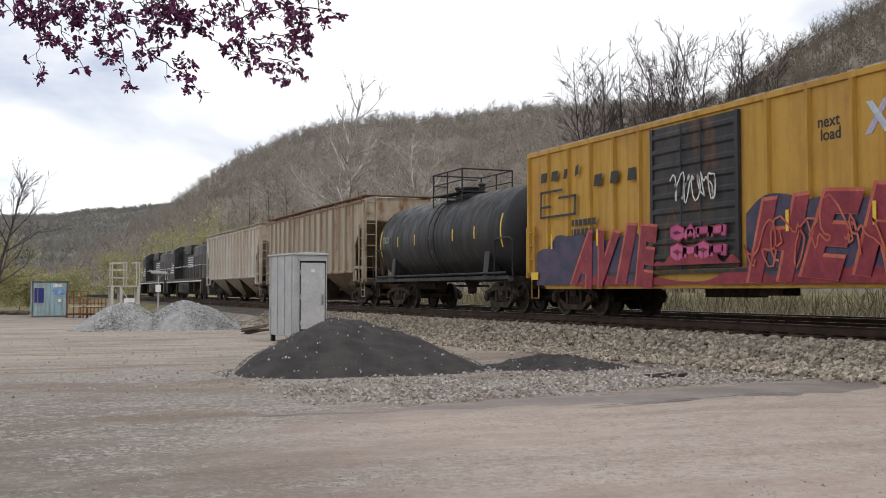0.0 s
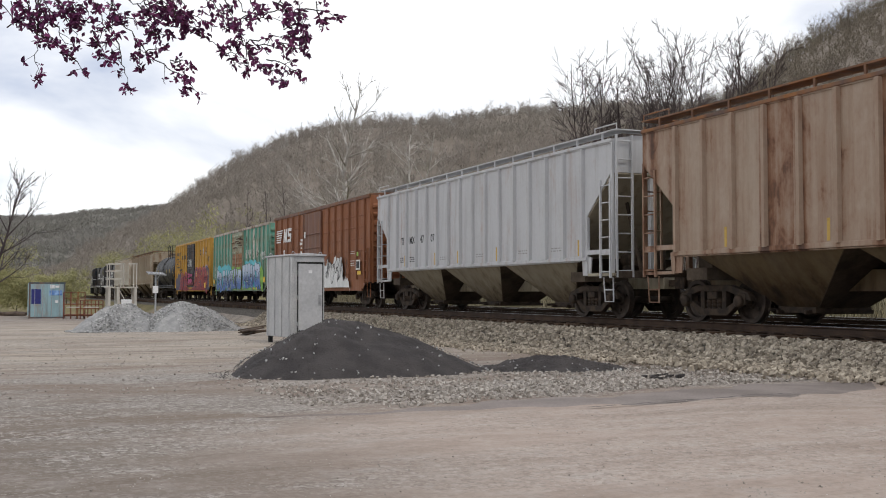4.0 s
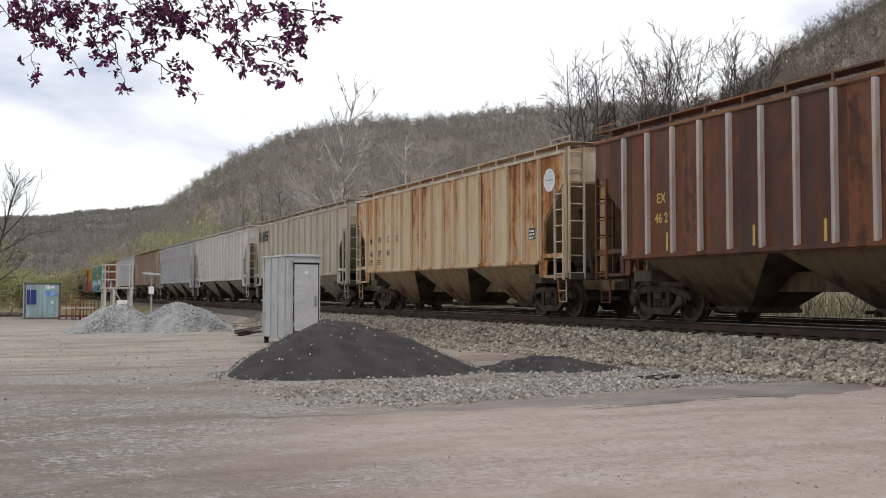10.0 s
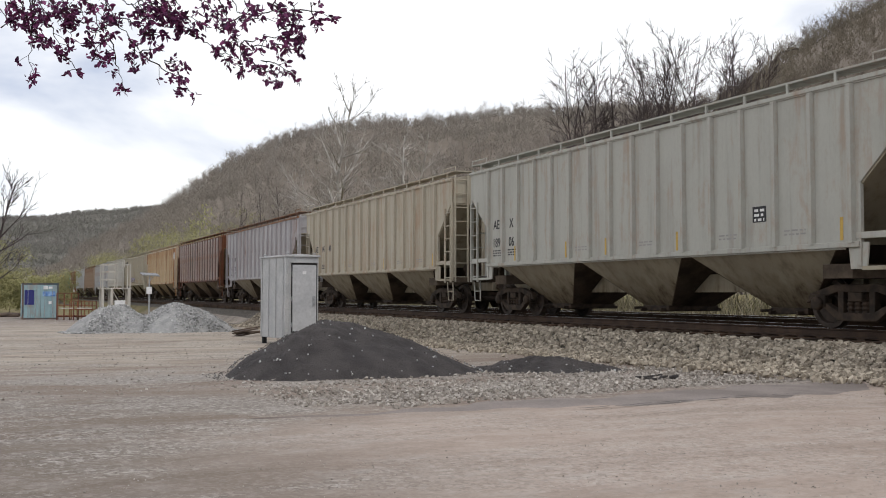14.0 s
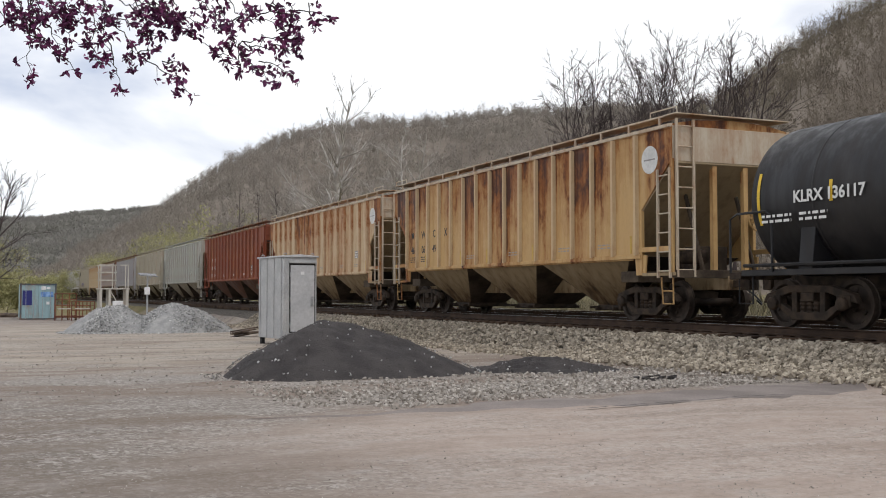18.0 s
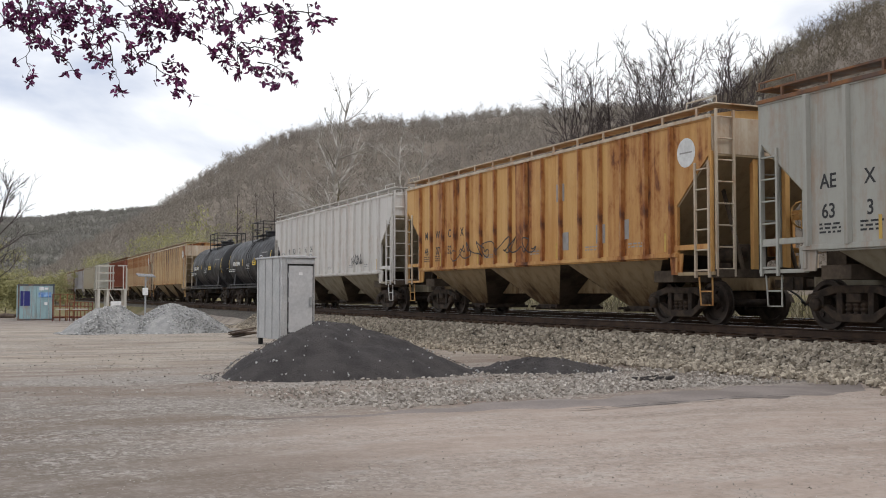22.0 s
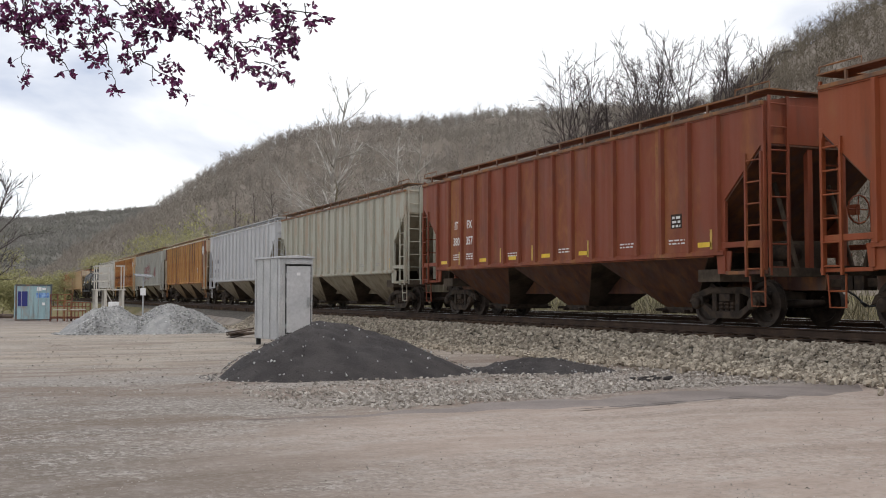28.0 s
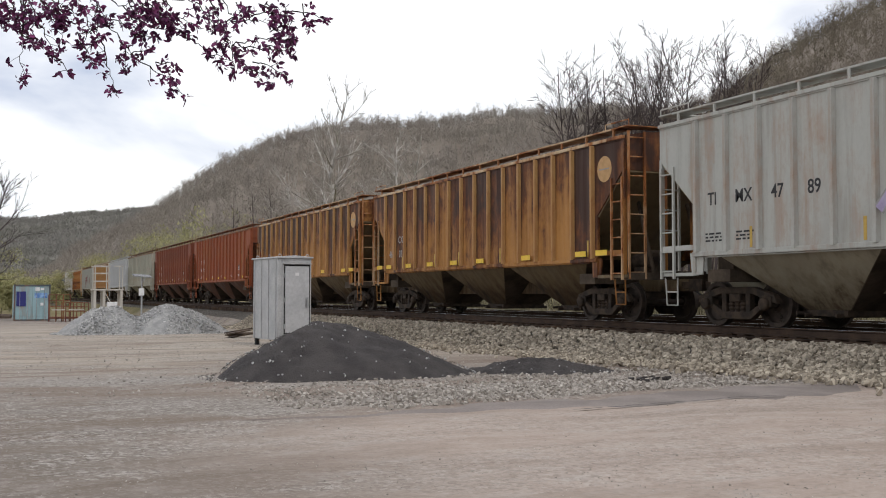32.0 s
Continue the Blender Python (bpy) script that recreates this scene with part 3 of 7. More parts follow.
# ---- hills and woods ----
def place(az, r):
    return r * math.sin(radians(az)), r * math.cos(radians(az))


def wood_shape(rnd, limbs, twigs, thick):
    """A bare tree one metre tall as triangles: trunk, rising limbs, fine twigs."""
    v, f = [], []

    def spike(p, q, w, n=3):
        p, q = np.array(p), np.array(q)
        d = (q - p) / (np.linalg.norm(q - p) + 1e-9)
        a = np.cross(d, (0.3, 0.2, 0.93) if abs(d[2]) < 0.8 else (1, 0, 0.1))
        a /= np.linalg.norm(a)
        b = np.cross(d, a)
        k = len(v)
        if n == 1:
            t = rnd.uniform(0, 6.28)
            s = a * math.cos(t) + b * math.sin(t)
            v.extend([p - s * w, p + s * w, q])
            f.append((k, k + 1, k + 2))
            return
        for i in range(3):
            t = 2.094 * i
            v.append(p + (a * math.cos(t) + b * math.sin(t)) * w)
        v.append(q)
        f.extend([(k, k + 1, k + 3), (k + 1, k + 2, k + 3), (k + 2, k, k + 3)])

    lean = rnd.uniform(-0.06, 0.06, 2)
    spike((0, 0, -0.02), (lean[0], lean[1], 0.95), 0.016 * thick)
    tips = []
    for _ in range(limbs):
        z = rnd.uniform(0.08, 0.8)
        t, out = rnd.uniform(0, 6.28), rnd.uniform(0.12, 0.30)
        p = (lean[0] * z, lean[1] * z, z)
        q = (p[0] + out * math.cos(t), p[1] + out * math.sin(t), min(1.0, z + rnd.uniform(0.10, 0.32)))
        spike(p, q, 0.008 * thick)
        tips.append((p, q))
    for _ in range(twigs):
        p, q = tips[rnd.randint(len(tips))]
        k = rnd.uniform(0.35, 1.0)
        s = np.array(p) * (1 - k) + np.array(q) * k
        e = s + rnd.normal(0, 0.075, 3) + np.array((0, 0, 0.07))
        spike(s, e, 0.0042 * thick, 1)
    return np.array(v), np.array(f)


def crown_shape(rnd, n, wide=0.42, size=0.055):
    """A soft crown of twig tufts, one metre tall."""
    v, f = [], []
    for i in range(n):
        t, u = rnd.uniform(0, 6.28), rnd.normal(0, 1, 3)
        u /= np.linalg.norm(u)
        c = np.array((0, 0, 0.56)) + u * rnd.rand() ** 0.4 * (wide, wide, 0.42)
        a, b = rnd.normal(0, size, 3), rnd.normal(0, size, 3)
        a[2] = abs(a[2]) + size * 1.4
        k = len(v)
        v.extend([c - a * 0.6, c + b, c + a])
        f.append((k, k + 1, k + 2))
    return np.array(v), np.array(f)


def woods(name, label, spots, shapes, material, rnd):
    """Many bare trees in one mesh, at spots of (x, y, z, height)."""
    vs, fs, n = [], [], 0
    for x, y, z, h in spots:
        v, f = shapes[rnd.randint(len(shapes))]
        t = rnd.uniform(0, 6.28)
        c, s = math.cos(t), math.sin(t)
        w = v @ np.array([(c, s, 0), (-s, c, 0), (0, 0, 1)])
        vs.append(w * h + (x, y, z))
        fs.append(f + n)
        n += len(v)
    v, f = np.concatenate(vs), np.concatenate(fs)
    me = bpy.data.meshes.new(name)
    me.from_pydata(v.tolist(), [], f.tolist())
    return solo(name, me, material, label, "woods", "stuff")


RIDGE_FAR = [(-40, 0.033), (-12, 0.042), (-2, 0.059), (2, 0.0645), (5, 0.070), (9, 0.078), (14, 0.079), (40, 0.055)]
RIDGE_MID = [(-4, -0.004), (0, 0.000), (2.5, 0.016), (5, 0.040), (7.4, 0.0635), (8.6, 0.0775), (10, 0.096), (11.9, 0.1185), (13.8, 0.1335), (15.5, 0.1465), (18.4, 0.1545), (23.3, 0.1605), (27.9, 0.1665), (33, 0.1705), (40, 0.1665), (60, 0.1265)]
RIDGE_NEAR = [(24, 0.0330), (28, 0.0830), (32, 0.1310), (35.5, 0.1560), (38.4, 0.1730), (39.8, 0.1880), (41.3, 0.2080), (43.1, 0.2230), (44.4, 0.2350), (47, 0.2530), (55, 0.2930), (75, 0.3330), (110, 0.3130), (150, 0.1630)]


def hill(name, label, ridge, foot, crest, az0, az1, steps, material, wobble):
    def height(az, r):
        k = (r - foot) / (crest - foot)
        top = EYE + crest * table(ridge, az)
        if k <= 1:
            z = top * (0.35 * k + 0.65 * k * k * (3 - 2 * k)) if k > 0 else 0
        else:
            z = top * (1 - 0.5 * smoothstep(1.0, 2.0, k))
        x, y = place(az, r)
        return z - 1.0 + wobble * max(0, min(1, k)) * (noise.noise(Vector((x / 45, y / 45, 2.2))) * (1.0 if k < 0.9 else 0.3))

    g = Geo()
    rows = 34
    for j in range(rows + 1):
        r = foot + (crest - foot) * 1.6 * j / rows
        for i in range(steps + 1):
            az = az0 + (az1 - az0) * i / steps
            x, y = place(az, r)
            g.v.append((x, y, height(az, r)))
    n = steps + 1
    g.f = [(j * n + i, j * n + i + 1, (j + 1) * n + i + 1, (j + 1) * n + i) for j in range(rows) for i in range(steps)]
    solo(name, g.mesh(name, fix=False), material, label, "hill", "structure")
    return height


def hills():
    rnd = np.random.RandomState(21)
    far = hill("hillside_far", "far wooded ridge at the end of the valley", RIDGE_FAR, 700, 1500, -45, 40, 90, M_FARHILL_HAZED, 12)
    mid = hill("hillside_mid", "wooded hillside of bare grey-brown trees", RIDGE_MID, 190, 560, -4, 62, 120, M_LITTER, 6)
    near = hill("hillside_near", "steep near hillside of bare brown trees", RIDGE_NEAR, 95, 300, 24, 150, 110, M_LITTER, 3)
    shapes = [wood_shape(rnd, 12, 90, 1.0) for _ in range(6)]
    fine = [wood_shape(rnd, 16, 150, 0.75) for _ in range(6)]
    coarse = [wood_shape(rnd, 14, 40, 2.6) for _ in range(5)]
    soft = [crown_shape(rnd, 34) for _ in range(6)]
    dense = [crown_shape(rnd, 64, 0.42, 0.035) for _ in range(6)]
    spots = []
    for i in range(5200):
        az, r = rnd.uniform(-4, 12), (1530 - 830 * rnd.rand() ** 1.2 if i > 900 else rnd.uniform(1470, 1530))
        x, y = place(az, r)
        spots.append((x, y, far(az, r) - 0.8, rnd.uniform(5, 10)))
    woods("far_woods", "far woods on the ridge, haze put into their colour", spots, soft, M_FARWOOD_HAZED, rnd)
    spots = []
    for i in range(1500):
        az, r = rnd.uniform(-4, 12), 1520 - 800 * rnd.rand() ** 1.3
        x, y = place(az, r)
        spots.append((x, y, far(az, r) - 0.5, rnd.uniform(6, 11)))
    woods("far_trunks", "bare far trees on the ridge", spots, coarse, M_FARWOOD_HAZED, rnd)
    spots = []
    for i in range(3600):
        az, r = rnd.uniform(3.5, 36), (565 - 330 * rnd.rand() ** 1.3 if i > 700 else rnd.uniform(545, 590))
        x, y = place(az, r)
        spots.append((x, y, mid(az, r) - 0.4, rnd.uniform(4.5, 9.5)))
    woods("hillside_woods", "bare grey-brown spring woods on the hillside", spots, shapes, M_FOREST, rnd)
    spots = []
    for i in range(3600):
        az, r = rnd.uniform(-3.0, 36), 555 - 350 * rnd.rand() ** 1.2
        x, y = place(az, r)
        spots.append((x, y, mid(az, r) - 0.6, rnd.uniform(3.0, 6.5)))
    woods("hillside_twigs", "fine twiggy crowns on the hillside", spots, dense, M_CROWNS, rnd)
    spots = []
    for i in range(2000):
        az, r = rnd.uniform(25, 52), (303 - 190 * rnd.rand() ** 1.2 if i > 300 else rnd.uniform(290, 318))
        x, y = place(az, r)
        spots.append((x, y, near(az, r) - 0.3, rnd.uniform(4.0, 8.0)))
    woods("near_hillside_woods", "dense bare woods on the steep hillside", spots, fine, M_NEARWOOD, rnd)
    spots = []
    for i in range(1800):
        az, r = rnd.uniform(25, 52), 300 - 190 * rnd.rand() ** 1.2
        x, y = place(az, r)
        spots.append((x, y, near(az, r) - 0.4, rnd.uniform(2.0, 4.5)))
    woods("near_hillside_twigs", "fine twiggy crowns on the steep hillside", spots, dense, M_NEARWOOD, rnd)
    spots = []
    for i in range(520):
        az, r = -3.0 + 17 * rnd.rand(), 200 + 150 * rnd.rand() ** 1.6
        x, y = place(az, r)
        spots.append((x, y, mid(az, r) - 0.5, rnd.uniform(3, 7) * (1.25 if 7 < az < 11 else 0.8)))
    woods("spring_woods", "yellow-green budding crowns at the foot of the hill", spots, dense, M_SPRING, rnd)


def bare_tree(name, label, px, r, top, seed, bark, girth=0.22, lean=0.0, limbs=15, low=0.30, rise=0.9, reach=0.30, twigs=5, thin=0.018, forks=1, bend=0.25, stout=0.5, crook=0.045):
    """A leafless tree: a leader with slight bends, limbs that rise from it, branches and twigs.

    px: degrees from north; r: metres off; top: height of its tip; lean: sideways drift of the tip in metres."""
    rnd = random.Random(seed)
    x, y = place(px, r)
    root = thing(name, label, "tree", pose(x, y, bed(x, y) - 0.1, 0, 0, -px))
    trunk, crown = Geo(), Geo()

    def shoot(p, d, length, r0, segs, lift, wild):
        pts, rad = [p], [r0]
        for i in range(segs):
            d = (d + Vector((rnd.gauss(0, wild), rnd.gauss(0, wild), rnd.gauss(0, wild) * 0.5 + lift))).normalized()
            p = p + d * (length / segs)
            pts.append(p)
            rad.append(max(thin * 0.6, r0 * (1 - 0.8 * (i + 1) / segs)))
        return pts, rad

    def ray(axis, tilt, turn):
        a = axis.cross(Vector((0.3, 0.9, 0.2))).normalized()
        b = axis.cross(a)
        return (axis * math.cos(tilt) + (a * math.cos(turn) + b * math.sin(turn)) * math.sin(tilt)).normalized()

    for f in range(forks):
        side = 0 if forks == 1 else (f - (forks - 1) / 2) * bend
        tall = top * (1 if f == 0 else rnd.uniform(0.8, 0.97))
        pts, rad = shoot(Vector((side * 0.8, 0, 0)), Vector((lean / top + side, rnd.gauss(0, 0.04), 1)).normalized(), tall, girth / 2, 10, 0.04, crook)
        k = tall / max(0.1, pts[-1].z)
        pts = [Vector((p.x, p.y, p.z * k)) for p in pts]
        trunk.tube(pts, rad, 7, cap=False)
        for i in range(limbs):
            h = low + (0.97 - low) * (i + rnd.random()) / limbs
            j = min(9, int(h * 10))
            w = h * 10 - j
            base, axis = pts[j].lerp(pts[j + 1], w), (pts[j + 1] - pts[j]).normalized()
            size = top * reach * (1.15 - 0.85 * h) * rnd.uniform(0.65, 1.2)
            r1 = max(thin, rad[j] * stout * rnd.uniform(0.8, 1.25))
            lp, lr = shoot(base, ray(axis, rise * rnd.uniform(0.7, 1.15), rnd.uniform(0, 6.28)), size, r1, 5, 0.03, 0.08)
            (trunk if h < 0.5 else crown).tube(lp, lr, 5, cap=False)
            for b in range(twigs):
                m = rnd.randint(1, 5)
                d = (lp[m] - lp[m - 1]).normalized()
                bp, br = shoot(lp[m], ray(d, rnd.uniform(0.3, 0.65), rnd.uniform(0, 6.28)), size * rnd.uniform(0.28, 0.58), max(thin, lr[m] * 0.6), 3, 0.02, 0.07)
                crown.tube(bp, br, 3, cap=False)
                for t in range(twigs - 1):
                    m2 = rnd.randint(1, 3)
                    d2 = (bp[m2] - bp[m2 - 1]).normalized()
                    tp, tr = shoot(bp[m2], ray(d2, rnd.uniform(0.3, 0.6), rnd.uniform(0, 6.28)), size * rnd.uniform(0.12, 0.28), thin * 0.7, 2, 0.03, 0.05)
                    crown.tube(tp, tr, 3, cap=False)
    part("trunk", trunk.mesh("trunk", fix=False), bark, root)
    part("crown", crown.mesh("crown", fix=False, smooth=False), bark, root)
    return root


def spring_tree(x, y, height, seed, spread=1.0, n=9000):
    """A willow-like tree in young yellow-green leaf."""
    rnd = np.random.RandomState(seed)
    root = bare_tree("spring_tree", "tree in young yellow-green leaf", math.degrees(math.atan2(x, y)), math.hypot(x, y), height * 0.8, seed, M_BARK_DARK, height * 0.018, 0, 7, 0.3, 0.7, 0.3, 2, 0.015)
    g = Geo()
    hubs = [(rnd.normal(0, height * 0.15 * spread), rnd.normal(0, height * 0.15), height * rnd.uniform(0.15, 0.9)) for _ in range(70)]
    for _ in range(n):
        h = hubs[rnd.randint(len(hubs))]
        p = np.array(h) + rnd.normal(0, height * 0.06, 3)
        if p[2] < 0.3:
            continue
        a, b = rnd.normal(0, 1, 3), rnd.normal(0, 1, 3)
        a, b = a / np.linalg.norm(a) * 0.11, b / np.linalg.norm(b) * 0.11
        g.add([p - a, p + b, p + a], [(0, 1, 2)])
    part("leaves", g.mesh("leaves", smooth=False, fix=False), M_SPRING, root, "young yellow-green leaves")


def brush():
    """Dry weeds and stems behind the far track."""
    rnd = np.random.RandomState(31)
    g = Geo()
    for _ in range(17000):
        y = 2 + 95 * rnd.rand() ** 1.2
        x = 23.6 + 5.5 * rnd.rand()
        z, h = bed(x, y), rnd.uniform(0.25, 1.0) * (0.7 + 0.8 * noise.noise(Vector((x * 0.8, y * 0.5, 4.4))) ** 2 + 0.5 * rnd.rand())
        lean, w, t = rnd.normal(0, 0.42, 2), rnd.uniform(0.010, 0.035), rnd.uniform(0, 3.14)
        a = np.array((math.cos(t) * w, math.sin(t) * w, 0))
        p = np.array((x, y, z - 0.05))
        q = p + (lean[0] * h, lean[1] * h, h)
        g.add([p - a, p + a, q + a * 0.3, q - a * 0.3], [(0, 1, 2, 3)])
    solo("dry_brush", g.mesh("dry_brush", smooth=False, fix=False), M_BRUSH, "dry tan and green weeds along the far track", "weeds", "stuff")


hills()
brush()


# ---- railway cars ----
RND = random.Random(77)
SHARED = {}


def shared(key, make, bevel=0.0):
    """A mesh that alike parts share."""
    if key not in SHARED:
        SHARED[key] = make().mesh(key, bevel)
    return SHARED[key]


def lettering(text, size, bold=0.0, shear=0.0):
    """Letters as a mesh, centred, in the built-in font."""
    c = bpy.data.curves.new("letters", "FONT")
    c.body, c.size, c.offset, c.extrude, c.resolution_u = text, size, bold, 0.002, 3
    c.align_x, c.align_y, c.shear = "CENTER", "CENTER", shear
    ob = bpy.data.objects.new("letters", c)
    scene.collection.objects.link(ob)
    bpy.context.view_layer.update()
    me = bpy.data.meshes.new_from_object(ob.evaluated_get(bpy.context.evaluated_depsgraph_get()))
    bpy.data.objects.remove(ob)
    bpy.data.curves.remove(c)
    me.materials.clear()
    return me


FLANK = Matrix(((0, 0, -1, 0), (-1, 0, 0, 0), (0, 1, 0, 0), (0, 0, 0, 1)))   # writing that faces -X, read towards -Y


def flank(x, y, z, turn=0.0, wide=1.0):
    return Matrix.Translation((x, y, z)) @ FLANK @ pose(0, 0, 0, 0, 0, turn) @ Matrix.Diagonal((wide, 1, 1, 1))


def write(car, text, x, y, z, size, material, bold=0.004, wide=1.0, name="lettering", turn=0.0, shear=0.0):
    key = "write_%s_%.3f_%.3f_%.2f" % (text, size, bold, shear)
    if key not in SHARED:
        SHARED[key] = lettering(text, size, bold, shear)
    return part(name, SHARED[key], material, car, at=flank(x, y, z, turn, wide))


def sheet(car, name, outline, x, material, label="", thick=0.004):
    """A thin painted shape on the flank, outline in (y, z)."""
    return part(name, Geo().prism(outline, x - thick, x, 0), material, car, label)


def bars(car, x, y, z, w, rows, material, seed=0, h=0.05, gap=0.085):
    """Small print that cannot be read: short bars in lines."""
    rnd = random.Random(seed)
    g = Geo()
    for r in range(rows):
        p = y
        while p > y - w:
            n = rnd.uniform(0.05, 0.18)
            g.box(x - 0.003, x, max(y - w, p - n), p, z - r * gap - h, z - r * gap)
            p -= n + 0.05
    return part("small_print", g, material, car)


def wheelset_geo():
    wheel = [(-0.07, 0.10), (-0.07, 0.13), (-0.02, 0.15), (-0.01, 0.34), (-0.06, 0.37), (-0.06, 0.455), (0.045, 0.462), (0.05, 0.487), (0.072, 0.487), (0.075, 0.38), (0.03, 0.34), (0.03, 0.16), (0.08, 0.13), (0.08, 0.10)]
    g = Geo()
    g.lathe([(-0.755 + a, r) for a, r in wheel], "x", 26)
    g.lathe([(0.755 - a, r) for a, r in reversed(wheel)], "x", 26)
    g.lathe([(-1.0, 0.07), (-0.7, 0.085), (0.7, 0.085), (1.0, 0.07)], "x", 10)
    for s in (-0.79, 0.79):      # dents in the plates, so that the turning shows
        for k in range(3):
            t = 2.094 * k
            g.box(s - 0.012, s + 0.012, 0.25 * math.cos(t) - 0.035, 0.25 * math.cos(t) + 0.035, 0.25 * math.sin(t) - 0.035, 0.25 * math.sin(t) + 0.035)
    return g


def frame_geo(s):
    """A cast side frame: arch bar, tie bar, columns and axle boxes, with openings between."""
    g = Geo()
    a, b = (s - 0.07, s + 0.07)
    g.prism([(-1.22, 0.46), (-1.12, 0.64), (-0.52, 0.80), (0.52, 0.80), (1.12, 0.64), (1.22, 0.46), (1.02, 0.50), (0.48, 0.66), (-0.48, 0.66), (-1.02, 0.50)], a, b)
    g.prism([(-1.05, 0.56), (-0.92, 0.56), (-0.38, 0.30), (0.38, 0.30), (0.92, 0.56), (1.05, 0.56), (0.45, 0.15), (-0.45, 0.15)], a, b)
    for y in (-0.36, 0.36):
        g.box(a, b, y - 0.07, y + 0.07, 0.28, 0.70)
    for y in (-0.89, 0.89):
        g.box(a - 0.02, b + 0.02, y - 0.17, y + 0.17, 0.40, 0.62)
        g.join(Geo().lathe([(0, 0.05), (0, 0.125), (0.09, 0.13), (0.12, 0.09)], "x", 12).moved(pose(s + (0.06 if s > 0 else -0.06), y, 0.457, 0, 0, 0 if s > 0 else 180)))
    return g


def spring_geo():
    return Geo().lathe([(0.29, 0.085), (0.33, 0.06), (0.37, 0.085), (0.41, 0.06), (0.45, 0.085), (0.49, 0.06), (0.53, 0.085)], "z", 8)


WHEELS = []      # (wheelset, y in its car, car)


def truck(car, place_y):
    bolster = part("truck", shared("truck", lambda: Geo().prism([(-1.1, 0.50), (-0.5, 0.44), (0.5, 0.44), (1.1, 0.50), (1.1, 0.66), (0.3, 0.74), (-0.3, 0.74), (-1.1, 0.66)], -0.17, 0.17, 1), 0.015), M_TRUCK, car, at=pose(0, place_y, 0))
    for s in (-1.0, 1.0):
        part("side_frame", shared("side_frame%d" % s, lambda: frame_geo(s), 0.012), M_TRUCK, bolster)
        for y in (-0.17, 0.0, 0.17):
            part("spring", shared("spring", spring_geo), M_TRUCK, bolster, at=pose(s, y, 0))
    for a in (-0.89, 0.89):
        w = part("wheelset", shared("wheelset", wheelset_geo), M_WHEEL, bolster, at=pose(0, a, 0.457))
        WHEELS.append((w, a, car))
    return bolster


def coupler(car, y):
    s = 1 if y > 0 else -1
    g = Geo().box(-0.07, 0.07, min(y, y + s * 0.55), max(y, y + s * 0.55), 0.78, 0.94)
    g.prism([(-0.16, y + s * 0.45), (0.18, y + s * 0.45), (0.20, y + s * 0.62), (0.06, y + s * 0.74), (-0.02, y + s * 0.60), (-0.14, y + s * 0.72)], 0.72, 1.0, 2)
    part("coupler", g.mesh("coupler", 0.012), M_TRUCK, car)
    hose = Geo().tube([(0.35, y, 0.75), (0.38, y + s * 0.25, 0.62), (0.36, y + s * 0.5, 0.45), (0.20, y + s * 0.68, 0.42), (0.05, y + s * 0.72, 0.5)], 0.022, 6)
    part("air_hose", hose, M_DARK, car)


def ladder_geo(x, y, along, z0, z1, rungs, wide=0.44, r=0.017):
    """Two stiles and rungs at a corner; along: 0 across the car, 1 along it."""
    g = Geo()
    d = (wide, 0) if along == 0 else (0, wide)
    p, q = (x, y), (x + d[0], y + d[1])
    for c in (p, q):
        g.box(c[0] - 0.025, c[0] + 0.025, c[1] - 0.025, c[1] + 0.025, z0, z1)
    for i in range(rungs):
        z = z0 + 0.15 + (z1 - z0 - 0.3) * i / max(1, rungs - 1)
        g.tube([(p[0], p[1], z), (q[0], q[1], z)], r, 6)
    return g


EAVE, HALF, SIDE = 4.26, 8.35, 1.58


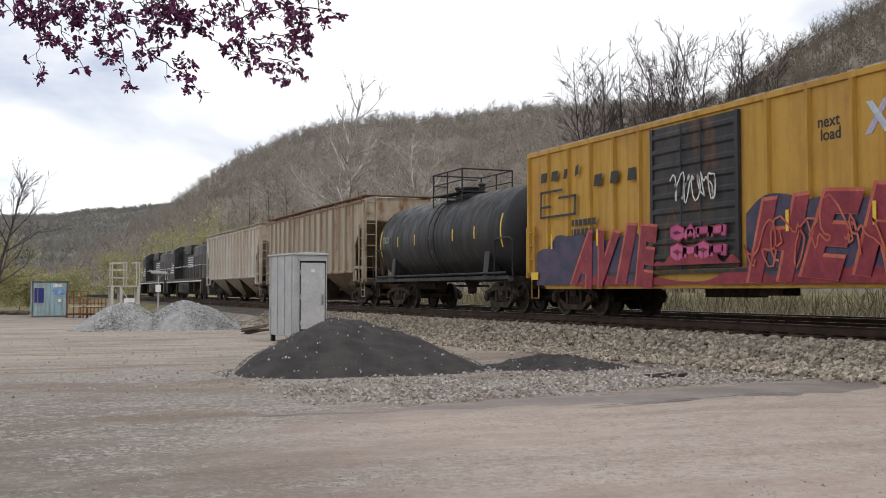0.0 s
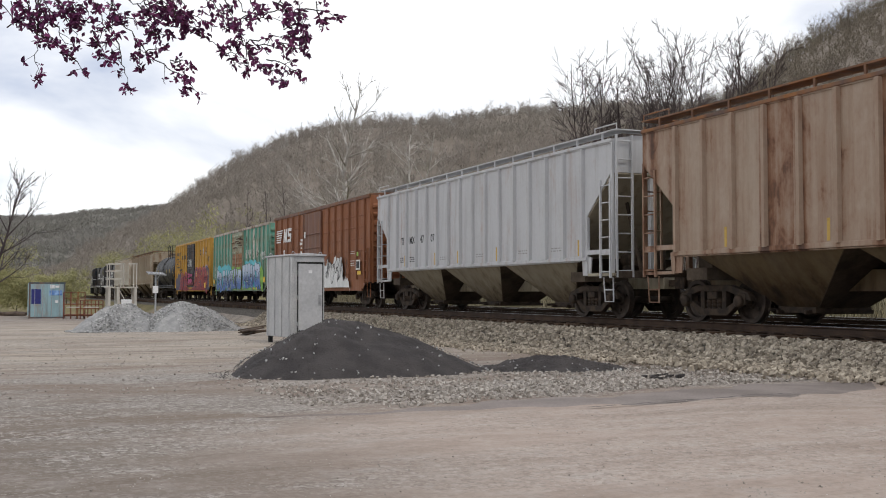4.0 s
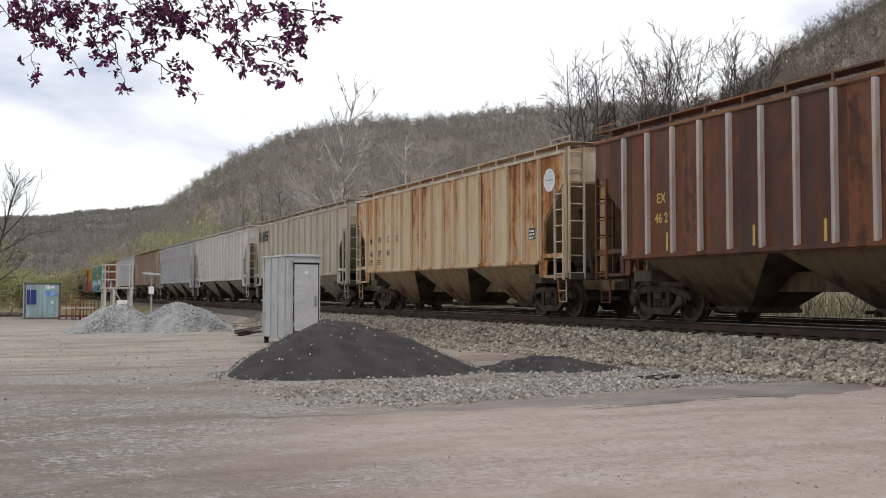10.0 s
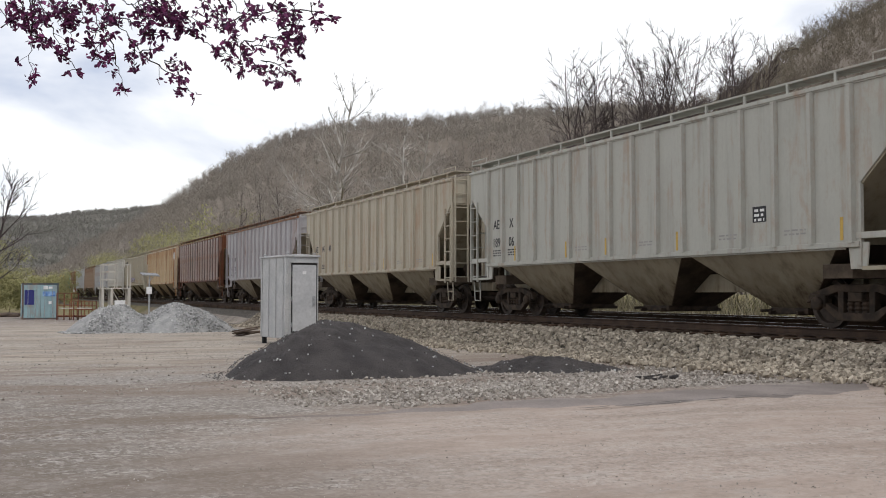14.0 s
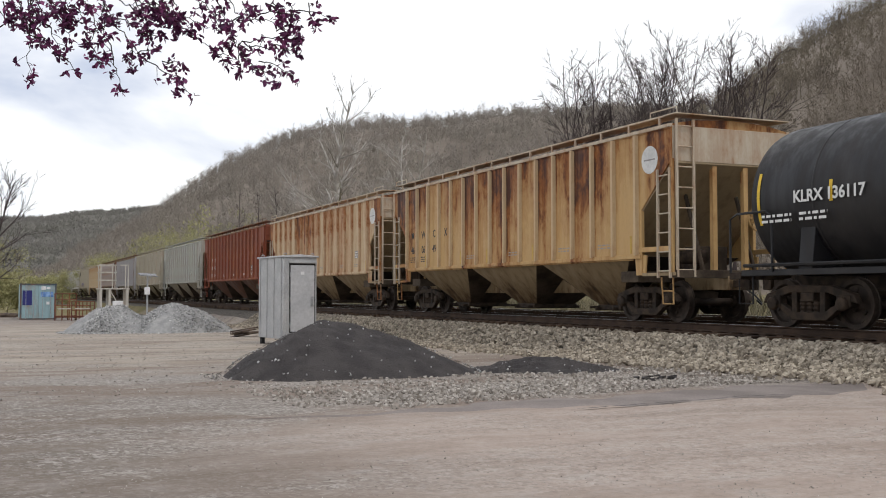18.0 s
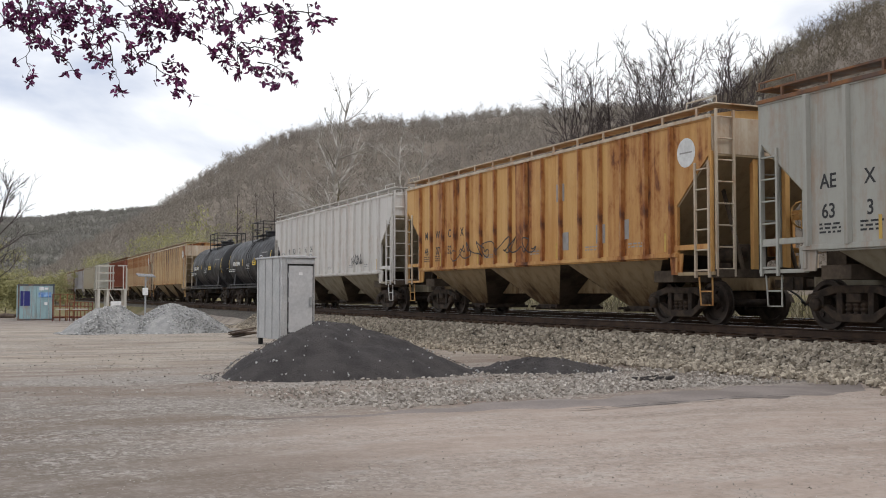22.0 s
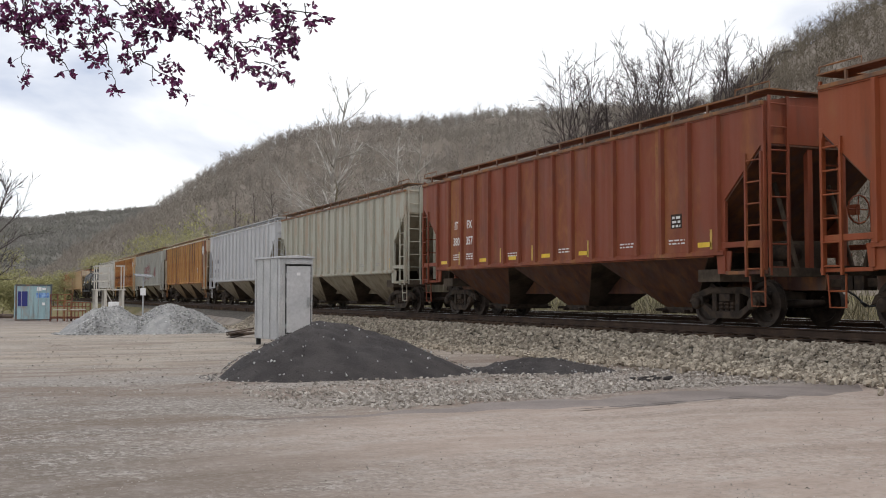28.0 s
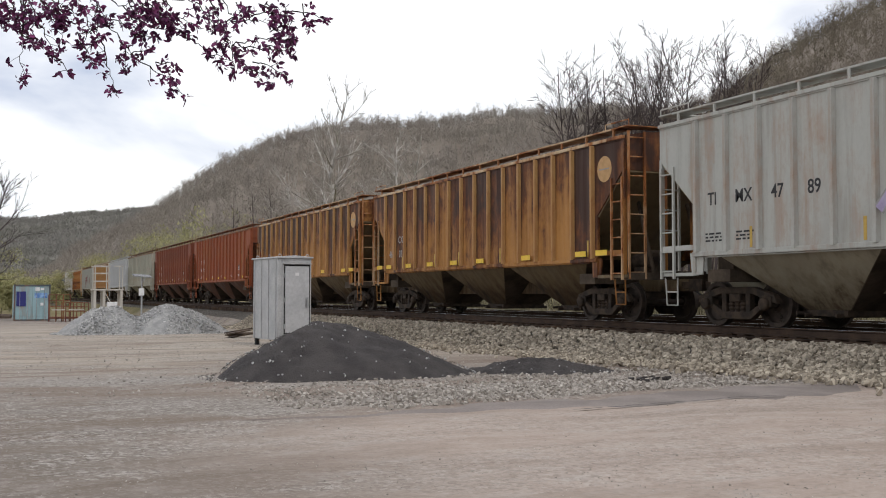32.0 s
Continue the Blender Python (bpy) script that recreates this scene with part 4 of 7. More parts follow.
def hopper(label, paint, front, lower=None, ribs=None, rib_count=16, circle=None, walk_paint=None, style=0):
    """A three-bay covered hopper car. front: place of its leading end at the start."""
    lower, ribs, walk_paint = lower or paint, ribs or paint, walk_paint or paint
    car = thing("hopper_car", label, "hopper car", group="train cars")
    hexa = [(-HALF, 3.53), (-7.14, 2.45), (-7.14, 1.49), (7.14, 1.49), (7.14, 2.45), (HALF, 3.53), (HALF, EAVE), (-HALF, EAVE)]
    for s in (-1, 1):
        part("side_panel", shared("hopper_side%d" % s, lambda: Geo().prism(hexa, s * SIDE - 0.015, s * SIDE + 0.015), 0.006), paint, car)
        part("side_sill", shared("hopper_sill%d" % s, lambda: Geo().box(s * (SIDE + 0.016) - 0.04, s * (SIDE + 0.016) + 0.04, -7.2, 7.2, 1.42, 1.52), 0.008), paint, car)
        part("roof_rim", shared("hopper_rim%d" % s, lambda: Geo().box(s * (SIDE + 0.02) - 0.045, s * (SIDE + 0.02) + 0.045, -HALF, HALF, EAVE - 0.035, EAVE + 0.04), 0.006), walk_paint, car)
        for i in range(rib_count):
            y = -7.05 + 14.1 * i / (rib_count - 1)
            part("rib", shared("hopper_rib%d" % s, lambda: rib_geo(s)), ribs, car, at=pose(0, y, 0))
    part("roof", shared("hopper_roof", lambda: Geo().prism([(-1.62, 4.20), (-1.62, 4.29), (-1.0, 4.40), (0, 4.46), (1.0, 4.40), (1.62, 4.29), (1.62, 4.20)], -HALF + 0.012, HALF - 0.012, 1)), paint, car)
    for i in range(4):
        part("roof_hatch", shared("roof_hatch", lambda: Geo().prism([(-0.36, 4.43), (-0.30, 4.56), (0.30, 4.56), (0.36, 4.43)], -1.7, 1.7, 1), 0.015), lower if style else paint, car, at=pose(0, -5.55 + 3.7 * i, 0))
    for s in (-1, 1):
        board = part("running_board", shared("running_board%d" % s, lambda: Geo().box(s * 1.30 - 0.22, s * 1.30 + 0.22, -HALF + 0.35, HALF - 0.35, 4.50, 4.52).box(s * 1.50 - 0.015, s * 1.50 + 0.015, -HALF + 0.35, HALF - 0.35, 4.495, 4.535)), walk_paint, car)
        for i in range(14):
            part("bracket", shared("walk_bracket%d" % s, lambda: Geo().box(s * 1.5 - 0.02, s * 1.5 + 0.02, -0.025, 0.025, 4.28, 4.50)), walk_paint, board, at=pose(0, -7.8 + 1.2 * i, 0))
    for e in (-1, 1):
        part("end_walk", shared("end_walk%d" % e, lambda: Geo().box(-1.55, 1.55, *sorted((e * (HALF - 0.34), e * (HALF + 0.1))), 4.505, 4.53).tube([(-1.5, e * (HALF + 0.08), 4.53), (-1.5, e * (HALF + 0.08), 4.66), (-1.5, e * (HALF - 0.9), 4.66), (-1.5, e * (HALF - 0.9), 4.53)], 0.016, 5)), walk_paint, car)
        part("end_panel", shared("hopper_end%d" % e, lambda: Geo().box(-SIDE + 0.02, SIDE - 0.02, *sorted((e * (HALF - 0.03), e * HALF)), 3.5, EAVE), 0.005), walk_paint if walk_paint is W_PALE else paint, car)
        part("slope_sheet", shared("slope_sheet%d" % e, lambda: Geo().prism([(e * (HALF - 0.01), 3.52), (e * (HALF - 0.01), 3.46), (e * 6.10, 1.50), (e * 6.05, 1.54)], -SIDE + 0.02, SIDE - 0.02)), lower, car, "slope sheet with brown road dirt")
        for s in (-1, 1):
            part("end_frame", shared("end_frame%d%d" % (e, s), lambda: end_frame(e, s), 0.006), paint, car)
        part("end_sill", shared("end_sill%d" % e, lambda: end_sill(e), 0.006), M_GRIME_SHADE, car)
        for s in (-1, 1):
            part("platform_edge", shared("platform_edge%d%d" % (e, s), lambda: Geo().box(s * (SIDE - 0.06) - 0.06, s * (SIDE - 0.06) + 0.06, *sorted((e * 7.2, e * (HALF + 0.05))), 1.03, 1.10), 0.006), paint if e > 0 else lower, car)
            part("end_post", shared("end_post%d%d" % (e, s), lambda: Geo().box(s * 0.42 - 0.06, s * 0.42 + 0.06, *sorted((e * (HALF - 0.16), e * (HALF - 0.04))), 1.1, 3.52), 0.006), paint, car)
        part("end_ladder", shared("end_ladder%d" % e, lambda: ladder_geo(-1.5, e * (HALF + 0.06), 0, 1.0, 4.4, 8)), walk_paint if walk_paint is not W_DARK else paint, car)
        part("side_ladder", shared("side_ladder%d" % e, lambda: ladder_geo(-SIDE - 0.03, min(e * (HALF - 0.05), e * (HALF - 0.5)), 1, 0.98, 3.35, 6)), walk_paint if walk_paint is not W_DARK else paint, car)
        part("side_ladder", shared("far_side_ladder%d" % e, lambda: ladder_geo(SIDE + 0.03, min(e * (HALF - 0.05), e * (HALF - 0.5)), 1, 0.98, 3.35, 6)), walk_paint if walk_paint is not W_DARK else paint, car)
        part("step", shared("step%d" % e, lambda: Geo().tube([(-1.52, e * 8.28, 1.0), (-1.50, e * 8.25, 0.42), (-1.50, e * 7.88, 0.42), (-1.52, e * 7.85, 1.0)], 0.02, 5).tube([(-1.5, e * 8.27, 0.7), (-1.5, e * 7.87, 0.7)], 0.017, 5)), paint, car)
        coupler(car, e * HALF)
        truck(car, e * 6.55)
    for i, y in enumerate((-4.45, 0.0, 4.45)):
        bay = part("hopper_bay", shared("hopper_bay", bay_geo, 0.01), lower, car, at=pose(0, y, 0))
        # dark plates paint shade as well as grime onto the bay's sloping ends
        for k in (-1, 1):
            part("slope_plate", shared("slope_plate%d" % k, lambda: slope_plate(k)), M_GRIME_SHADE, bay, "slope plate with brown grime and painted shade")
        part("outlet_gate", shared("outlet_gate", lambda: Geo().box(-0.70, 0.70, -0.52, 0.52, 0.24, 0.36).box(-0.85, 0.85, -0.42, -0.36, 0.22, 0.30).box(-0.85, 0.85, 0.36, 0.42, 0.22, 0.30).tube([(-0.95, 0.5, 0.30), (0.95, 0.5, 0.30)], 0.035, 6), 0.008), M_TRUCK, bay)
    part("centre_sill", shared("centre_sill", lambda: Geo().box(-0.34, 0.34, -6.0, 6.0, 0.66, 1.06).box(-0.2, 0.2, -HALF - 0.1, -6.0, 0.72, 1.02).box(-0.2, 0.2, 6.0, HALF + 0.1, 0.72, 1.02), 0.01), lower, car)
    part("air_pipe", shared("air_pipe", lambda: Geo().tube([(-1.58, 6.85, 1.405), (-1.58, -6.85, 1.405)], 0.018, 6)), paint, car)
    wheel = Geo().tube([(0.6 + 0.28 * math.cos(t * 0.5236), -HALF - 0.16, 2.3 + 0.28 * math.sin(t * 0.5236)) for t in range(13)], 0.02, 5)
    for t in range(4):
        wheel.tube([(0.6, -HALF - 0.13, 2.3), (0.6 + 0.28 * math.cos(t * 1.571), -HALF - 0.16, 2.3 + 0.28 * math.sin(t * 1.571))], 0.014, 4)
    part("brake_wheel", shared("brake_wheel", lambda: wheel.box(0.55, 0.65, -HALF - 0.14, -HALF + 0.05, 2.2, 2.4)), paint, car)
    part("brake_cylinder", shared("brake_cylinder", lambda: Geo().lathe([(-0.45, 0.06), (-0.4, 0.17), (0.3, 0.17), (0.35, 0.12)], "y", 12).moved(pose(-0.6, -7.7, 1.45)).box(-0.75, -0.45, -7.9, -7.5, 1.2, 1.3)), M_TRUCK, car)
    for y in (7.05 - 14.1 / 15 * (k + 0.72) for k in (1, 4, 6, 9, 14)):
        part("reflector", shared("reflector", lambda: Geo().box(-SIDE - 0.022, -SIDE - 0.016, -0.035, 0.035, 1.55, 1.95)), M_REFLECT, car, at=pose(0, y, 0))
    if circle:
        disc = [(6.4 * -1 + -0.55 + 0.31 * math.cos(t * 0.349), 3.60 + 0.31 * math.sin(t * 0.349)) for t in range(18)]
        disc = [(-7.55 + (y + 6.95) * 1.0, z) for y, z in disc]
        sheet(car, "round_emblem", disc, -SIDE - 0.018, circle, "round white emblem")
        sheet(car, "emblem_bar", [(-7.76, 3.585), (-7.34, 3.585), (-7.34, 3.615), (-7.76, 3.615)], -SIDE - 0.023, M_GREYMARK)
    CARS.append((car, front - HALF))
    return car


def rib_geo(s):
    a = s * (SIDE + 0.012)
    b = s * (SIDE + 0.10)
    return Geo().prism([(a, -0.06), (b, -0.04), (b, 0.04), (a, 0.06)], 1.50, EAVE - 0.05, 2)


def bay_geo():
    """An inverted, cut-off pyramid under the car, with sheet flanges."""
    top, bot = (1.55, 2.2, 1.50), (0.62, 0.50, 0.34)
    v = [(sx * a, sy * b, c) for a, b, c in (top, bot) for sx, sy in ((-1, -1), (1, -1), (1, 1), (-1, 1))]
    g = Geo().add(v, [(0, 1, 2, 3), (7, 6, 5, 4), (0, 4, 5, 1), (1, 5, 6, 2), (2, 6, 7, 3), (3, 7, 4, 0)])
    return g


def slope_plate(k):
    """The slanting plate before or behind a bay."""
    v = [(sx * a, k * b, c) for b, c, a in ((2.195, 1.495, 1.545), (2.215, 1.495, 1.545), (0.495, 0.34, 0.615), (0.515, 0.34, 0.615)) for sx in (-1, 1)]
    return Geo().add(v, [(0, 1, 3, 2), (4, 6, 7, 5), (2, 3, 7, 6), (0, 4, 5, 1), (0, 2, 6, 4), (1, 5, 7, 3)])


def end_frame(e, s):
    """Corner posts and grab beam on one side of a hopper's end."""
    g = Geo()
    for y in (HALF - 0.03, 7.18):
        g.box(s * (SIDE - 0.02) - 0.04, s * (SIDE - 0.02) + 0.04, e * y - 0.04, e * y + 0.04, 1.1, 3.55 if y > 8 else 2.5)
    g.box(s * (SIDE - 0.02) - 0.045, s * (SIDE - 0.02) + 0.045, *sorted((e * 7.0, e * HALF)), 1.56, 1.67)
    g.prism([(e * 7.36, 1.5), (e * 6.9, 1.5), (e * 6.95, 1.05), (e * 7.30, 1.05)], s * (SIDE - 0.03) - 0.02, s * (SIDE - 0.03) + 0.02)
    return g


def end_sill(e):
    """The dirty end platform, its sills and slanting braces."""
    g = Geo()
    for s in (-1, 1):
        g.tube([(s * 0.7, e * (HALF - 0.1), 1.1), (s * 0.7, e * 7.6, 2.9)], 0.05, 5)
    g.box(-SIDE + 0.05, SIDE - 0.05, *sorted((e * (HALF - 0.1), e * (HALF + 0.08))), 0.98, 1.15)
    g.box(-SIDE + 0.1, SIDE - 0.1, *sorted((e * 6.2, e * 6.9)), 0.9, 1.15)
    g.box(-0.5, 0.3, *sorted((e * 7.3, e * 7.8)), 1.15, 1.7)
    return g


CARS = []        # (thing, y of its middle at the start)


def boxcar(label, paint, front, length=15.6, ribs=14, door_paint=None, door_y=0.0, door_w=3.05, roof_paint=None, double=False, tall=4.42, posts=None, rib_paint=None, low_door=None, eave_paint=None):
    rib_paint = rib_paint or paint
    car = thing("boxcar", label, "boxcar", group="train cars")
    door_paint, roof_paint = door_paint or paint, roof_paint or paint
    h, w = length / 2, 1.46
    for s in (-1, 1):
        part("side_wall", Geo().prism([(-h, 1.05), (-h + 0.5, 1.05), (-h + 0.9, 0.76), (h - 0.9, 0.76), (h - 0.5, 1.05), (h, 1.05), (h, tall), (-h, tall)], s * w - 0.02, s * w + 0.02).mesh("side_wall", 0.006), paint, car)
        part("side_sill", Geo().box(s * w - 0.03, s * w + 0.045, -h + 1.0, h - 1.0, 0.70, 0.80).mesh("side_sill"), paint, car)
        part("eave", Geo().box(s * (w + 0.02) - 0.05, s * (w + 0.02) + 0.05, -h, h, tall - 0.10, tall + 0.02).mesh("eave", 0.01), eave_paint or roof_paint, car)
        rib = Geo().prism([(s * (w + 0.018), -0.055), (s * (w + 0.105), -0.04), (s * (w + 0.105), 0.04), (s * (w + 0.018), 0.055)], 1.16, tall - 0.1, 2).mesh("rib")
        places = posts or [-h + 0.12 + (length - 0.24) * i / (ribs - 1) for i in range(ribs)]
        for y in places:
            if abs(y - door_y) > door_w / 2 + 0.1:
                part("rib", rib, rib_paint, car, at=pose(0, y, 0))
        if double:
            for a, b in zip(places, places[1:]):
                if a - b < 1.5:
                    for i in range(6):
                        z = 1.42 + 0.47 * i
                        part("bead", shared("bead%d%.2f" % (s, a - b), lambda: Geo().box(*sorted((s * (w + 0.018), s * (w + 0.05))), -(a - b) / 2 + 0.07, (a - b) / 2 - 0.07, -0.028, 0.028), 0.008), paint, car, at=pose(0, (a + b) / 2, z))
        leaf = part("sliding_door", Geo().box(*sorted((s * (w + 0.03), s * (w + 0.08))), door_y - door_w / 2, door_y + door_w / 2, 1.12, tall - 0.16).mesh("sliding_door", 0.01), door_paint, car)
        for i in range(9 if not double else 4):
            z = 1.3 + (tall - 1.75) * i / (8 if not double else 4.2) + (0.05 if double else 0)
            q = 0.4 if double else 1.0
            part("door_rib", Geo().prism([(s * (w + 0.078), z), (s * (w + 0.12), z + 0.05 * q), (s * (w + 0.12), z + 0.12 * q), (s * (w + 0.078), z + 0.17 * q)], door_y - door_w / 2 + 0.1, door_y + door_w / 2 - 0.1, 1), low_door if low_door and z < 2.85 else door_paint, leaf)
        if low_door:
            part("door_panel", Geo().box(*sorted((s * (w + 0.078), s * (w + 0.084))), door_y - door_w / 2 + 0.12, door_y + door_w / 2 - 0.12, 1.15, 3.0), low_door, leaf, "brown rusted lower door panel")
        for y in (door_y - door_w / 2 + 0.05, door_y + door_w / 2 - 0.05):
            part("door_post", Geo().box(*sorted((s * (w + 0.078), s * (w + 0.12))), y - 0.05, y + 0.05, 1.12, tall - 0.16), door_paint, leaf)
        for y in () if double else (-0.35, 0.35):
            part("lock_rod", Geo().tube([(s * (w + 0.13), door_y + y, 1.1), (s * (w + 0.13), door_y + y, tall - 0.2)], 0.018, 6), door_paint, leaf)
        part("door_rail", Geo().box(*sorted((s * (w + 0.02), s * (w + 0.12))), door_y - door_w * 1.1, door_y + door_w * 1.1, 1.02, 1.09), door_paint, car)
    part("roof", Geo().prism([(-w - 0.05, tall), (-w - 0.05, tall + 0.05), (0, tall + 0.20), (w + 0.05, tall + 0.05), (w + 0.05, tall)], -h, h, 1), roof_paint, car)
    for i in range(13):
        part("roof_seam", shared("roof_seam%.2f" % tall, lambda: Geo().prism([(-w + 0.15, tall + 0.06), (-w + 0.15, tall + 0.085), (0, tall + 0.23), (w - 0.15, tall + 0.085), (w - 0.15, tall + 0.06), (0, tall + 0.20)], -0.03, 0.03, 1)), roof_paint, car, at=pose(0, -h + 0.5 + (length - 1.0) * i / 12, 0))
    part("floor", Geo().box(-w + 0.02, w - 0.02, -h + 0.02, h - 0.02, 1.0, 1.12), M_TRUCK, car)
    part("centre_sill", Geo().box(-0.2, 0.2, -h - 0.35, h + 0.35, 0.7, 1.0).mesh("centre_sill", 0.01), M_TRUCK, car)
    part("underframe", Geo().box(-0.7, -0.25, -1.6, -0.6, 0.55, 0.95).box(0.3, 0.8, 0.6, 2.2, 0.5, 0.9).tube([(-0.9, -4, 0.8), (-0.9, 4, 0.8)], 0.03, 5).box(-1.2, 1.2, -3.1, -3.0, 0.75, 1.0).box(-1.2, 1.2, 3.0, 3.1, 0.75, 1.0), M_TRUCK, car)
    for e in (-1, 1):
        part("end_wall", Geo().box(-w + 0.02, w - 0.02, *sorted((e * (h - 0.04), e * h)), 1.05, tall), rib_paint, car)
        for i in range(9):
            z = 1.3 + 0.33 * i
            part("end_corrugation", Geo().prism([(e * h, z), (e * (h + 0.07), z + 0.06), (e * (h + 0.07), z + 0.16), (e * h, z + 0.22)], -w + 0.1, w - 0.1), rib_paint, car)
        part("end_ladder", Geo().join(ladder_geo(-1.40, e * (h + 0.12), 0, 1.0, tall - 0.6 if e < 0 else 2.4, 7 if e < 0 else 4)), paint, car)
        part("side_ladder", Geo().join(ladder_geo(-w - 0.09, min(e * (h - 0.06), e * (h - 0.5)), 1, 1.0, 2.4, 4)), paint, car)
        part("step", Geo().tube([(-1.42, e * (h - 0.08), 1.05), (-1.42, e * (h - 0.08), 0.45), (-1.42, e * (h - 0.48), 0.45), (-1.42, e * (h - 0.48), 1.05)], 0.02, 5), paint, car)
        coupler(car, e * (h + 0.1))
        truck(car, e * (h - 1.75))
    CARS.append((car, front - h))
    return car


def tank_car(label, front, long=11.6, radius=1.48, mid=2.44, writing=()):
    car = thing("tank_car", label, "tank car", group="train cars")
    h = long / 2
    prof = [(-h + 0.02, 0.02)]
    for i in range(1, 9):
        t = i / 8 * math.pi / 2
        prof.append((-h + 0.62 * (1 - math.cos(t)), radius * math.sin(t)))
    prof += [(-a, r) for a, r in reversed(prof)]
    part("shell", Geo().lathe(prof, "y", 48).moved(pose(0, 0, mid)), M_BLACKCAR, car)
    for y in (-3.6, -1.2, 1.2, 3.6):
        part("weld_band", shared("weld_band", lambda: Geo().lathe([(-0.03, radius + 0.001), (-0.015, radius + 0.007), (0.015, radius + 0.007), (0.03, radius + 0.001)], "y", 48).moved(pose(0, 0, mid))), M_BLACKCAR, car, at=pose(0, y, 0))
    dome = Geo().lathe([(radius - 0.05, 0.42), (radius + 0.20, 0.42), (radius + 0.24, 0.46), (radius + 0.28, 0.46), (radius + 0.31, 0.40)], "z", 20).moved(pose(0, 0, mid))
    manway = part("manway", dome, M_BLACKCAR, car)
    for i, (x, y) in enumerate(((0.2, 0.75), (-0.2, 0.75), (0, -0.8))):
        part("valve", Geo().lathe([(radius - 0.05, 0.09), (radius + 0.28, 0.09), (radius + 0.30, 0.13), (radius + 0.36, 0.13), (radius + 0.40, 0.05)], "z", 10).moved(pose(x, y, mid)), M_BLACKCAR, manway)
    deck = mid + radius + 0.02
    platform = part("platform", Geo().box(-0.95, -0.5, -1.25, 1.25, deck, deck + 0.03).box(0.5, 0.95, -1.25, 1.25, deck, deck + 0.03).box(-0.95, 0.95, -1.3, -1.0, deck, deck + 0.03).box(-0.95, 0.95, 1.0, 1.3, deck, deck + 0.03), M_BLACKCAR, car)
    for x in (-0.93, 0.93):
        for y in (-1.25, 0.0, 1.25):
            part("railing_post", Geo().tube([(x, y, deck - 0.5), (x, y, deck + 0.78)], 0.028, 6), M_BLACKCAR, platform)
        part("railing", Geo().tube([(x, -1.25, deck + 0.78), (x, 1.25, deck + 0.78)], 0.026, 6).tube([(x, -1.25, deck + 0.4), (x, 1.25, deck + 0.4)], 0.02, 6), M_BLACKCAR, platform)
    for y in (-1.25, 1.25):
        part("railing", Geo().tube([(-0.93, y, deck + 0.78), (0.93, y, deck + 0.78)], 0.026, 6).tube([(-0.93, y, deck + 0.4), (-0.4, y, deck + 0.4)], 0.02, 6), M_BLACKCAR, platform)
    for s in (-1, 1):
        curve = [(s * (radius + 0.09) * math.cos(t), mid + (radius + 0.09) * math.sin(t)) for t in (-0.9, -0.6, -0.3, 0, 0.3, 0.6, 0.85)]
        g = Geo()
        for y in (-0.24, 0.24):
            g.tube([(x, y, z) for x, z in curve], 0.02, 5)
        for x, z in curve:
            g.tube([(x, -0.24, z), (x, 0.24, z)], 0.016, 5)
        part("ladder", g, M_BLACKCAR, car)
        part("side_rail", Geo().tube([(s * 1.5, -h + 0.3, 1.18), (s * 1.5, h - 0.3, 1.18)], 0.035, 6), M_BLACKCAR, car)
        part("side_sill", Geo().box(s * 1.42 - 0.07, s * 1.42 + 0.07, -h + 0.2, h - 0.2, 0.98, 1.10).mesh("side_sill", 0.01), M_BLACKCAR, car)
    for e in (-1, 1):
        part("saddle", Geo().prism([(-1.45, 1.0), (1.45, 1.0), (1.35, 1.9), (1.0, 1.35), (0.4, 1.02), (-0.4, 1.02), (-1.0, 1.35), (-1.35, 1.9)], e * (h - 1.9) - 0.18, e * (h - 1.9) + 0.18, 1).mesh("saddle", 0.01), M_BLACKCAR, car)
        part("stub_sill", Geo().box(-0.25, 0.25, *sorted((e * (h - 3.2), e * (h + 0.3))), 0.70, 1.02).box(-1.5, 1.5, *sorted((e * (h - 0.2), e * (h + 0.15))), 0.92, 1.06).mesh("stub_sill", 0.012), M_TRUCK, car)
        part("grab_rail", Geo().tube([(-1.5, e * (h - 1.1), 1.05), (-1.5, e * (h - 1.1), 2.1), (-1.5, e * (h - 0.95), 2.2), (-1.5, e * (h - 0.1), 2.2), (-1.5, e * (h + 0.1), 2.1), (-1.5, e * (h + 0.1), 1.05)], 0.025, 6), M_BLACKCAR, car)
        part("step", Geo().tube([(-1.45, e * (h - 0.1), 1.0), (-1.45, e * (h - 0.1), 0.45), (-1.45, e * (h - 0.5), 0.45), (-1.45, e * (h - 0.5), 1.0)], 0.02, 5), M_BLACKCAR, car)
        coupler(car, e * (h + 0.05))
        truck(car, e * (h - 1.55))
        for y, span in ((h - 0.72, 8), (h - 2.6, 3), (h - 4.3, 3)):
            g = Geo()
            for i in range(span):
                a0 = math.pi - 0.34 + (8 - span) * 0.04 + i * 0.085
                r = radius + 0.009
                g.add([(r * math.cos(t), k, mid + r * math.sin(t)) for t in (a0, a0 + 0.085) for k in (-0.04, 0.04)], [(0, 1, 3, 2)])
            part("reflector", g.mesh("reflector"), M_YELLOWMARK, car, at=pose(0, e * y, 0))
    part("bottom_outlet", Geo().lathe([(0.55, 0.10), (0.60, 0.16), (0.80, 0.16), (0.98, 0.30)], "z", 12).box(-0.6, 0.6, -0.1, 0.1, 0.78, 0.86), M_TRUCK, car)
    for text, y, z, size, mat in writing:
        x = -math.sqrt(max(0.01, (radius + 0.035) ** 2 - (z - mid) ** 2))
        write(car, text, x, y, z, size, mat, 0.008)
    CARS.append((car, front - h))
    return car


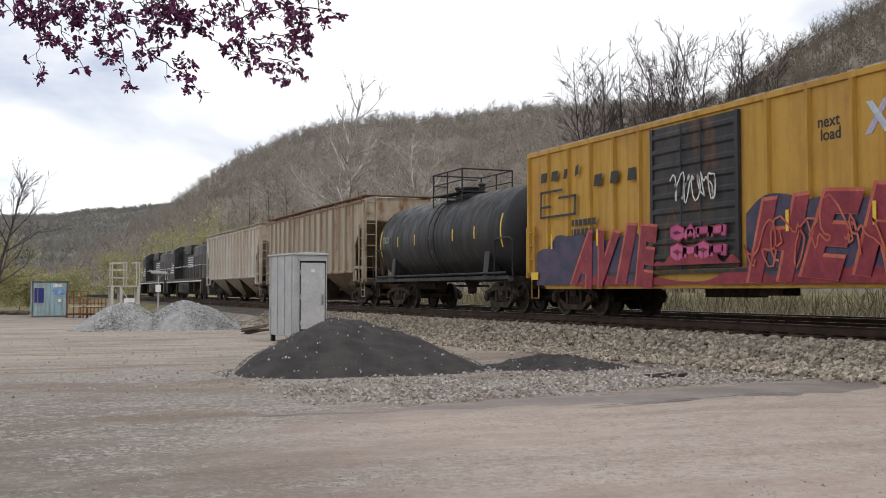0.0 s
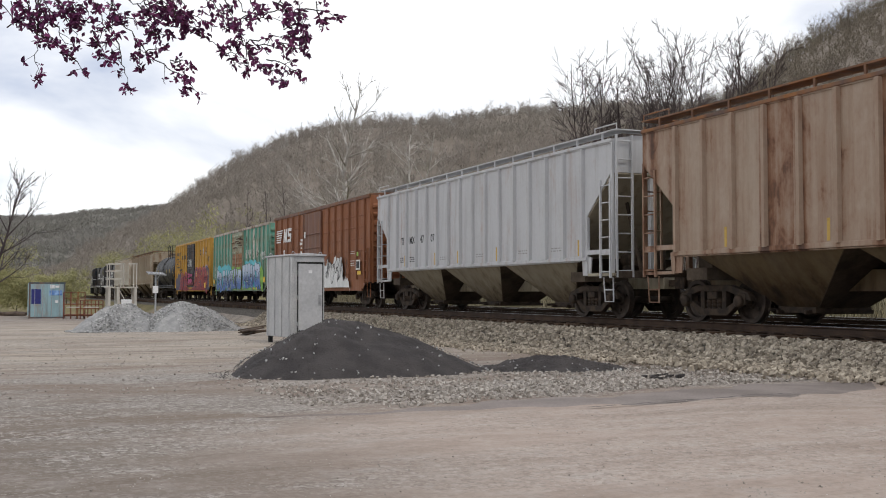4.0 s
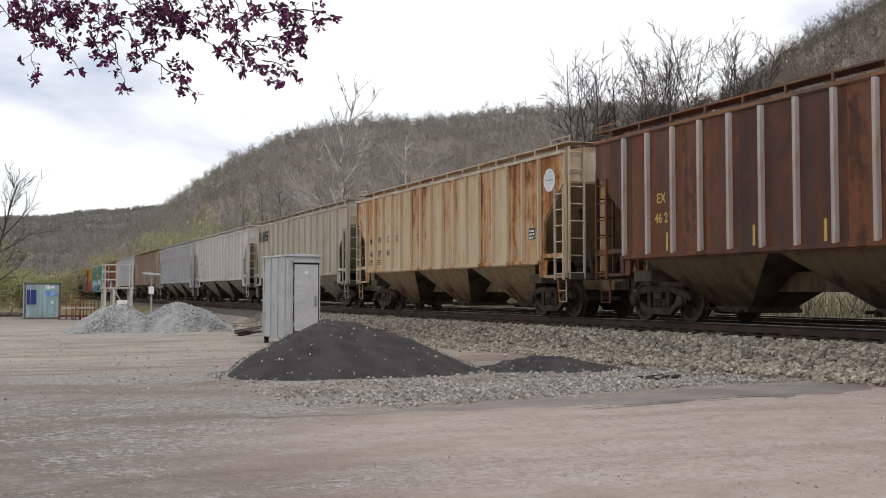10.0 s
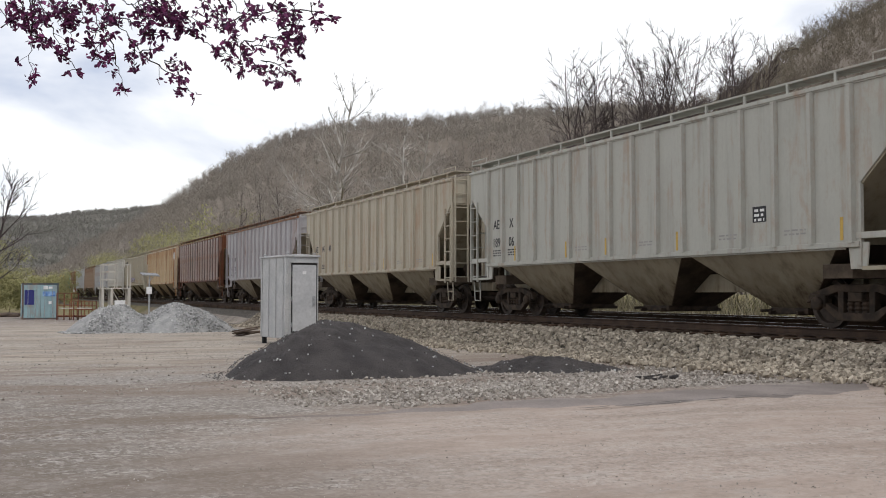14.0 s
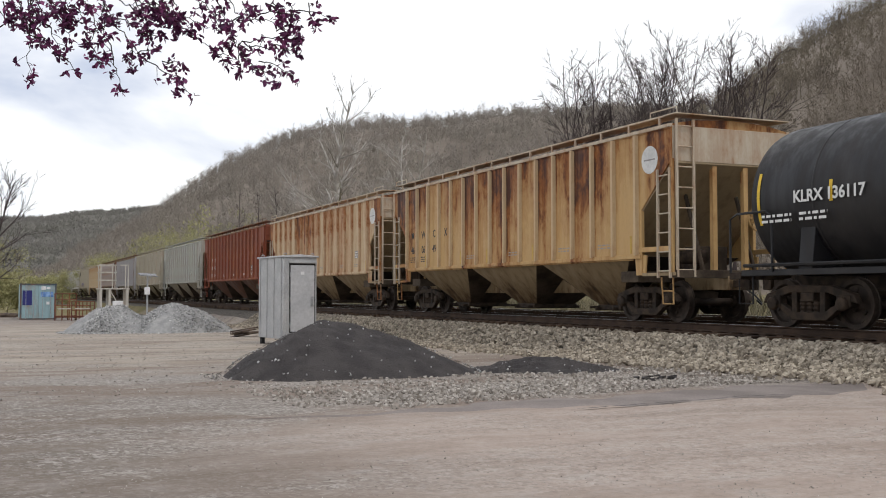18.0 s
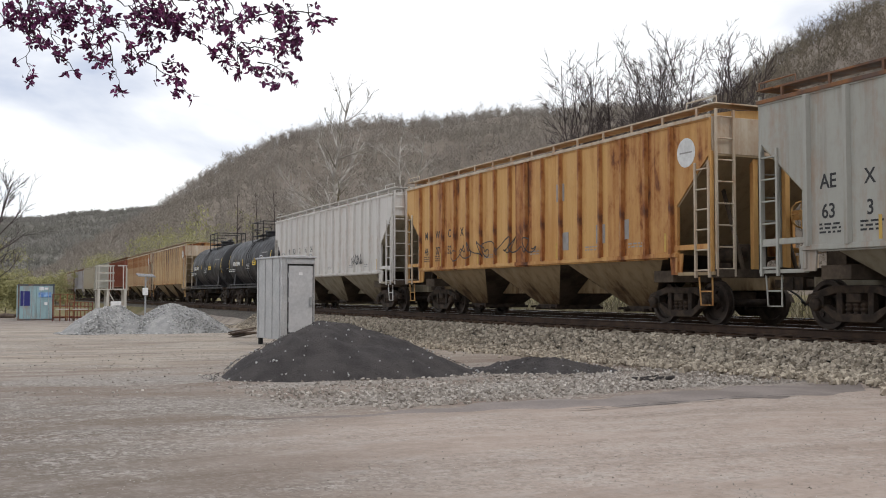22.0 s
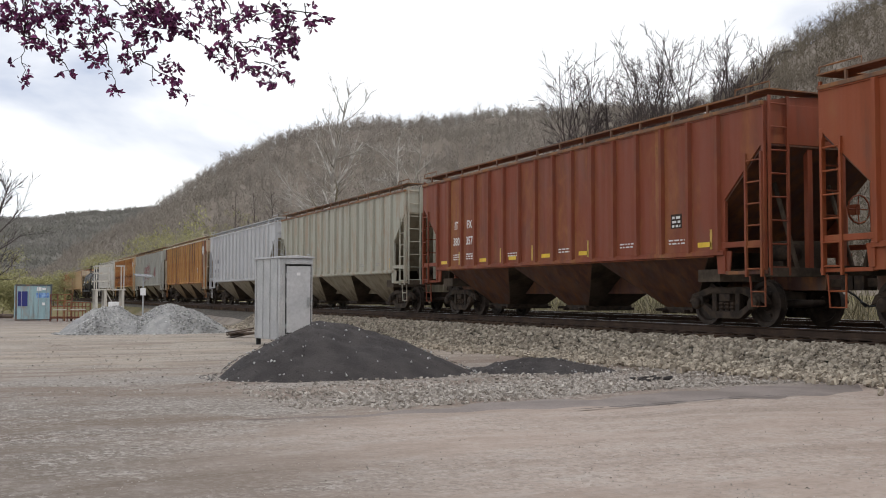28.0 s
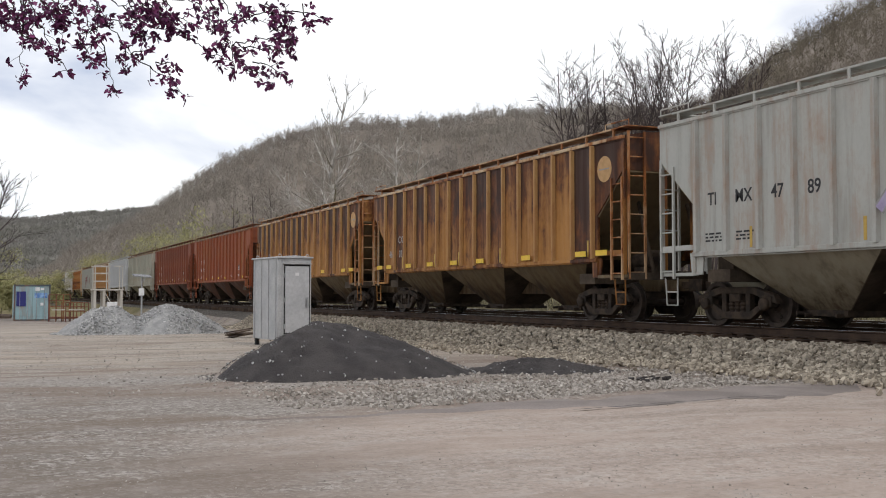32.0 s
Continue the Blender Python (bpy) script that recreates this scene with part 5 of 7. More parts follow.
def engine(label, front):
    """A black road engine: long hood, cab, short nose, walkway with railings, fuel tank."""
    car = thing("locomotive", label, "locomotive", group="train cars")
    h = 8.9
    part("frame_deck", Geo().box(-1.5, 1.5, -h, h, 1.35, 1.62).mesh("frame_deck", 0.02), M_LOCO, car)
    hood = part("long_hood", Geo().prism([(-0.85, 1.6), (-0.85, 4.05), (-0.65, 4.25), (0.65, 4.25), (0.85, 4.05), (0.85, 1.6)], -h + 0.9, 4.2, 1).mesh("long_hood", 0.02), M_LOCO, car)
    for i in range(12):
        part("hood_door", Geo().box(-0.87, -0.85, -h + 1.2 + i * 0.95, -h + 2.05 + i * 0.95, 1.75, 3.4).mesh("hood_door", 0.006), M_LOCO, hood)
    for y in (-6.6, -5.3, -3.9):
        part("fan", Geo().lathe([(4.2, 0.6), (4.38, 0.6), (4.40, 0.55)], "z", 20).moved(pose(0, y, 0)), M_LOCO, hood)
    part("dynamic_brake", Geo().box(-1.0, 1.0, -1.2, 2.2, 3.6, 4.35).mesh("dynamic_brake", 0.04), M_LOCO, hood)
    cab = part("cab", Geo().prism([(-1.5, 1.6), (-1.5, 4.1), (-1.0, 4.42), (1.0, 4.42), (1.5, 4.1), (1.5, 1.6)], 4.2, 6.6, 1).mesh("cab", 0.03), M_LOCO, car)
    for y in (4.6, 5.6):
        part("window", Geo().box(-1.53, -1.49, y, y + 0.7, 3.1, 3.85), M_GLASS, cab)
    for x in (-0.95, 0.35):
        part("window", Geo().box(x, x + 0.6, 6.58, 6.62, 3.2, 3.9), M_GLASS, cab)
        part("window", Geo().box(x * 1.2, x * 1.2 + 0.4, 4.18, 4.21, 3.3, 3.9), M_GLASS, cab)
    part("short_nose", Geo().box(-0.8, 0.8, 6.6, 8.2, 1.6, 3.0).mesh("short_nose", 0.06), M_LOCO, car)
    part("fuel_tank", Geo().prism([(-1.4, 0.55), (-1.4, 1.3), (1.4, 1.3), (1.4, 0.55), (1.1, 0.38), (-1.1, 0.38)], -2.6, 2.6, 1).mesh("fuel_tank", 0.03), M_LOCO, car)
    for s in (-1, 1):
        g = Geo()
        g.tube([(s * 1.45, -h + 0.3, 2.6), (s * 1.45, 4.1, 2.6)], 0.022, 5)
        part("railing", g, M_WHITEMARK, car)
        for i in range(9):
            part("railing_post", shared("railing_post%d" % s, lambda: Geo().tube([(s * 1.45, 0, 1.6), (s * 1.45, 0, 2.6)], 0.02, 5)), M_LOCO, car, at=pose(0, -h + 0.4 + 1.5 * i, 0))
    for i in range(5):
        part("mane_stripe", Geo().box(-0.892, -0.886, -1.6 + 0.06 * i, 1.0, 3.28 - 0.18 * i, 3.36 - 0.18 * i), M_WHITEMARK, hood)
    for i in range(4):
        part("nose_stripe", Geo().box(-1.535, -1.528, 4.35, 6.4 - 0.4 * i, 2.15 + 0.2 * i, 2.25 + 0.2 * i), M_WHITEMARK, cab)
    part("sill_stripe", Geo().box(-1.512, -1.505, -h, h, 1.36, 1.44), M_WHITEMARK, car)
    for e in (-1, 1):
        part("pilot", Geo().box(-1.45, 1.45, *sorted((e * h, e * (h + 0.12))), 0.35, 1.5).mesh("pilot", 0.02), M_LOCO, car)
        part("stairwell", Geo().box(-1.5, -1.1, *sorted((e * (h - 0.7), e * (h - 0.1))), 0.5, 1.4).mesh("stairwell", 0.02), M_LOCO, car)
        part("end_railing", Geo().tube([(-1.4, e * h, 1.6), (-1.4, e * h, 2.6), (1.4, e * h, 2.6), (1.4, e * h, 1.6)], 0.022, 5), M_WHITEMARK, car)
        coupler(car, e * (h + 0.1))
        truck(car, e * 5.6)
        part("sand_box", Geo().box(-1.3, -1.0, *sorted((e * 4.2, e * 4.6)), 0.6, 1.3), M_TRUCK, car)
    CARS.append((car, front - h))
    return car


# ---- paint on the flanks ----
def stroke(points, width, jitter, rnd):
    """A broad brush stroke in the (y, z) plane as a closed outline."""
    left, right = [], []
    n = len(points)
    for i, (y, z) in enumerate(points):
        a, b = points[max(0, i - 1)], points[min(n - 1, i + 1)]
        d = math.hypot(b[0] - a[0], b[1] - a[1]) or 1
        ny, nz = -(b[1] - a[1]) / d, (b[0] - a[0]) / d
        w = width * (0.75 + jitter * rnd.random())
        left.append((y + ny * w, z + nz * w))
        right.append((y - ny * w, z - nz * w))
    return left, right


def ribbon(g, points, width, x, rnd, jitter=0.5):
    left, right = stroke(points, width, jitter, rnd)
    for i in range(len(points) - 1):
        quad = [left[i], left[i + 1], right[i + 1], right[i]]
        g.prism(quad, x - 0.003, x)


def letters_wild(car, y0, y1, z0, z1, count, x, fill, line, seed, slant=0.15, fat=0.13, kinds="AEHSRO"):
    """Big sprayed letter shapes that say nothing: strokes with an outline."""
    rnd = random.Random(seed)
    w = (y0 - y1) / count
    for i in range(count):
        a, b = y0 - i * w - 0.08 * w, y0 - (i + 1) * w + 0.02 * w
        m, h = (a + b) / 2, z1 - z0
        s = slant * h
        lo, hi = z0 + rnd.uniform(0, 0.12) * h, z1 - rnd.uniform(0, 0.12) * h
        kind = rnd.choice(kinds)
        pts = {"A": [[(a, lo), (m - s, hi), (b, lo)], [(a - 0.25 * w, lo + 0.4 * h), (b + 0.2 * w, lo + 0.42 * h)]],
               "E": [[(b, hi), (a, hi - 0.05 * h), (a, lo), (b, lo)], [(a, lo + 0.5 * h), (m, lo + 0.5 * h)]],
               "H": [[(a, lo), (a - s, hi)], [(b, lo), (b - s, hi)], [(a, lo + 0.5 * h), (b, lo + 0.55 * h)]],
               "S": [[(b, hi - 0.1 * h), (m, hi), (a, hi - 0.2 * h), (m, lo + 0.5 * h), (b, lo + 0.22 * h), (m, lo), (a, lo + 0.1 * h)]],
               "R": [[(a, lo), (a - s * 0.3, hi), (b, hi - 0.2 * h), (m, lo + 0.5 * h), (b - 0.1 * w, lo)]],
               "O": [[(m, lo), (a, lo + 0.3 * h), (a, hi - 0.2 * h), (m, hi), (b, hi - 0.3 * h), (b, lo + 0.25 * h), (m, lo)]]}[kind]
        state = rnd.random()
        outline, body = Geo(), Geo()
        for line_pts in pts:
            r1 = random.Random(state)
            ribbon(outline, line_pts, fat * 1.5, x, r1, 0.3)
            r1 = random.Random(state)
            ribbon(body, line_pts, fat, x - 0.004, r1, 0.3)
        part("graffiti_outline", outline.mesh("graffiti_outline", fix=False), line, car, "dark sprayed outline")
        part("graffiti", body.mesh("graffiti", fix=False), fill, car, "sprayed graffiti letters")


def bold_letters(car, text, left, right, z, size, x, fill, line, seed):
    """Fat sprayed letters, each with a paler outline, leaning about."""
    rnd = random.Random(seed)
    step = (left - right) / len(text)
    for i, letter in enumerate(text):
        y, zz, turn, lean = left - step * (i + 0.5), z + rnd.uniform(-0.06, 0.06), rnd.uniform(-8, 8), rnd.choice((-0.2, 0.1, 0.25, 0.35))
        wide = min(1.3, step / size * rnd.uniform(1.25, 1.4) / (0.62 if letter == "I" else 1.0))
        xx = x - 0.013 * (i % 2)
        write(car, letter, xx, y, zz, size, line, 0.074 * size, wide, "graffiti_outline", turn, lean)
        write(car, letter, xx - 0.004, y - 0.03, zz - 0.03, size, fill, 0.054 * size, wide, "graffiti", turn, lean)


def cloud(car, y0, y1, z0, z1, x, material, seed, name="sprayed_cloud", drop_ends=0.25):
    """A sprayed field of colour with a ragged, bulging top."""
    rnd = random.Random(seed)
    n = 46
    top = [(y0 + (y1 - y0) * i / n, z1 + 0.24 * noise.noise(Vector((i * 0.21 + seed, 0.5, 0))) + 0.05 * math.sin(i * 0.55 + seed) - drop_ends * (abs(2 * i / n - 1) ** 6)) for i in range(n + 1)]
    g = Geo()
    for i in range(n):
        (a, p), (b, q) = top[i], top[i + 1]
        g.prism([(a, z0), (b, z0), (b, q), (a, p)], x - 0.002, x)
    part(name, g.mesh(name, fix=False), material, car)


def scrawl(car, y, z, w, h, x, material, seed, turns=9, fat=0.018):
    """A thin looping tag."""
    rnd = random.Random(seed)
    pts, n = [], turns * 14
    p = [rnd.uniform(0, 6.28) for _ in range(6)]
    for i in range(n + 1):
        k, t = i / n, 6.283 * turns * i / n
        dy = 0.42 * math.sin(t + p[0]) + 0.25 * math.sin(1.73 * t + p[1]) + 0.22 * math.sin(0.41 * t + p[2])
        dz = 0.26 * math.sin(0.83 * t + p[3]) + 0.17 * math.sin(1.61 * t + p[4]) + 0.08 * math.sin(2.7 * t + p[5])
        pts.append((y - w * k - dy * w / turns, z + h * (0.5 + dz)))
    g = Geo()
    ribbon(g, pts, fat, x, rnd, 0.3)
    part("tag", g.mesh("tag", fix=False), material, car, "thin sprayed tag")


def spray(name, a, b):
    return mottled(name, a, b, 2.0, 0.55, 0, 0.05, 0.002, 0.4, 6.0)


M_SPRAY_RED = spray("spray_red", (0.19, 0.014, 0.030), (0.29, 0.032, 0.045))
M_SPRAY_PINK = spray("spray_pink", (0.42, 0.06, 0.19), (0.55, 0.12, 0.26))
M_SPRAY_ORANGE = spray("spray_orange", (0.42, 0.08, 0.05), (0.55, 0.15, 0.085))
M_SPRAY_NAVY = spray("spray_navy", (0.03, 0.035, 0.07), (0.08, 0.05, 0.10))
M_SPRAY_BLUE = spray("spray_blue", (0.06, 0.17, 0.46), (0.32, 0.50, 0.75))
M_SPRAY_AQUA = spray("spray_aqua", (0.05, 0.40, 0.48), (0.12, 0.52, 0.58))
M_SPRAY_WHITE = spray("spray_white", (0.62, 0.63, 0.62), (0.74, 0.74, 0.73))
M_SPRAY_GREEN = spray("spray_green", (0.13, 0.35, 0.05), (0.30, 0.50, 0.06))
M_SPRAY_BLACK = spray("spray_black", (0.02, 0.02, 0.025), (0.04, 0.035, 0.04))
M_SPRAY_LILAC = spray("spray_lilac", (0.36, 0.30, 0.46), (0.50, 0.45, 0.56))

def fading(name, low, high, z0, z1):
    """Sprayed colour that turns from one to another over the height of a letter."""
    k = Net(name, 0.5, 0.0, 0.4)
    n = k.noise(k.where(), 3.0, 4.0)
    f = k.ramp(k.math("ADD", k.axis("Y"), k.math("MULTIPLY", k.math("SUBTRACT", n, 0.5), 0.5)), z0, z1)
    return k.done(k.mix(f, low, high))


M_SPRAY_FADE = fading("spray_blue_to_white", (0.045, 0.125, 0.36), (0.42, 0.50, 0.60), -0.30, 0.58)
M_SPRAY_EDGE = spray("spray_pale_edge", (0.36, 0.44, 0.52), (0.60, 0.64, 0.66))
# paints
P_WHITE = car_paint("paint_white_grey", (0.490, 0.494, 0.503), 0.05, 1.1, dirt=0.18)
P_GREY = car_paint("paint_light_grey", (0.418, 0.418, 0.425), 0.06, 1.7, dirt=0.2)
P_GREY3 = car_paint("paint_warm_light_grey", (0.425, 0.425, 0.392), 0.10, 2.1, dirt=0.28)
P_GREY2 = car_paint("paint_soft_grey", (0.365, 0.362, 0.325), 0.08, 2.3, dirt=0.25)
P_CREAM = car_paint("paint_cream_grey", (0.53, 0.51, 0.475), 0.08, 2.9, dirt=0.22)
P_OFFWHITE = car_paint("paint_off_white", (0.60, 0.58, 0.55), 0.06, 21.3, dirt=0.2)
P_CREAM2 = car_paint("paint_dusty_cream", (0.415, 0.374, 0.295), 0.12, 3.7, dirt=0.28)
P_CREAM3 = car_paint("paint_pale_olive_cream", (0.385, 0.377, 0.312), 0.14, 4.1, dirt=0.32)
P_BROWNGREY = car_paint("paint_brown_streaked_grey", (0.41, 0.36, 0.28), 0.28, 4.9, second=(0.34, 0.285, 0.205), rust_b=(0.22, 0.13, 0.07), rust_a=(0.085, 0.05, 0.03), panels=0.6)
P_ORANGEBROWN = car_paint("paint_orange_brown", (0.37, 0.285, 0.215), 0.36, 4.6, second=(0.29, 0.19, 0.125), dirt=0.3, rust_b=(0.205, 0.100, 0.055), rust_a=(0.080, 0.040, 0.026), panels=0.8)
P_DIRTYWHITE = car_paint("paint_dirty_cream_white", (0.53, 0.50, 0.43), 0.16, 1.4, second=(0.44, 0.40, 0.33), dirt=0.35, panels=0.5)
P_BEIGE = car_paint("paint_rust_stained_beige", (0.54, 0.425, 0.28), 0.36, 5.3, second=(0.52, 0.34, 0.155), dirt=0.14, rust_b=(0.36, 0.145, 0.032), rust_a=(0.13, 0.045, 0.017), panels=0.8, drip=0.05)
P_DARKRUST = car_paint("paint_dark_rust", (0.050, 0.022, 0.016), 0.42, 6.1, second=(0.075, 0.029, 0.017), rust_b=(0.165, 0.054, 0.020), rust_a=(0.070, 0.025, 0.014), panels=1.0)
P_LAVENDER = car_paint("paint_faded_lilac_grey", (0.395, 0.385, 0.395), 0.20, 6.7, dirt=0.25, rust_b=(0.235, 0.165, 0.145), rust_a=(0.13, 0.07, 0.05), panels=0.5)
P_LTGREY = car_paint("paint_plain_grey", (0.398, 0.394, 0.352), 0.06, 7.3, dirt=0.25)
P_RED = car_paint("paint_red_oxide", (0.205, 0.047, 0.020), 0.14, 7.9, second=(0.150, 0.039, 0.021), dirt=0.25, panels=0.6)
P_RED2 = car_paint("paint_bright_red_oxide", (0.262, 0.062, 0.020), 0.12, 8.3, second=(0.185, 0.046, 0.022), dirt=0.26, panels=0.6)
P_RUSTCREAM = car_paint("paint_rust_streaked_cream", (0.56, 0.43, 0.275), 0.38, 8.9, second=(0.52, 0.33, 0.14), dirt=0.2, rust_b=(0.30, 0.105, 0.025), rust_a=(0.11, 0.038, 0.015), panels=0.7, drip=0.05)
P_RUSTORANGE = car_paint("paint_orange_rust", (0.52, 0.335, 0.145), 0.50, 9.3, second=(0.45, 0.225, 0.058), dirt=0.16, rust_b=(0.235, 0.078, 0.016), rust_a=(0.060, 0.020, 0.010), panels=0.9, drip=0.16)
P_ORANGE = car_paint("paint_amber", (0.56, 0.325, 0.115), 0.30, 10.1, second=(0.49, 0.235, 0.058), dirt=0.14, rust_b=(0.29, 0.10, 0.025), rust_a=(0.085, 0.030, 0.013), panels=0.8)
P_DKORANGE = car_paint("paint_dark_amber_rust", (0.50, 0.25, 0.072), 0.50, 10.9, second=(0.42, 0.165, 0.036), dirt=0.1, rust_b=(0.215, 0.066, 0.016), rust_a=(0.065, 0.022, 0.014), panels=1.0, drip=0.10)
P_BROWNRUST = car_paint("paint_brown_amber_rust", (0.40, 0.185, 0.042), 0.60, 11.7, second=(0.27, 0.100, 0.020), dirt=0.1, rust_b=(0.120, 0.038, 0.011), rust_a=(0.046, 0.019, 0.011), panels=0.6, drip=0.16)
P_BROWNRUST2 = car_paint("paint_brown_rust", (0.40, 0.185, 0.042), 0.62, 12.3, second=(0.26, 0.095, 0.020), dirt=0.1, rust_b=(0.120, 0.038, 0.011), rust_a=(0.046, 0.019, 0.011), panels=0.6, drip=0.16)
P_YELLOW = car_paint("paint_boxcar_yellow", (0.50, 0.285, 0.045), 0.18, 13.1, second=(0.43, 0.235, 0.040), dirt=0.34, panels=0.3)
P_TEAL = car_paint("paint_faded_teal", (0.218, 0.330, 0.262), 0.17, 13.9, second=(0.255, 0.345, 0.275), dirt=0.25, panels=0.3)
R_TEAL = car_paint("paint_teal_rib", (0.095, 0.32, 0.25), 0.20, 13.4, dirt=0.28)
P_WORNROOF = car_paint("paint_worn_pale_roof", (0.46, 0.43, 0.38), 0.40, 13.6, rust_b=(0.16, 0.09, 0.05), rust_a=(0.05, 0.035, 0.03))
P_RUSTDOOR = car_paint("paint_brown_rusted_door", (0.17, 0.105, 0.078), 0.5, 14.1)
P_TEALDOOR = car_paint("paint_rusted_teal_door", (0.27, 0.36, 0.28), 0.34, 14.3)
P_NSBROWN = car_paint("paint_boxcar_brown", (0.225, 0.086, 0.038), 0.20, 14.9, second=(0.19, 0.070, 0.034), dirt=0.25, rust_b=(0.24, 0.085, 0.03), panels=0.3)
P_NSDOOR = car_paint("paint_brown_door", (0.150, 0.068, 0.044), 0.12, 14.7, dirt=0.25)
P_DARKEDGE = car_paint("paint_dark_roof_edge", (0.115, 0.050, 0.030), 0.2, 14.5)
P_BLACKDOOR = car_paint("paint_black_door", (0.03, 0.03, 0.033), 0.05, 15.1)
R_AMBER = car_paint("paint_amber_rib", (0.45, 0.26, 0.095), 0.28, 20.3, rust_b=(0.26, 0.09, 0.026))
R_CREAM = car_paint("paint_cream_rib", (0.56, 0.42, 0.25), 0.2, 20.9, rust_b=(0.30, 0.12, 0.04))
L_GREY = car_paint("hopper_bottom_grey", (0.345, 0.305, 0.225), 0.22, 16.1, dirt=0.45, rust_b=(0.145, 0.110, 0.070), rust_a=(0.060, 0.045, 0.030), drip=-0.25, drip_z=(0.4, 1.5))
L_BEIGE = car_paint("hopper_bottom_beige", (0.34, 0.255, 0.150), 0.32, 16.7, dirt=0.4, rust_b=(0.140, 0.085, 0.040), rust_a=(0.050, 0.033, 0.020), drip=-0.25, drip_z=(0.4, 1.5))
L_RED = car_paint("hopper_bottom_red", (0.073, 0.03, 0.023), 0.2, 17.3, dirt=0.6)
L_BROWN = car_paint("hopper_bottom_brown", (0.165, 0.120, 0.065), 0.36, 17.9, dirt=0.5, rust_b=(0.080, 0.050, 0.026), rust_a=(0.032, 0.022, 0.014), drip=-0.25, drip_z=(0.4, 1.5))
W_PALE = car_paint("roof_walk_pale", (0.53, 0.46, 0.36), 0.24, 18.9, dirt=0.3)
W_DARK = car_paint("roof_walk_brown", (0.10, 0.06, 0.045), 0.4, 18.3)

XP = -SIDE - 0.018      # just proud of a hopper's flank
STEP = 14.1 / 15        # rib spacing


def marks(car, words, material, z=2.55, first=0, size=0.36, small=True, seed=1):
    """Reporting marks, a group of letters to each panel between two ribs; words: rows from top to bottom."""
    for r, row in enumerate(words):
        for i, text in enumerate(row):
            if text:
                write(car, text, XP, 7.05 - STEP * (first + i + 0.5), z - r * size * 1.45, size, material, 0.005, 0.92)
    if small:
        for i in range(2):
            bars(car, XP, 7.05 - STEP * (first + i) - 0.25, 1.88, 0.5, 3, material, seed + i, 0.035, 0.07)
        for i in (5, 8, 11, 13):
            bars(car, XP, 7.05 - STEP * i - 0.2, 1.80, 0.55, 2, M_GREYMARK if material is M_BLACKMARK else material, seed + 10 + i, 0.03, 0.07)


def plate(car, panel, z=1.95, ground=None, mark=None):
    """The dark consolidated stencil plate with its pale figures."""
    y = 7.05 - STEP * (panel + 0.5)
    sheet(car, "stencil_plate", [(y + 0.19, z + 0.04), (y - 0.19, z + 0.04), (y - 0.19, z + 0.34), (y + 0.19, z + 0.34)], XP, ground or M_BLACKMARK)
    bars(car, XP - 0.004, y + 0.14, z + 0.29, 0.28, 3, mark or M_WHITEMARK, panel, 0.05, 0.09)


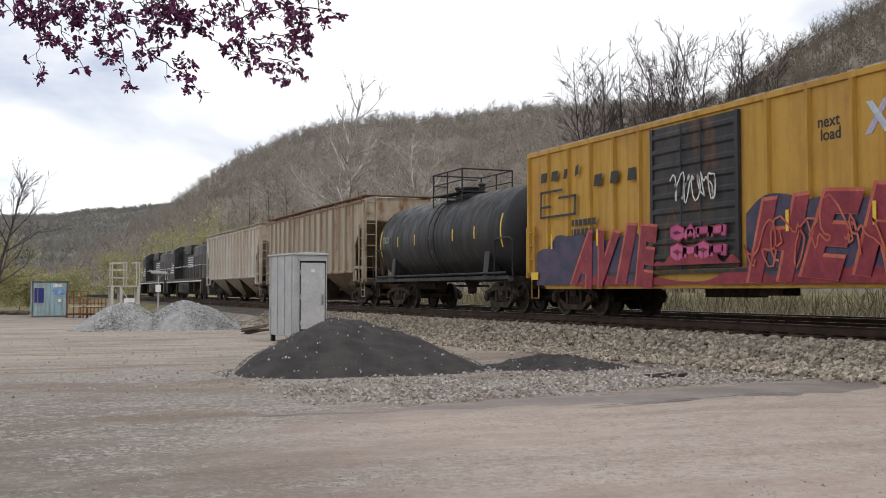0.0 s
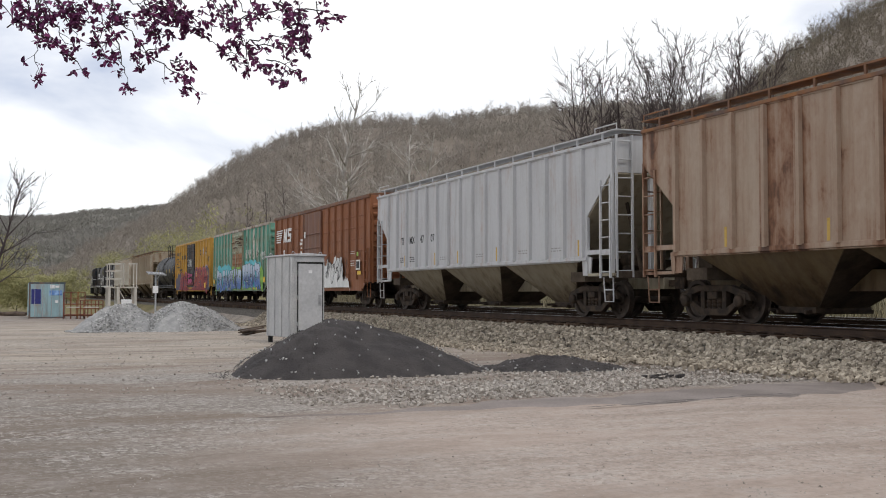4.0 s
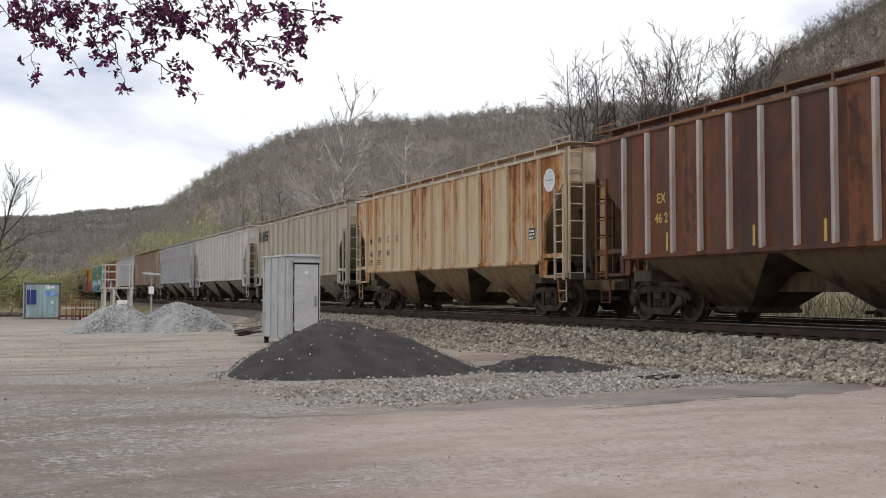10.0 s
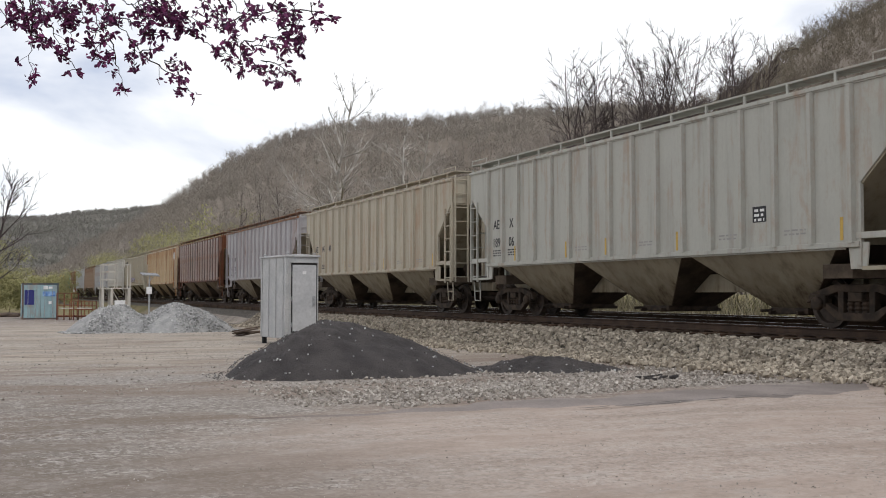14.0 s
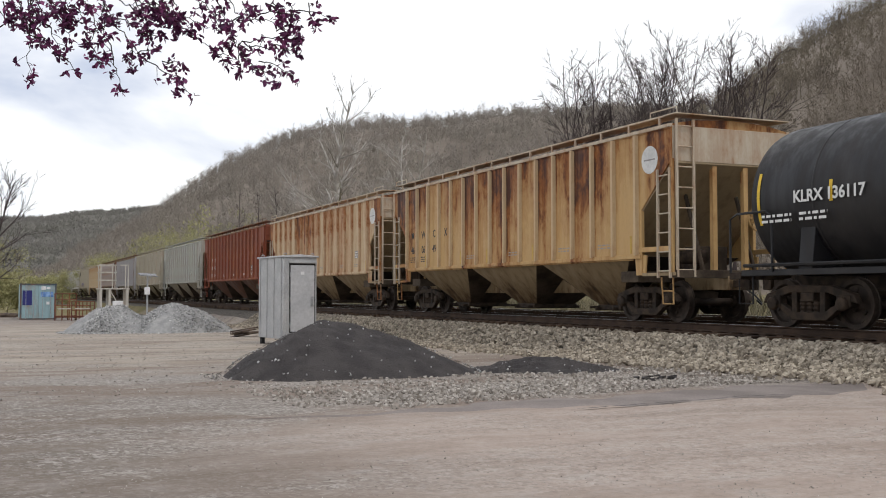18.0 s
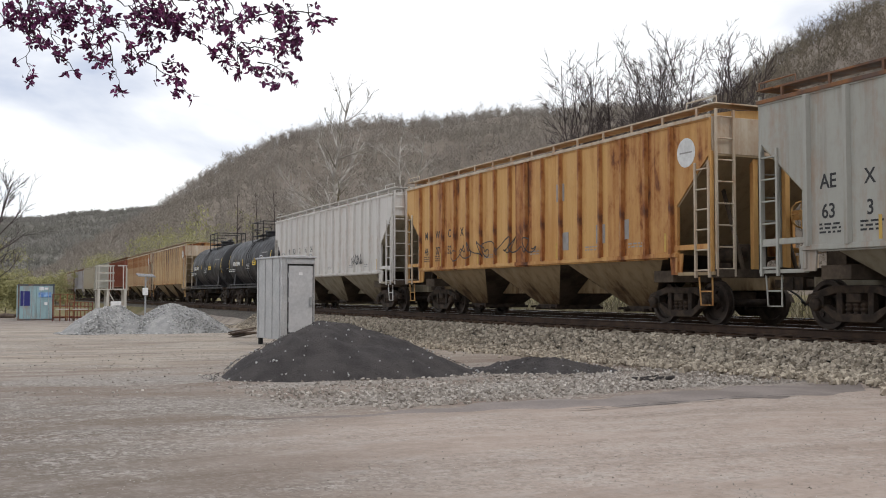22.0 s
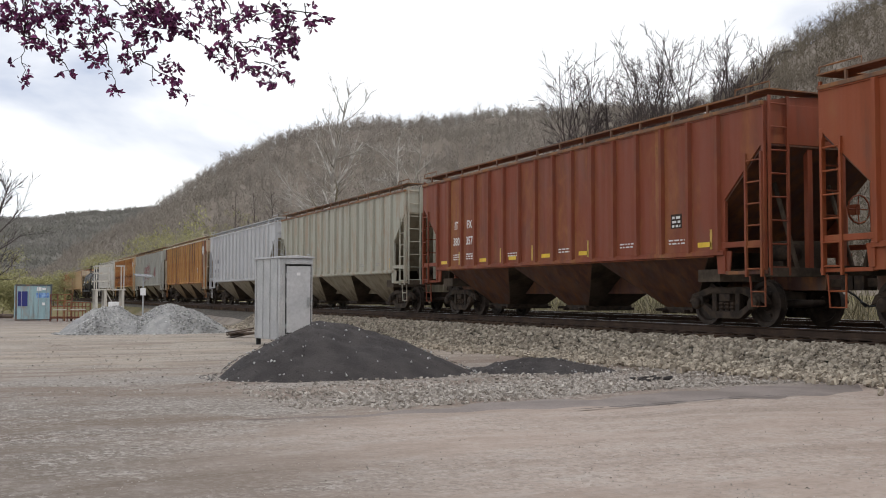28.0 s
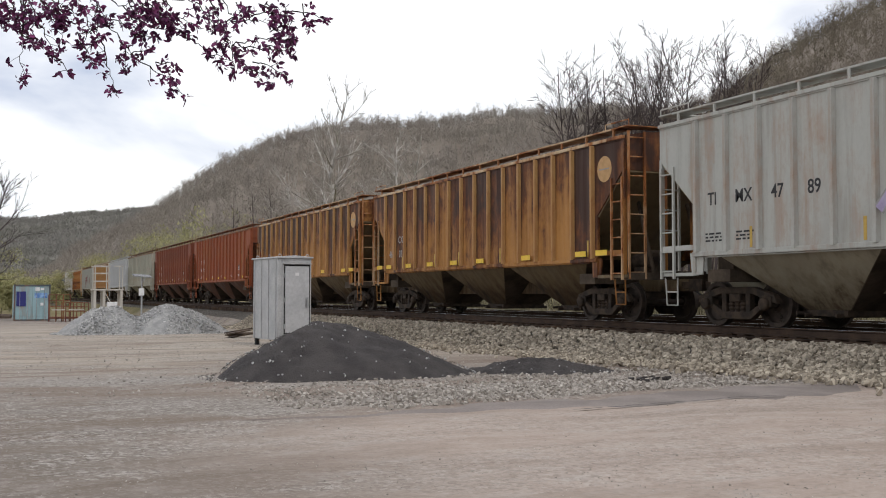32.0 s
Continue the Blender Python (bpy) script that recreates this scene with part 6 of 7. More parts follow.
def train():
    engine("black diesel road locomotive with white stripes", 114.6)
    engine("black diesel road locomotive with white stripes", 95.4)
    hopper("dirty white covered hopper car with plain sides", P_DIRTYWHITE, 75.0, L_GREY)
    hopper("dirty beige-grey covered hopper car with brown streaks", P_BROWNGREY, 56.7, L_BROWN, walk_paint=W_DARK)
    tank_car("black tank car with a top platform and yellow reflectors", 38.9, 12.0, 1.48, 2.44, [("TILX", 4.6, 2.55, 0.32, M_GREYMARK)])
    # yellow boxcar
    c = boxcar("yellow boxcar with a black door and red graffiti", P_YELLOW, 25.85, 15.5, 15, P_BLACKDOOR, 0.15, roof_paint=P_WORNROOF, eave_paint=P_YELLOW)
    x = -1.46 - 0.112
    for i, (w, d) in enumerate(((0.32, 0.0), (0.32, 0.0), (0.16, 0.0), (0.16, 0.06))):
        yy = 6.7 - 0.58 * i
        sheet(c, "emblem_stroke", [(yy + w / 2, 3.55), (yy - w / 2, 3.55 + d), (yy - w / 2 - 0.06, 3.80 + d), (yy + w / 2 - 0.06, 3.80)], x, M_BLACKMARK)
    for i in range(3):
        yy = 3.95 - 0.75 * i
        sheet(c, "emblem_stroke", [(yy + 0.16, 3.22), (yy - 0.16, 3.22), (yy - 0.22, 3.50), (yy + 0.10, 3.50)], x, M_BLACKMARK)
    for y0, y1, z0, z1 in ((6.9, 5.7, 3.25, 3.31), (6.9, 6.3, 2.85, 2.91), (6.9, 6.82, 2.6, 3.3), (6.9, 5.0, 2.58, 2.64), (5.1, 5.0, 2.62, 3.1), (5.9, 5.0, 3.05, 3.11)):
        sheet(c, "emblem_stroke", [(y0, z0), (y1, z0), (y1 - 0.04, z1), (y0 - 0.04, z1)], x, M_BLACKMARK)
    bars(c, x, 5.2, 2.45, 1.2, 2, M_BLACKMARK, 5, 0.16, 0.24)
    for row, y, z in (("next", -3.75, 3.66), ("load", -3.80, 3.42), ("any", -5.95, 3.76), ("load", -5.95, 3.52)):
        write(c, row, x + 0.085, y, z, 0.30, M_BLACKMARK, 0.004)
    for a, b, tone in ((1, 0.0, M_SPRAY_LILAC), (-1, -0.004, M_SPRAY_EDGE)):
        sheet(c, "cross_stroke", [(-4.9 + 0.30 * a, 3.30), (-4.9 + 0.14 * a, 3.30), (-4.9 - 0.26 * a, 3.86), (-4.9 - 0.12 * a, 3.86)], x + 0.085 + b, tone, "sprayed crossing stroke")
    cloud(c, 7.1, 1.65, 0.80, 1.95, x + 0.001, M_SPRAY_NAVY, 3)
    cloud(c, -1.6, -7.7, 0.80, 2.35, x + 0.001, M_SPRAY_NAVY, 5)
    cloud(c, 4.9, -6.8, 0.78, 0.95, x - 0.001, M_SPRAY_RED, 6)
    bold_letters(c, "AVIE", 5.1, 1.45, 1.42, 1.75, x - 0.012, M_SPRAY_RED, M_SPRAY_ORANGE, 4)
    bold_letters(c, "HERD", -1.6, -7.0, 1.55, 1.95, x - 0.012, M_SPRAY_RED, M_SPRAY_ORANGE, 11)
    for i in range(6):
        scrawl(c, -1.7 - 0.9 * i, 0.95 + 0.1 * (i % 3), 0.9, 1.2, x - 0.034 - 0.003 * (i % 2), M_SPRAY_ORANGE, 400 + i, 2, 0.022)
    cloud(c, 1.5, -1.5, 1.2, 1.45, x - 0.07, M_SPRAY_RED, 8)
    letters_wild(c, 0.8, -1.0, 1.35, 1.62, 4, x - 0.075, M_SPRAY_PINK, M_SPRAY_RED, 14, 0.1, 0.07)
    letters_wild(c, 0.8, -1.0, 1.75, 2.0, 4, x - 0.075, M_SPRAY_PINK, M_SPRAY_RED, 15, 0.1, 0.07)
    scrawl(c, 0.7, 2.5, 1.5, 0.75, x - 0.075, M_SPRAY_WHITE, 6, 8, 0.02)
    scrawl(c, -5.7, 3.0, 0.7, 0.6, x + 0.08, M_PEEL, 9, 3, 0.02)
    scrawl(c, -6.75, 2.75, 0.5, 0.55, x + 0.08, M_BLACKMARK, 19, 4, 0.016)
    cloud(c, -5.9, -6.9, 2.15, 2.62, x + 0.04, M_SPRAY_LILAC, 41)
    for y, z, w, h in ((7.15, 0.95, 0.2, 0.2), (-6.2, 0.95, 0.24, 0.34)):
        sheet(c, "reflector", [(y + w, z), (y - w, z), (y - w, z + h), (y + w, z + h)], x - 0.035, M_YELLOWMARK)
    for y in (6.2, 3.9, -2.8, -4.9, -7.1):
        sheet(c, "reflector", [(y + 0.04, 1.75), (y - 0.04, 1.75), (y - 0.04, 2.15), (y + 0.04, 2.15)], x - 0.035, M_YELLOWMARK)
    # teal boxcar
    c = boxcar("faded teal boxcar with a rusted door and blue graffiti", P_TEAL, 9.05, 15.6, 17, P_TEALDOOR, roof_paint=P_WORNROOF, rib_paint=R_TEAL, low_door=P_RUSTDOOR)
    x = -1.46 - 0.082
    xr = x - 0.035
    cloud(c, 6.1, 1.6, 0.80, 2.35, xr + 0.004, M_SPRAY_AQUA, 13)
    cloud(c, -1.6, -6.3, 0.80, 2.45, xr + 0.004, M_SPRAY_AQUA, 15)
    cloud(c, -5.7, -6.9, 0.80, 2.1, xr + 0.001, M_SPRAY_GREEN, 19)
    cloud(c, 7.0, -6.9, 0.78, 0.98, xr - 0.002, M_SPRAY_GREEN, 17)
    cloud(c, 1.5, -1.5, 1.1, 2.15, x - 0.07, M_SPRAY_GREEN, 12)
    rnd = random.Random(15)
    for text, left, right, z, size in (("DREAM", 6.2, 1.75, 1.27, 1.50), ("KING", 1.5, -1.45, 1.38, 1.40), ("FERVOR", -1.65, -6.35, 1.48, 1.66)):
        step = (left - right) / len(text)
        for i, letter in enumerate(text):
            xx = x - (0.085 if text == "KING" else 0.045) - 0.013 * (i % 2)
            y, zz, turn = left - step * (i + 0.5), z + rnd.uniform(-0.07, 0.07), rnd.uniform(-9, 9)
            wide = step / size * rnd.uniform(1.30, 1.5) / (1.25 if letter == "M" else 0.62 if letter == "I" else 1.0)
            wide = min(wide, 1.05)
            write(c, letter, xx, y, zz, size, M_SPRAY_BLACK, 0.098 * size, wide, "graffiti_outline", turn)
            write(c, letter, xx - 0.004, y, zz, size, M_SPRAY_EDGE, 0.080 * size, wide, "graffiti_edge", turn)
            write(c, letter, xx - 0.008, y + 0.02, zz - 0.03, size, M_SPRAY_FADE, 0.070 * size, wide, "graffiti", turn)
    for i in range(9):
        scrawl(c, 5.9 - 1.35 * i, 0.95 + 0.05 * (i % 3), 1.15, 0.9, x - (0.115 if i in (3, 4) else 0.075), M_SPRAY_BLACK, 300 + i, 3, 0.016)
    write(c, "BERLIN", x, -3.2, 2.95, 0.40, M_FADEDMARK, 0.01, 1.2)
    for row, z in (("BKTY", 2.15), ("153  43", 1.72)):
        write(c, row, x, 6.75, z, 0.34, M_FADEDMARK, 0.006)
    for y, w in ((7.33, 0.18), (-7.2, 0.2), (4.6, 0.2), (2.4, 0.2), (-1.0, 0.2), (-4.4, 0.25), (-5.6, 0.25)):
        zz = 1.2 if abs(y) > 7 else 0.80
        sheet(c, "reflector", [(y + w, zz), (y - w, zz), (y - w, zz + (0.28 if zz > 1 else 0.12)), (y + w, zz + (0.28 if zz > 1 else 0.12))], xr - 0.008, M_YELLOWMARK)
    rnd = random.Random(8)
    for outline in (((-3.95, 4.22), (-4.22, 4.26), (-4.22, 2.55), (-3.45, 2.62), (-3.62, 3.2)), ((-4.30, 4.26), (-4.48, 4.2), (-4.78, 3.75), (-5.12, 3.28), (-5.12, 2.62), (-4.30, 2.55)),
                    ((-5.22, 3.15), (-5.55, 2.9), (-6.02, 2.72), (-5.7, 2.6), (-5.22, 2.62)), ((-2.0, 2.95), (-2.3, 3.05), (-3.35, 2.98), (-3.35, 2.62), (-2.6, 2.7), (-2.1, 2.6))):
        sheet(c, "peeled_patch", outline, x + 0.058 + rnd.uniform(0, 0.003), M_PEEL, "pale patch where paint has peeled")
    for i in range(60):
        y, z = rnd.choice((-3.45, -3.7, -4.3, -4.6, -5.2, -5.4, -5.8, -2.9, -2.3, 5.4, 3.6)) + rnd.gauss(0, 0.07), 2.6 + 1.4 * rnd.random() ** 1.5
        w, h = rnd.uniform(0.012, 0.05), rnd.uniform(0.05, 0.34)
        sheet(c, "rust_scab", [(y + w, z), (y + w * 0.8, z - h * 0.6), (y + w * 0.3, z - h), (y - w, z - h * 0.4), (y - w * 0.6, z + h * 0.3)], x + 0.052 - 0.0005 * i, M_RUSTSCAB, "dark rust scab")
    for i in range(7):
        y, z = rnd.uniform(-1.3, 1.3), rnd.uniform(3.0, 3.9)
        w, h = rnd.uniform(0.3, 0.9), rnd.uniform(0.03, 0.09)
        sheet(c, "rust_scab", [(y + w, z), (y - w, z - 0.02), (y - w * 0.8, z + h), (y + w * 0.7, z + h * 0.7)], x - 0.062 - 0.001 * i, M_RUSTSCAB, "dark rust scab")
    scrawl(c, -6.6, 2.3, 0.6, 0.6, xr, M_SPRAY_WHITE, 44, 4, 0.03)
    # brown boxcar
    c = boxcar("brown boxcar with a panelled door and white graffiti", P_NSBROWN, -7.85, 15.6, 14, P_NSDOOR, 0.3, 3.0, P_DARKEDGE, True, 4.5, [7.23, 6.11, 4.96, 3.86, 2.73, 1.88, -1.3, -2.25, -3.25, -4.25, -5.25, -6.25, -7.25])
    for i in range(6):
        z = 3.76 - 0.115 * i
        sheet(c, "emblem_bar", [(6.95, z), (5.72 + 0.07 * i, z), (5.66 + 0.07 * i, z + 0.062), (6.95, z + 0.062)], xr, M_WHITEMARK)
    for a, b, z0, z1 in ((4.62, 3.95, 3.70, 3.85), (4.66, 3.99, 3.43, 3.58), (4.72, 4.05, 3.16, 3.31), (4.64, 4.46, 3.58, 3.70), (4.20, 4.02, 3.31, 3.43)):
        sheet(c, "emblem_block", [(a, z0), (b, z0), (b - 0.04, z1), (a - 0.04, z1)], xr, M_WHITEMARK)
    for y in (5.52,):
        sheet(c, "emblem_block", [(y, 3.16), (y - 0.20, 3.16), (y - 0.36, 3.85), (y - 0.16, 3.85)], xr, M_WHITEMARK)
        sheet(c, "emblem_block", [(y - 0.44, 3.16), (y - 0.64, 3.16), (y - 0.80, 3.85), (y - 0.60, 3.85)], xr, M_WHITEMARK)
        sheet(c, "emblem_block", [(y - 0.16, 3.66), (y - 0.36, 3.85), (y - 0.64, 3.16), (y - 0.44, 3.16)], xr - 0.004, M_WHITEMARK)
    write(c, "NS", x, 5.52, 2.66, 0.32, M_WHITEMARK, 0.008)
    write(c, "409", x, 5.52, 2.18, 0.38, M_WHITEMARK, 0.010, 1.0)
    write(c, "064", x, 4.42, 2.16, 0.38, M_WHITEMARK, 0.010, 1.0)
    for i in range(7):
        scrawl(c, 7.6 - 0.52 * i, 1.15 + 0.12 * (i % 2) - 0.05 * i, 0.75, 1.0 - 0.07 * i, xr - 0.004 - 0.004 * i, M_SPRAY_WHITE if i % 3 else M_SPRAY_BLACK, 200 + i, 3, 0.030)
    cloud(c, 5.6, 4.9, 1.0, 1.5, xr + 0.02, M_SPRAY_LILAC, 22)
    cloud(c, -1.65, -3.25, 0.84, 1.95, xr - 0.002, M_SPRAY_WHITE, 29, drop_ends=0.6)
    cloud(c, -3.05, -4.6, 0.84, 2.12, xr - 0.005, M_SPRAY_WHITE, 31, drop_ends=0.5)
    cloud(c, -4.5, -5.5, 0.84, 1.2, xr - 0.002, M_SPRAY_WHITE, 33, drop_ends=0.5)
    for i in range(4):
        scrawl(c, -1.85 - 0.8 * i, 1.0, 0.75, 1.25, xr - 0.008 - 0.003 * i, M_SPRAY_BLACK, 230 + i, 2, 0.022)
    scrawl(c, 3.55, 2.1, 0.55, 0.5, x, M_SPRAY_LILAC, 31, 4, 0.015)
    scrawl(c, 2.55, 2.3, 0.5, 0.2, x, M_SPRAY_LILAC, 33, 4, 0.02)
    scrawl(c, 1.5, 2.1, 0.9, 0.35, x - 0.045, M_GREYMARK, 34, 5, 0.015)
    scrawl(c, 0.3, 2.05, 0.8, 0.4, x - 0.045, M_SPRAY_WHITE, 35, 5, 0.02)
    for y, z, w, h in ((2.30, 3.10, 0.2, 0.10), (2.42, 2.92, 0.22, 0.12), (2.34, 2.74, 0.14, 0.10), (2.38, 2.40, 0.12, 0.22), (1.4, 3.2, 0.10, 0.30), (2.42, 1.28, 0.15, 0.14), (4.3, 1.72, 0.08, 0.08)):
        sheet(c, "paper_notice", [(y + w, z), (y - w, z), (y - w, z + h), (y + w, z + h)], x - 0.045 if y < 1.8 else x + 0.05, M_WHITEMARK, "torn white paper notice")
    for y, z in ((6.9, 1.35), (3.5, 1.22), (0.1, 0.86), (-6.8, 1.35)):
        sheet(c, "reflector", [(y + 0.22, z), (y - 0.22, z), (y - 0.22, z + 0.14), (y + 0.22, z + 0.14)], xr - 0.02, M_YELLOWMARK)
    sheet(c, "white_plate", [(-6.35, 1.55), (-6.85, 1.55), (-6.85, 1.95), (-6.35, 1.95)], xr - 0.004, M_WHITEMARK, "white framed plate")
    sheet(c, "dark_plate", [(-6.41, 1.61), (-6.79, 1.61), (-6.79, 1.89), (-6.41, 1.89)], xr - 0.008, M_BLACKMARK, "dark stencilled plate")
    sheet(c, "green_tag", [(-6.45, 2.1), (-6.65, 2.1), (-6.65, 2.28), (-6.45, 2.28)], xr - 0.004, M_SPRAY_GREEN, "small green tag")
    for y, z, w, rows in ((-5.35, 2.35, 0.55, 2), (-5.35, 1.95, 0.5, 3), (5.9, 1.6, 0.5, 2)):
        bars(c, x + 0.05, y, z, w, rows, M_WHITEMARK, 77, 0.035, 0.09)
    part("side_box", Geo().box(x - 0.06, x + 0.05, 2.95, 3.6, 1.5, 2.05).mesh("side_box", 0.015), P_NSBROWN, c)
    # hoppers and tanks behind
    c = hopper("light grey covered hopper car with black reporting marks", P_WHITE, -24.7, L_GREY)
    marks(c, [("TI", "MX", "47", "07")], M_BLACKMARK, 2.45, 1)
    c = hopper("orange-brown rust-streaked covered hopper car", P_ORANGEBROWN, -42.7, L_BROWN, walk_paint=W_DARK)
    c = hopper("light grey covered hopper car with a small blue tag", P_GREY, -60.85, L_GREY)
    marks(c, [("AO", "KX"), ("57", "37")], M_BLACKMARK, 2.62, 0)
    scrawl(c, 0.5, 1.55, 1.6, 0.55, XP - 0.085, M_SPRAY_BLUE, 12, 5, 0.03)
    plate(c, 13)
    c = hopper("cream-grey covered hopper car with black reporting marks", P_CREAM, -79.05, L_GREY)
    marks(c, [("MC", "EX", ""), ("35", "03", "01")], M_BLACKMARK, 2.62, 0)
    c = hopper("dusty cream covered hopper car with black tag", P_CREAM2, -97.6, L_GREY, rib_count=15)
    for i in range(6):
        z = 3.86 - 0.09 * i
        sheet(c, "emblem_bar", [(7.0, z), (6.35 + 0.05 * i, z), (6.3 + 0.05 * i, z + 0.05), (7.0, z + 0.05)], XP - 0.085, M_BLACKMARK)
    for a, b, z0, z1 in ((5.45, 4.95, 3.80, 3.92), (5.47, 4.97, 3.59, 3.71), (5.52, 5.02, 3.38, 3.5), (5.47, 5.33, 3.59, 3.92), (5.12, 4.98, 3.38, 3.71)):
        sheet(c, "emblem_block", [(a, z0), (b, z0), (b - 0.03, z1), (a - 0.03, z1)], XP - 0.08, M_BLACKMARK)
    for y in (6.15,):
        sheet(c, "emblem_block", [(y, 3.38), (y - 0.18, 3.38), (y - 0.32, 3.92), (y - 0.14, 3.92)], XP - 0.085, M_BLACKMARK)
        sheet(c, "emblem_block", [(y - 0.34, 3.38), (y - 0.52, 3.38), (y - 0.66, 3.92), (y - 0.48, 3.92)], XP - 0.085, M_BLACKMARK)
    marks(c, [("NS", ""), ("25", "50 54")], M_GREYMARK, 2.75, 0, 0.32)
    letters_wild(c, 3.1, -1.0, 1.72, 2.25, 5, XP - 0.085, M_SPRAY_LILAC, M_SPRAY_BLACK, 33, 0.2, 0.055)
    plate(c, 11)
    c = hopper("rust-stained beige covered hopper car", P_BEIGE, -115.6, L_BEIGE, walk_paint=W_PALE, circle=M_SPRAY_WHITE)
    marks(c, [("M", "W", "C", "X"), ("46", "07", "64", "")], M_BLACKMARK, 2.6, 0, 0.34)
    plate(c, 14, 2.05)
    c = hopper("dark rusted covered hopper car with pale ribs", P_DARKRUST, -133.8, L_BROWN, ribs=car_paint("paint_pale_rib", (0.50, 0.46, 0.44), 0.25, 19.1), walk_paint=W_DARK)
    marks(c, [("", "EX"), ("", "46 2")], M_REFLECT, 2.7, 0, 0.3, False)
    c = hopper("faded lilac-grey covered hopper car with rust streaks", P_LAVENDER, -151.95, L_GREY, walk_paint=W_DARK)
    marks(c, [("TI", "MX"), ("47", "28")], M_BLACKMARK, 2.6, 0)
    plate(c, 11)
    plate(c, 12)
    c = hopper("dusty cream covered hopper car with black reporting marks", P_CREAM2, -170.1, L_GREY)
    marks(c, [("AEX", "147", "48")], M_BLACKMARK, 2.55, 0)
    c = hopper("plain grey covered hopper car", P_LTGREY, -188.25, L_GREY)
    marks(c, [("AE", "X"), ("189", "06")], M_BLACKMARK, 2.60, 0, 0.36)
    plate(c, 12)
    c = hopper("red oxide covered hopper car with white reporting marks", P_RED, -206.5, L_RED, walk_paint=W_DARK)
    marks(c, [("IT", "FX"), ("366", "428")], M_WHITEMARK, 2.75, 1, 0.34)
    plate(c, 13, 1.9, M_RAIL)
    c = hopper("rust-streaked cream covered hopper car", P_RUSTCREAM, -224.6, L_BEIGE, walk_paint=W_PALE, circle=M_SPRAY_WHITE)
    marks(c, [("M", "W", "C", "X")], M_GREYMARK, 2.4, 0, 0.3)
    plate(c, 13, 2.0, M_GREYMARK)
    c = hopper("orange rust-streaked cream covered hopper car", P_RUSTORANGE, -242.9, L_BEIGE, walk_paint=W_PALE, ribs=R_CREAM, circle=M_SPRAY_WHITE)
    marks(c, [("M", "W", "C", "X"), ("46", "06", "49", "")], M_BLACKMARK, 2.6, 0, 0.34)
    tank_car("black tank car with white lettering and top platform", -261.5, 11.5, 1.48, 2.44, [("KLRX 136117", 3.2, 2.40, 0.30, M_WHITEMARK)])
    tank_car("black tank car with white lettering and top platform", -274.1, 11.5, 1.48, 2.44, [("FHRX 135996", 2.95, 2.40, 0.32, M_WHITEMARK)])
    for tank, _ in CARS[-2:]:
        r = -1.52
        bars(tank, r, 4.9, 2.12, 0.8, 2, M_WHITEMARK, 51, 0.05, 0.10)
        bars(tank, r, 3.9, 2.12, 0.7, 2, M_WHITEMARK, 52, 0.05, 0.10)
        bars(tank, r, 0.4, 2.35, 0.9, 4, M_WHITEMARK, 53, 0.04, 0.08)
        bars(tank, r + 0.1, -3.0, 2.9, 1.2, 7, M_GREYMARK, 54, 0.06, 0.08)
        sheet(tank, "placard", [(-1.1, 2.25), (-1.9, 2.25), (-1.9, 2.48), (-1.1, 2.48)], r + 0.01, M_YELLOWMARK)
        bars(tank, r + 0.005, -1.2, 2.45, 0.6, 2, M_BLACKMARK, 56, 0.05, 0.1)
    c = hopper("off-white covered hopper car with black reporting marks", P_OFFWHITE, -286.4, L_GREY)
    marks(c, [("IF", "RX", "2", "16", "24")], M_BLACKMARK, 2.65, 1)
    scrawl(c, 2.4, 1.75, 0.8, 0.7, XP - 0.085, M_BLACKMARK, 61, 5, 0.014)
    scrawl(c, -4.0, 1.7, 1.4, 0.5, XP - 0.085, M_BLACKMARK, 62, 7, 0.014)
    c = hopper("amber covered hopper car with faint black graffiti", P_ORANGE, -304.65, L_BEIGE, walk_paint=W_PALE, circle=M_SPRAY_WHITE)
    marks(c, [("M", "W", "C", "X"), ("46", "07", "52", "")], M_BLACKMARK, 2.55, 0, 0.36)
    scrawl(c, 4.2, 1.65, 5.2, 0.6, XP - 0.085, M_BLACKMARK, 63, 9, 0.02)
    for y, z in ((-2.1, 3.0), (-2.3, 1.75), (-4.0, 1.85), (-5.0, 1.9)):
        sheet(c, "repaint_patch", [(y, z), (y - 0.4, z), (y - 0.4, z + 0.45), (y, z + 0.45)], XP, M_GREYMARK)
    c = hopper("soft grey covered hopper car with red graffiti", P_GREY2, -322.8, L_GREY, walk_paint=W_DARK)
    marks(c, [("AE", "X"), ("63", "3")], M_BLACKMARK, 2.6, 0)
    scrawl(c, 1.9, 1.6, 3.4, 1.9, XP - 0.085, M_SPRAY_RED, 67, 4, 0.032)
    scrawl(c, 1.6, 2.3, 3.4, 1.0, XP - 0.085, M_SPRAY_RED, 66, 4, 0.03)
    scrawl(c, -4.2, 2.1, 0.8, 1.0, XP - 0.085, M_SPRAY_RED, 65, 5, 0.03)
    plate(c, 14)
    c = hopper("dark amber rusted covered hopper car", P_DKORANGE, -341.3, L_BEIGE, walk_paint=W_PALE, ribs=R_AMBER, circle=M_SPRAY_WHITE)
    marks(c, [("M", "W", "C", "X"), ("46", "07", "06", "")], M_BLACKMARK, 2.6, 0, 0.34)
    plate(c, 13, 2.1, M_SPRAY_WHITE, M_BLACKMARK)
    c = hopper("light grey covered hopper car with black reporting marks", P_WHITE, -359.6, L_GREY)
    marks(c, [("TI", "MX"), ("48", "70")], M_BLACKMARK, 2.66, 0, 0.40)
    c = hopper("pale olive-cream covered hopper car", P_CREAM3, -377.5, L_GREY, walk_paint=W_DARK)
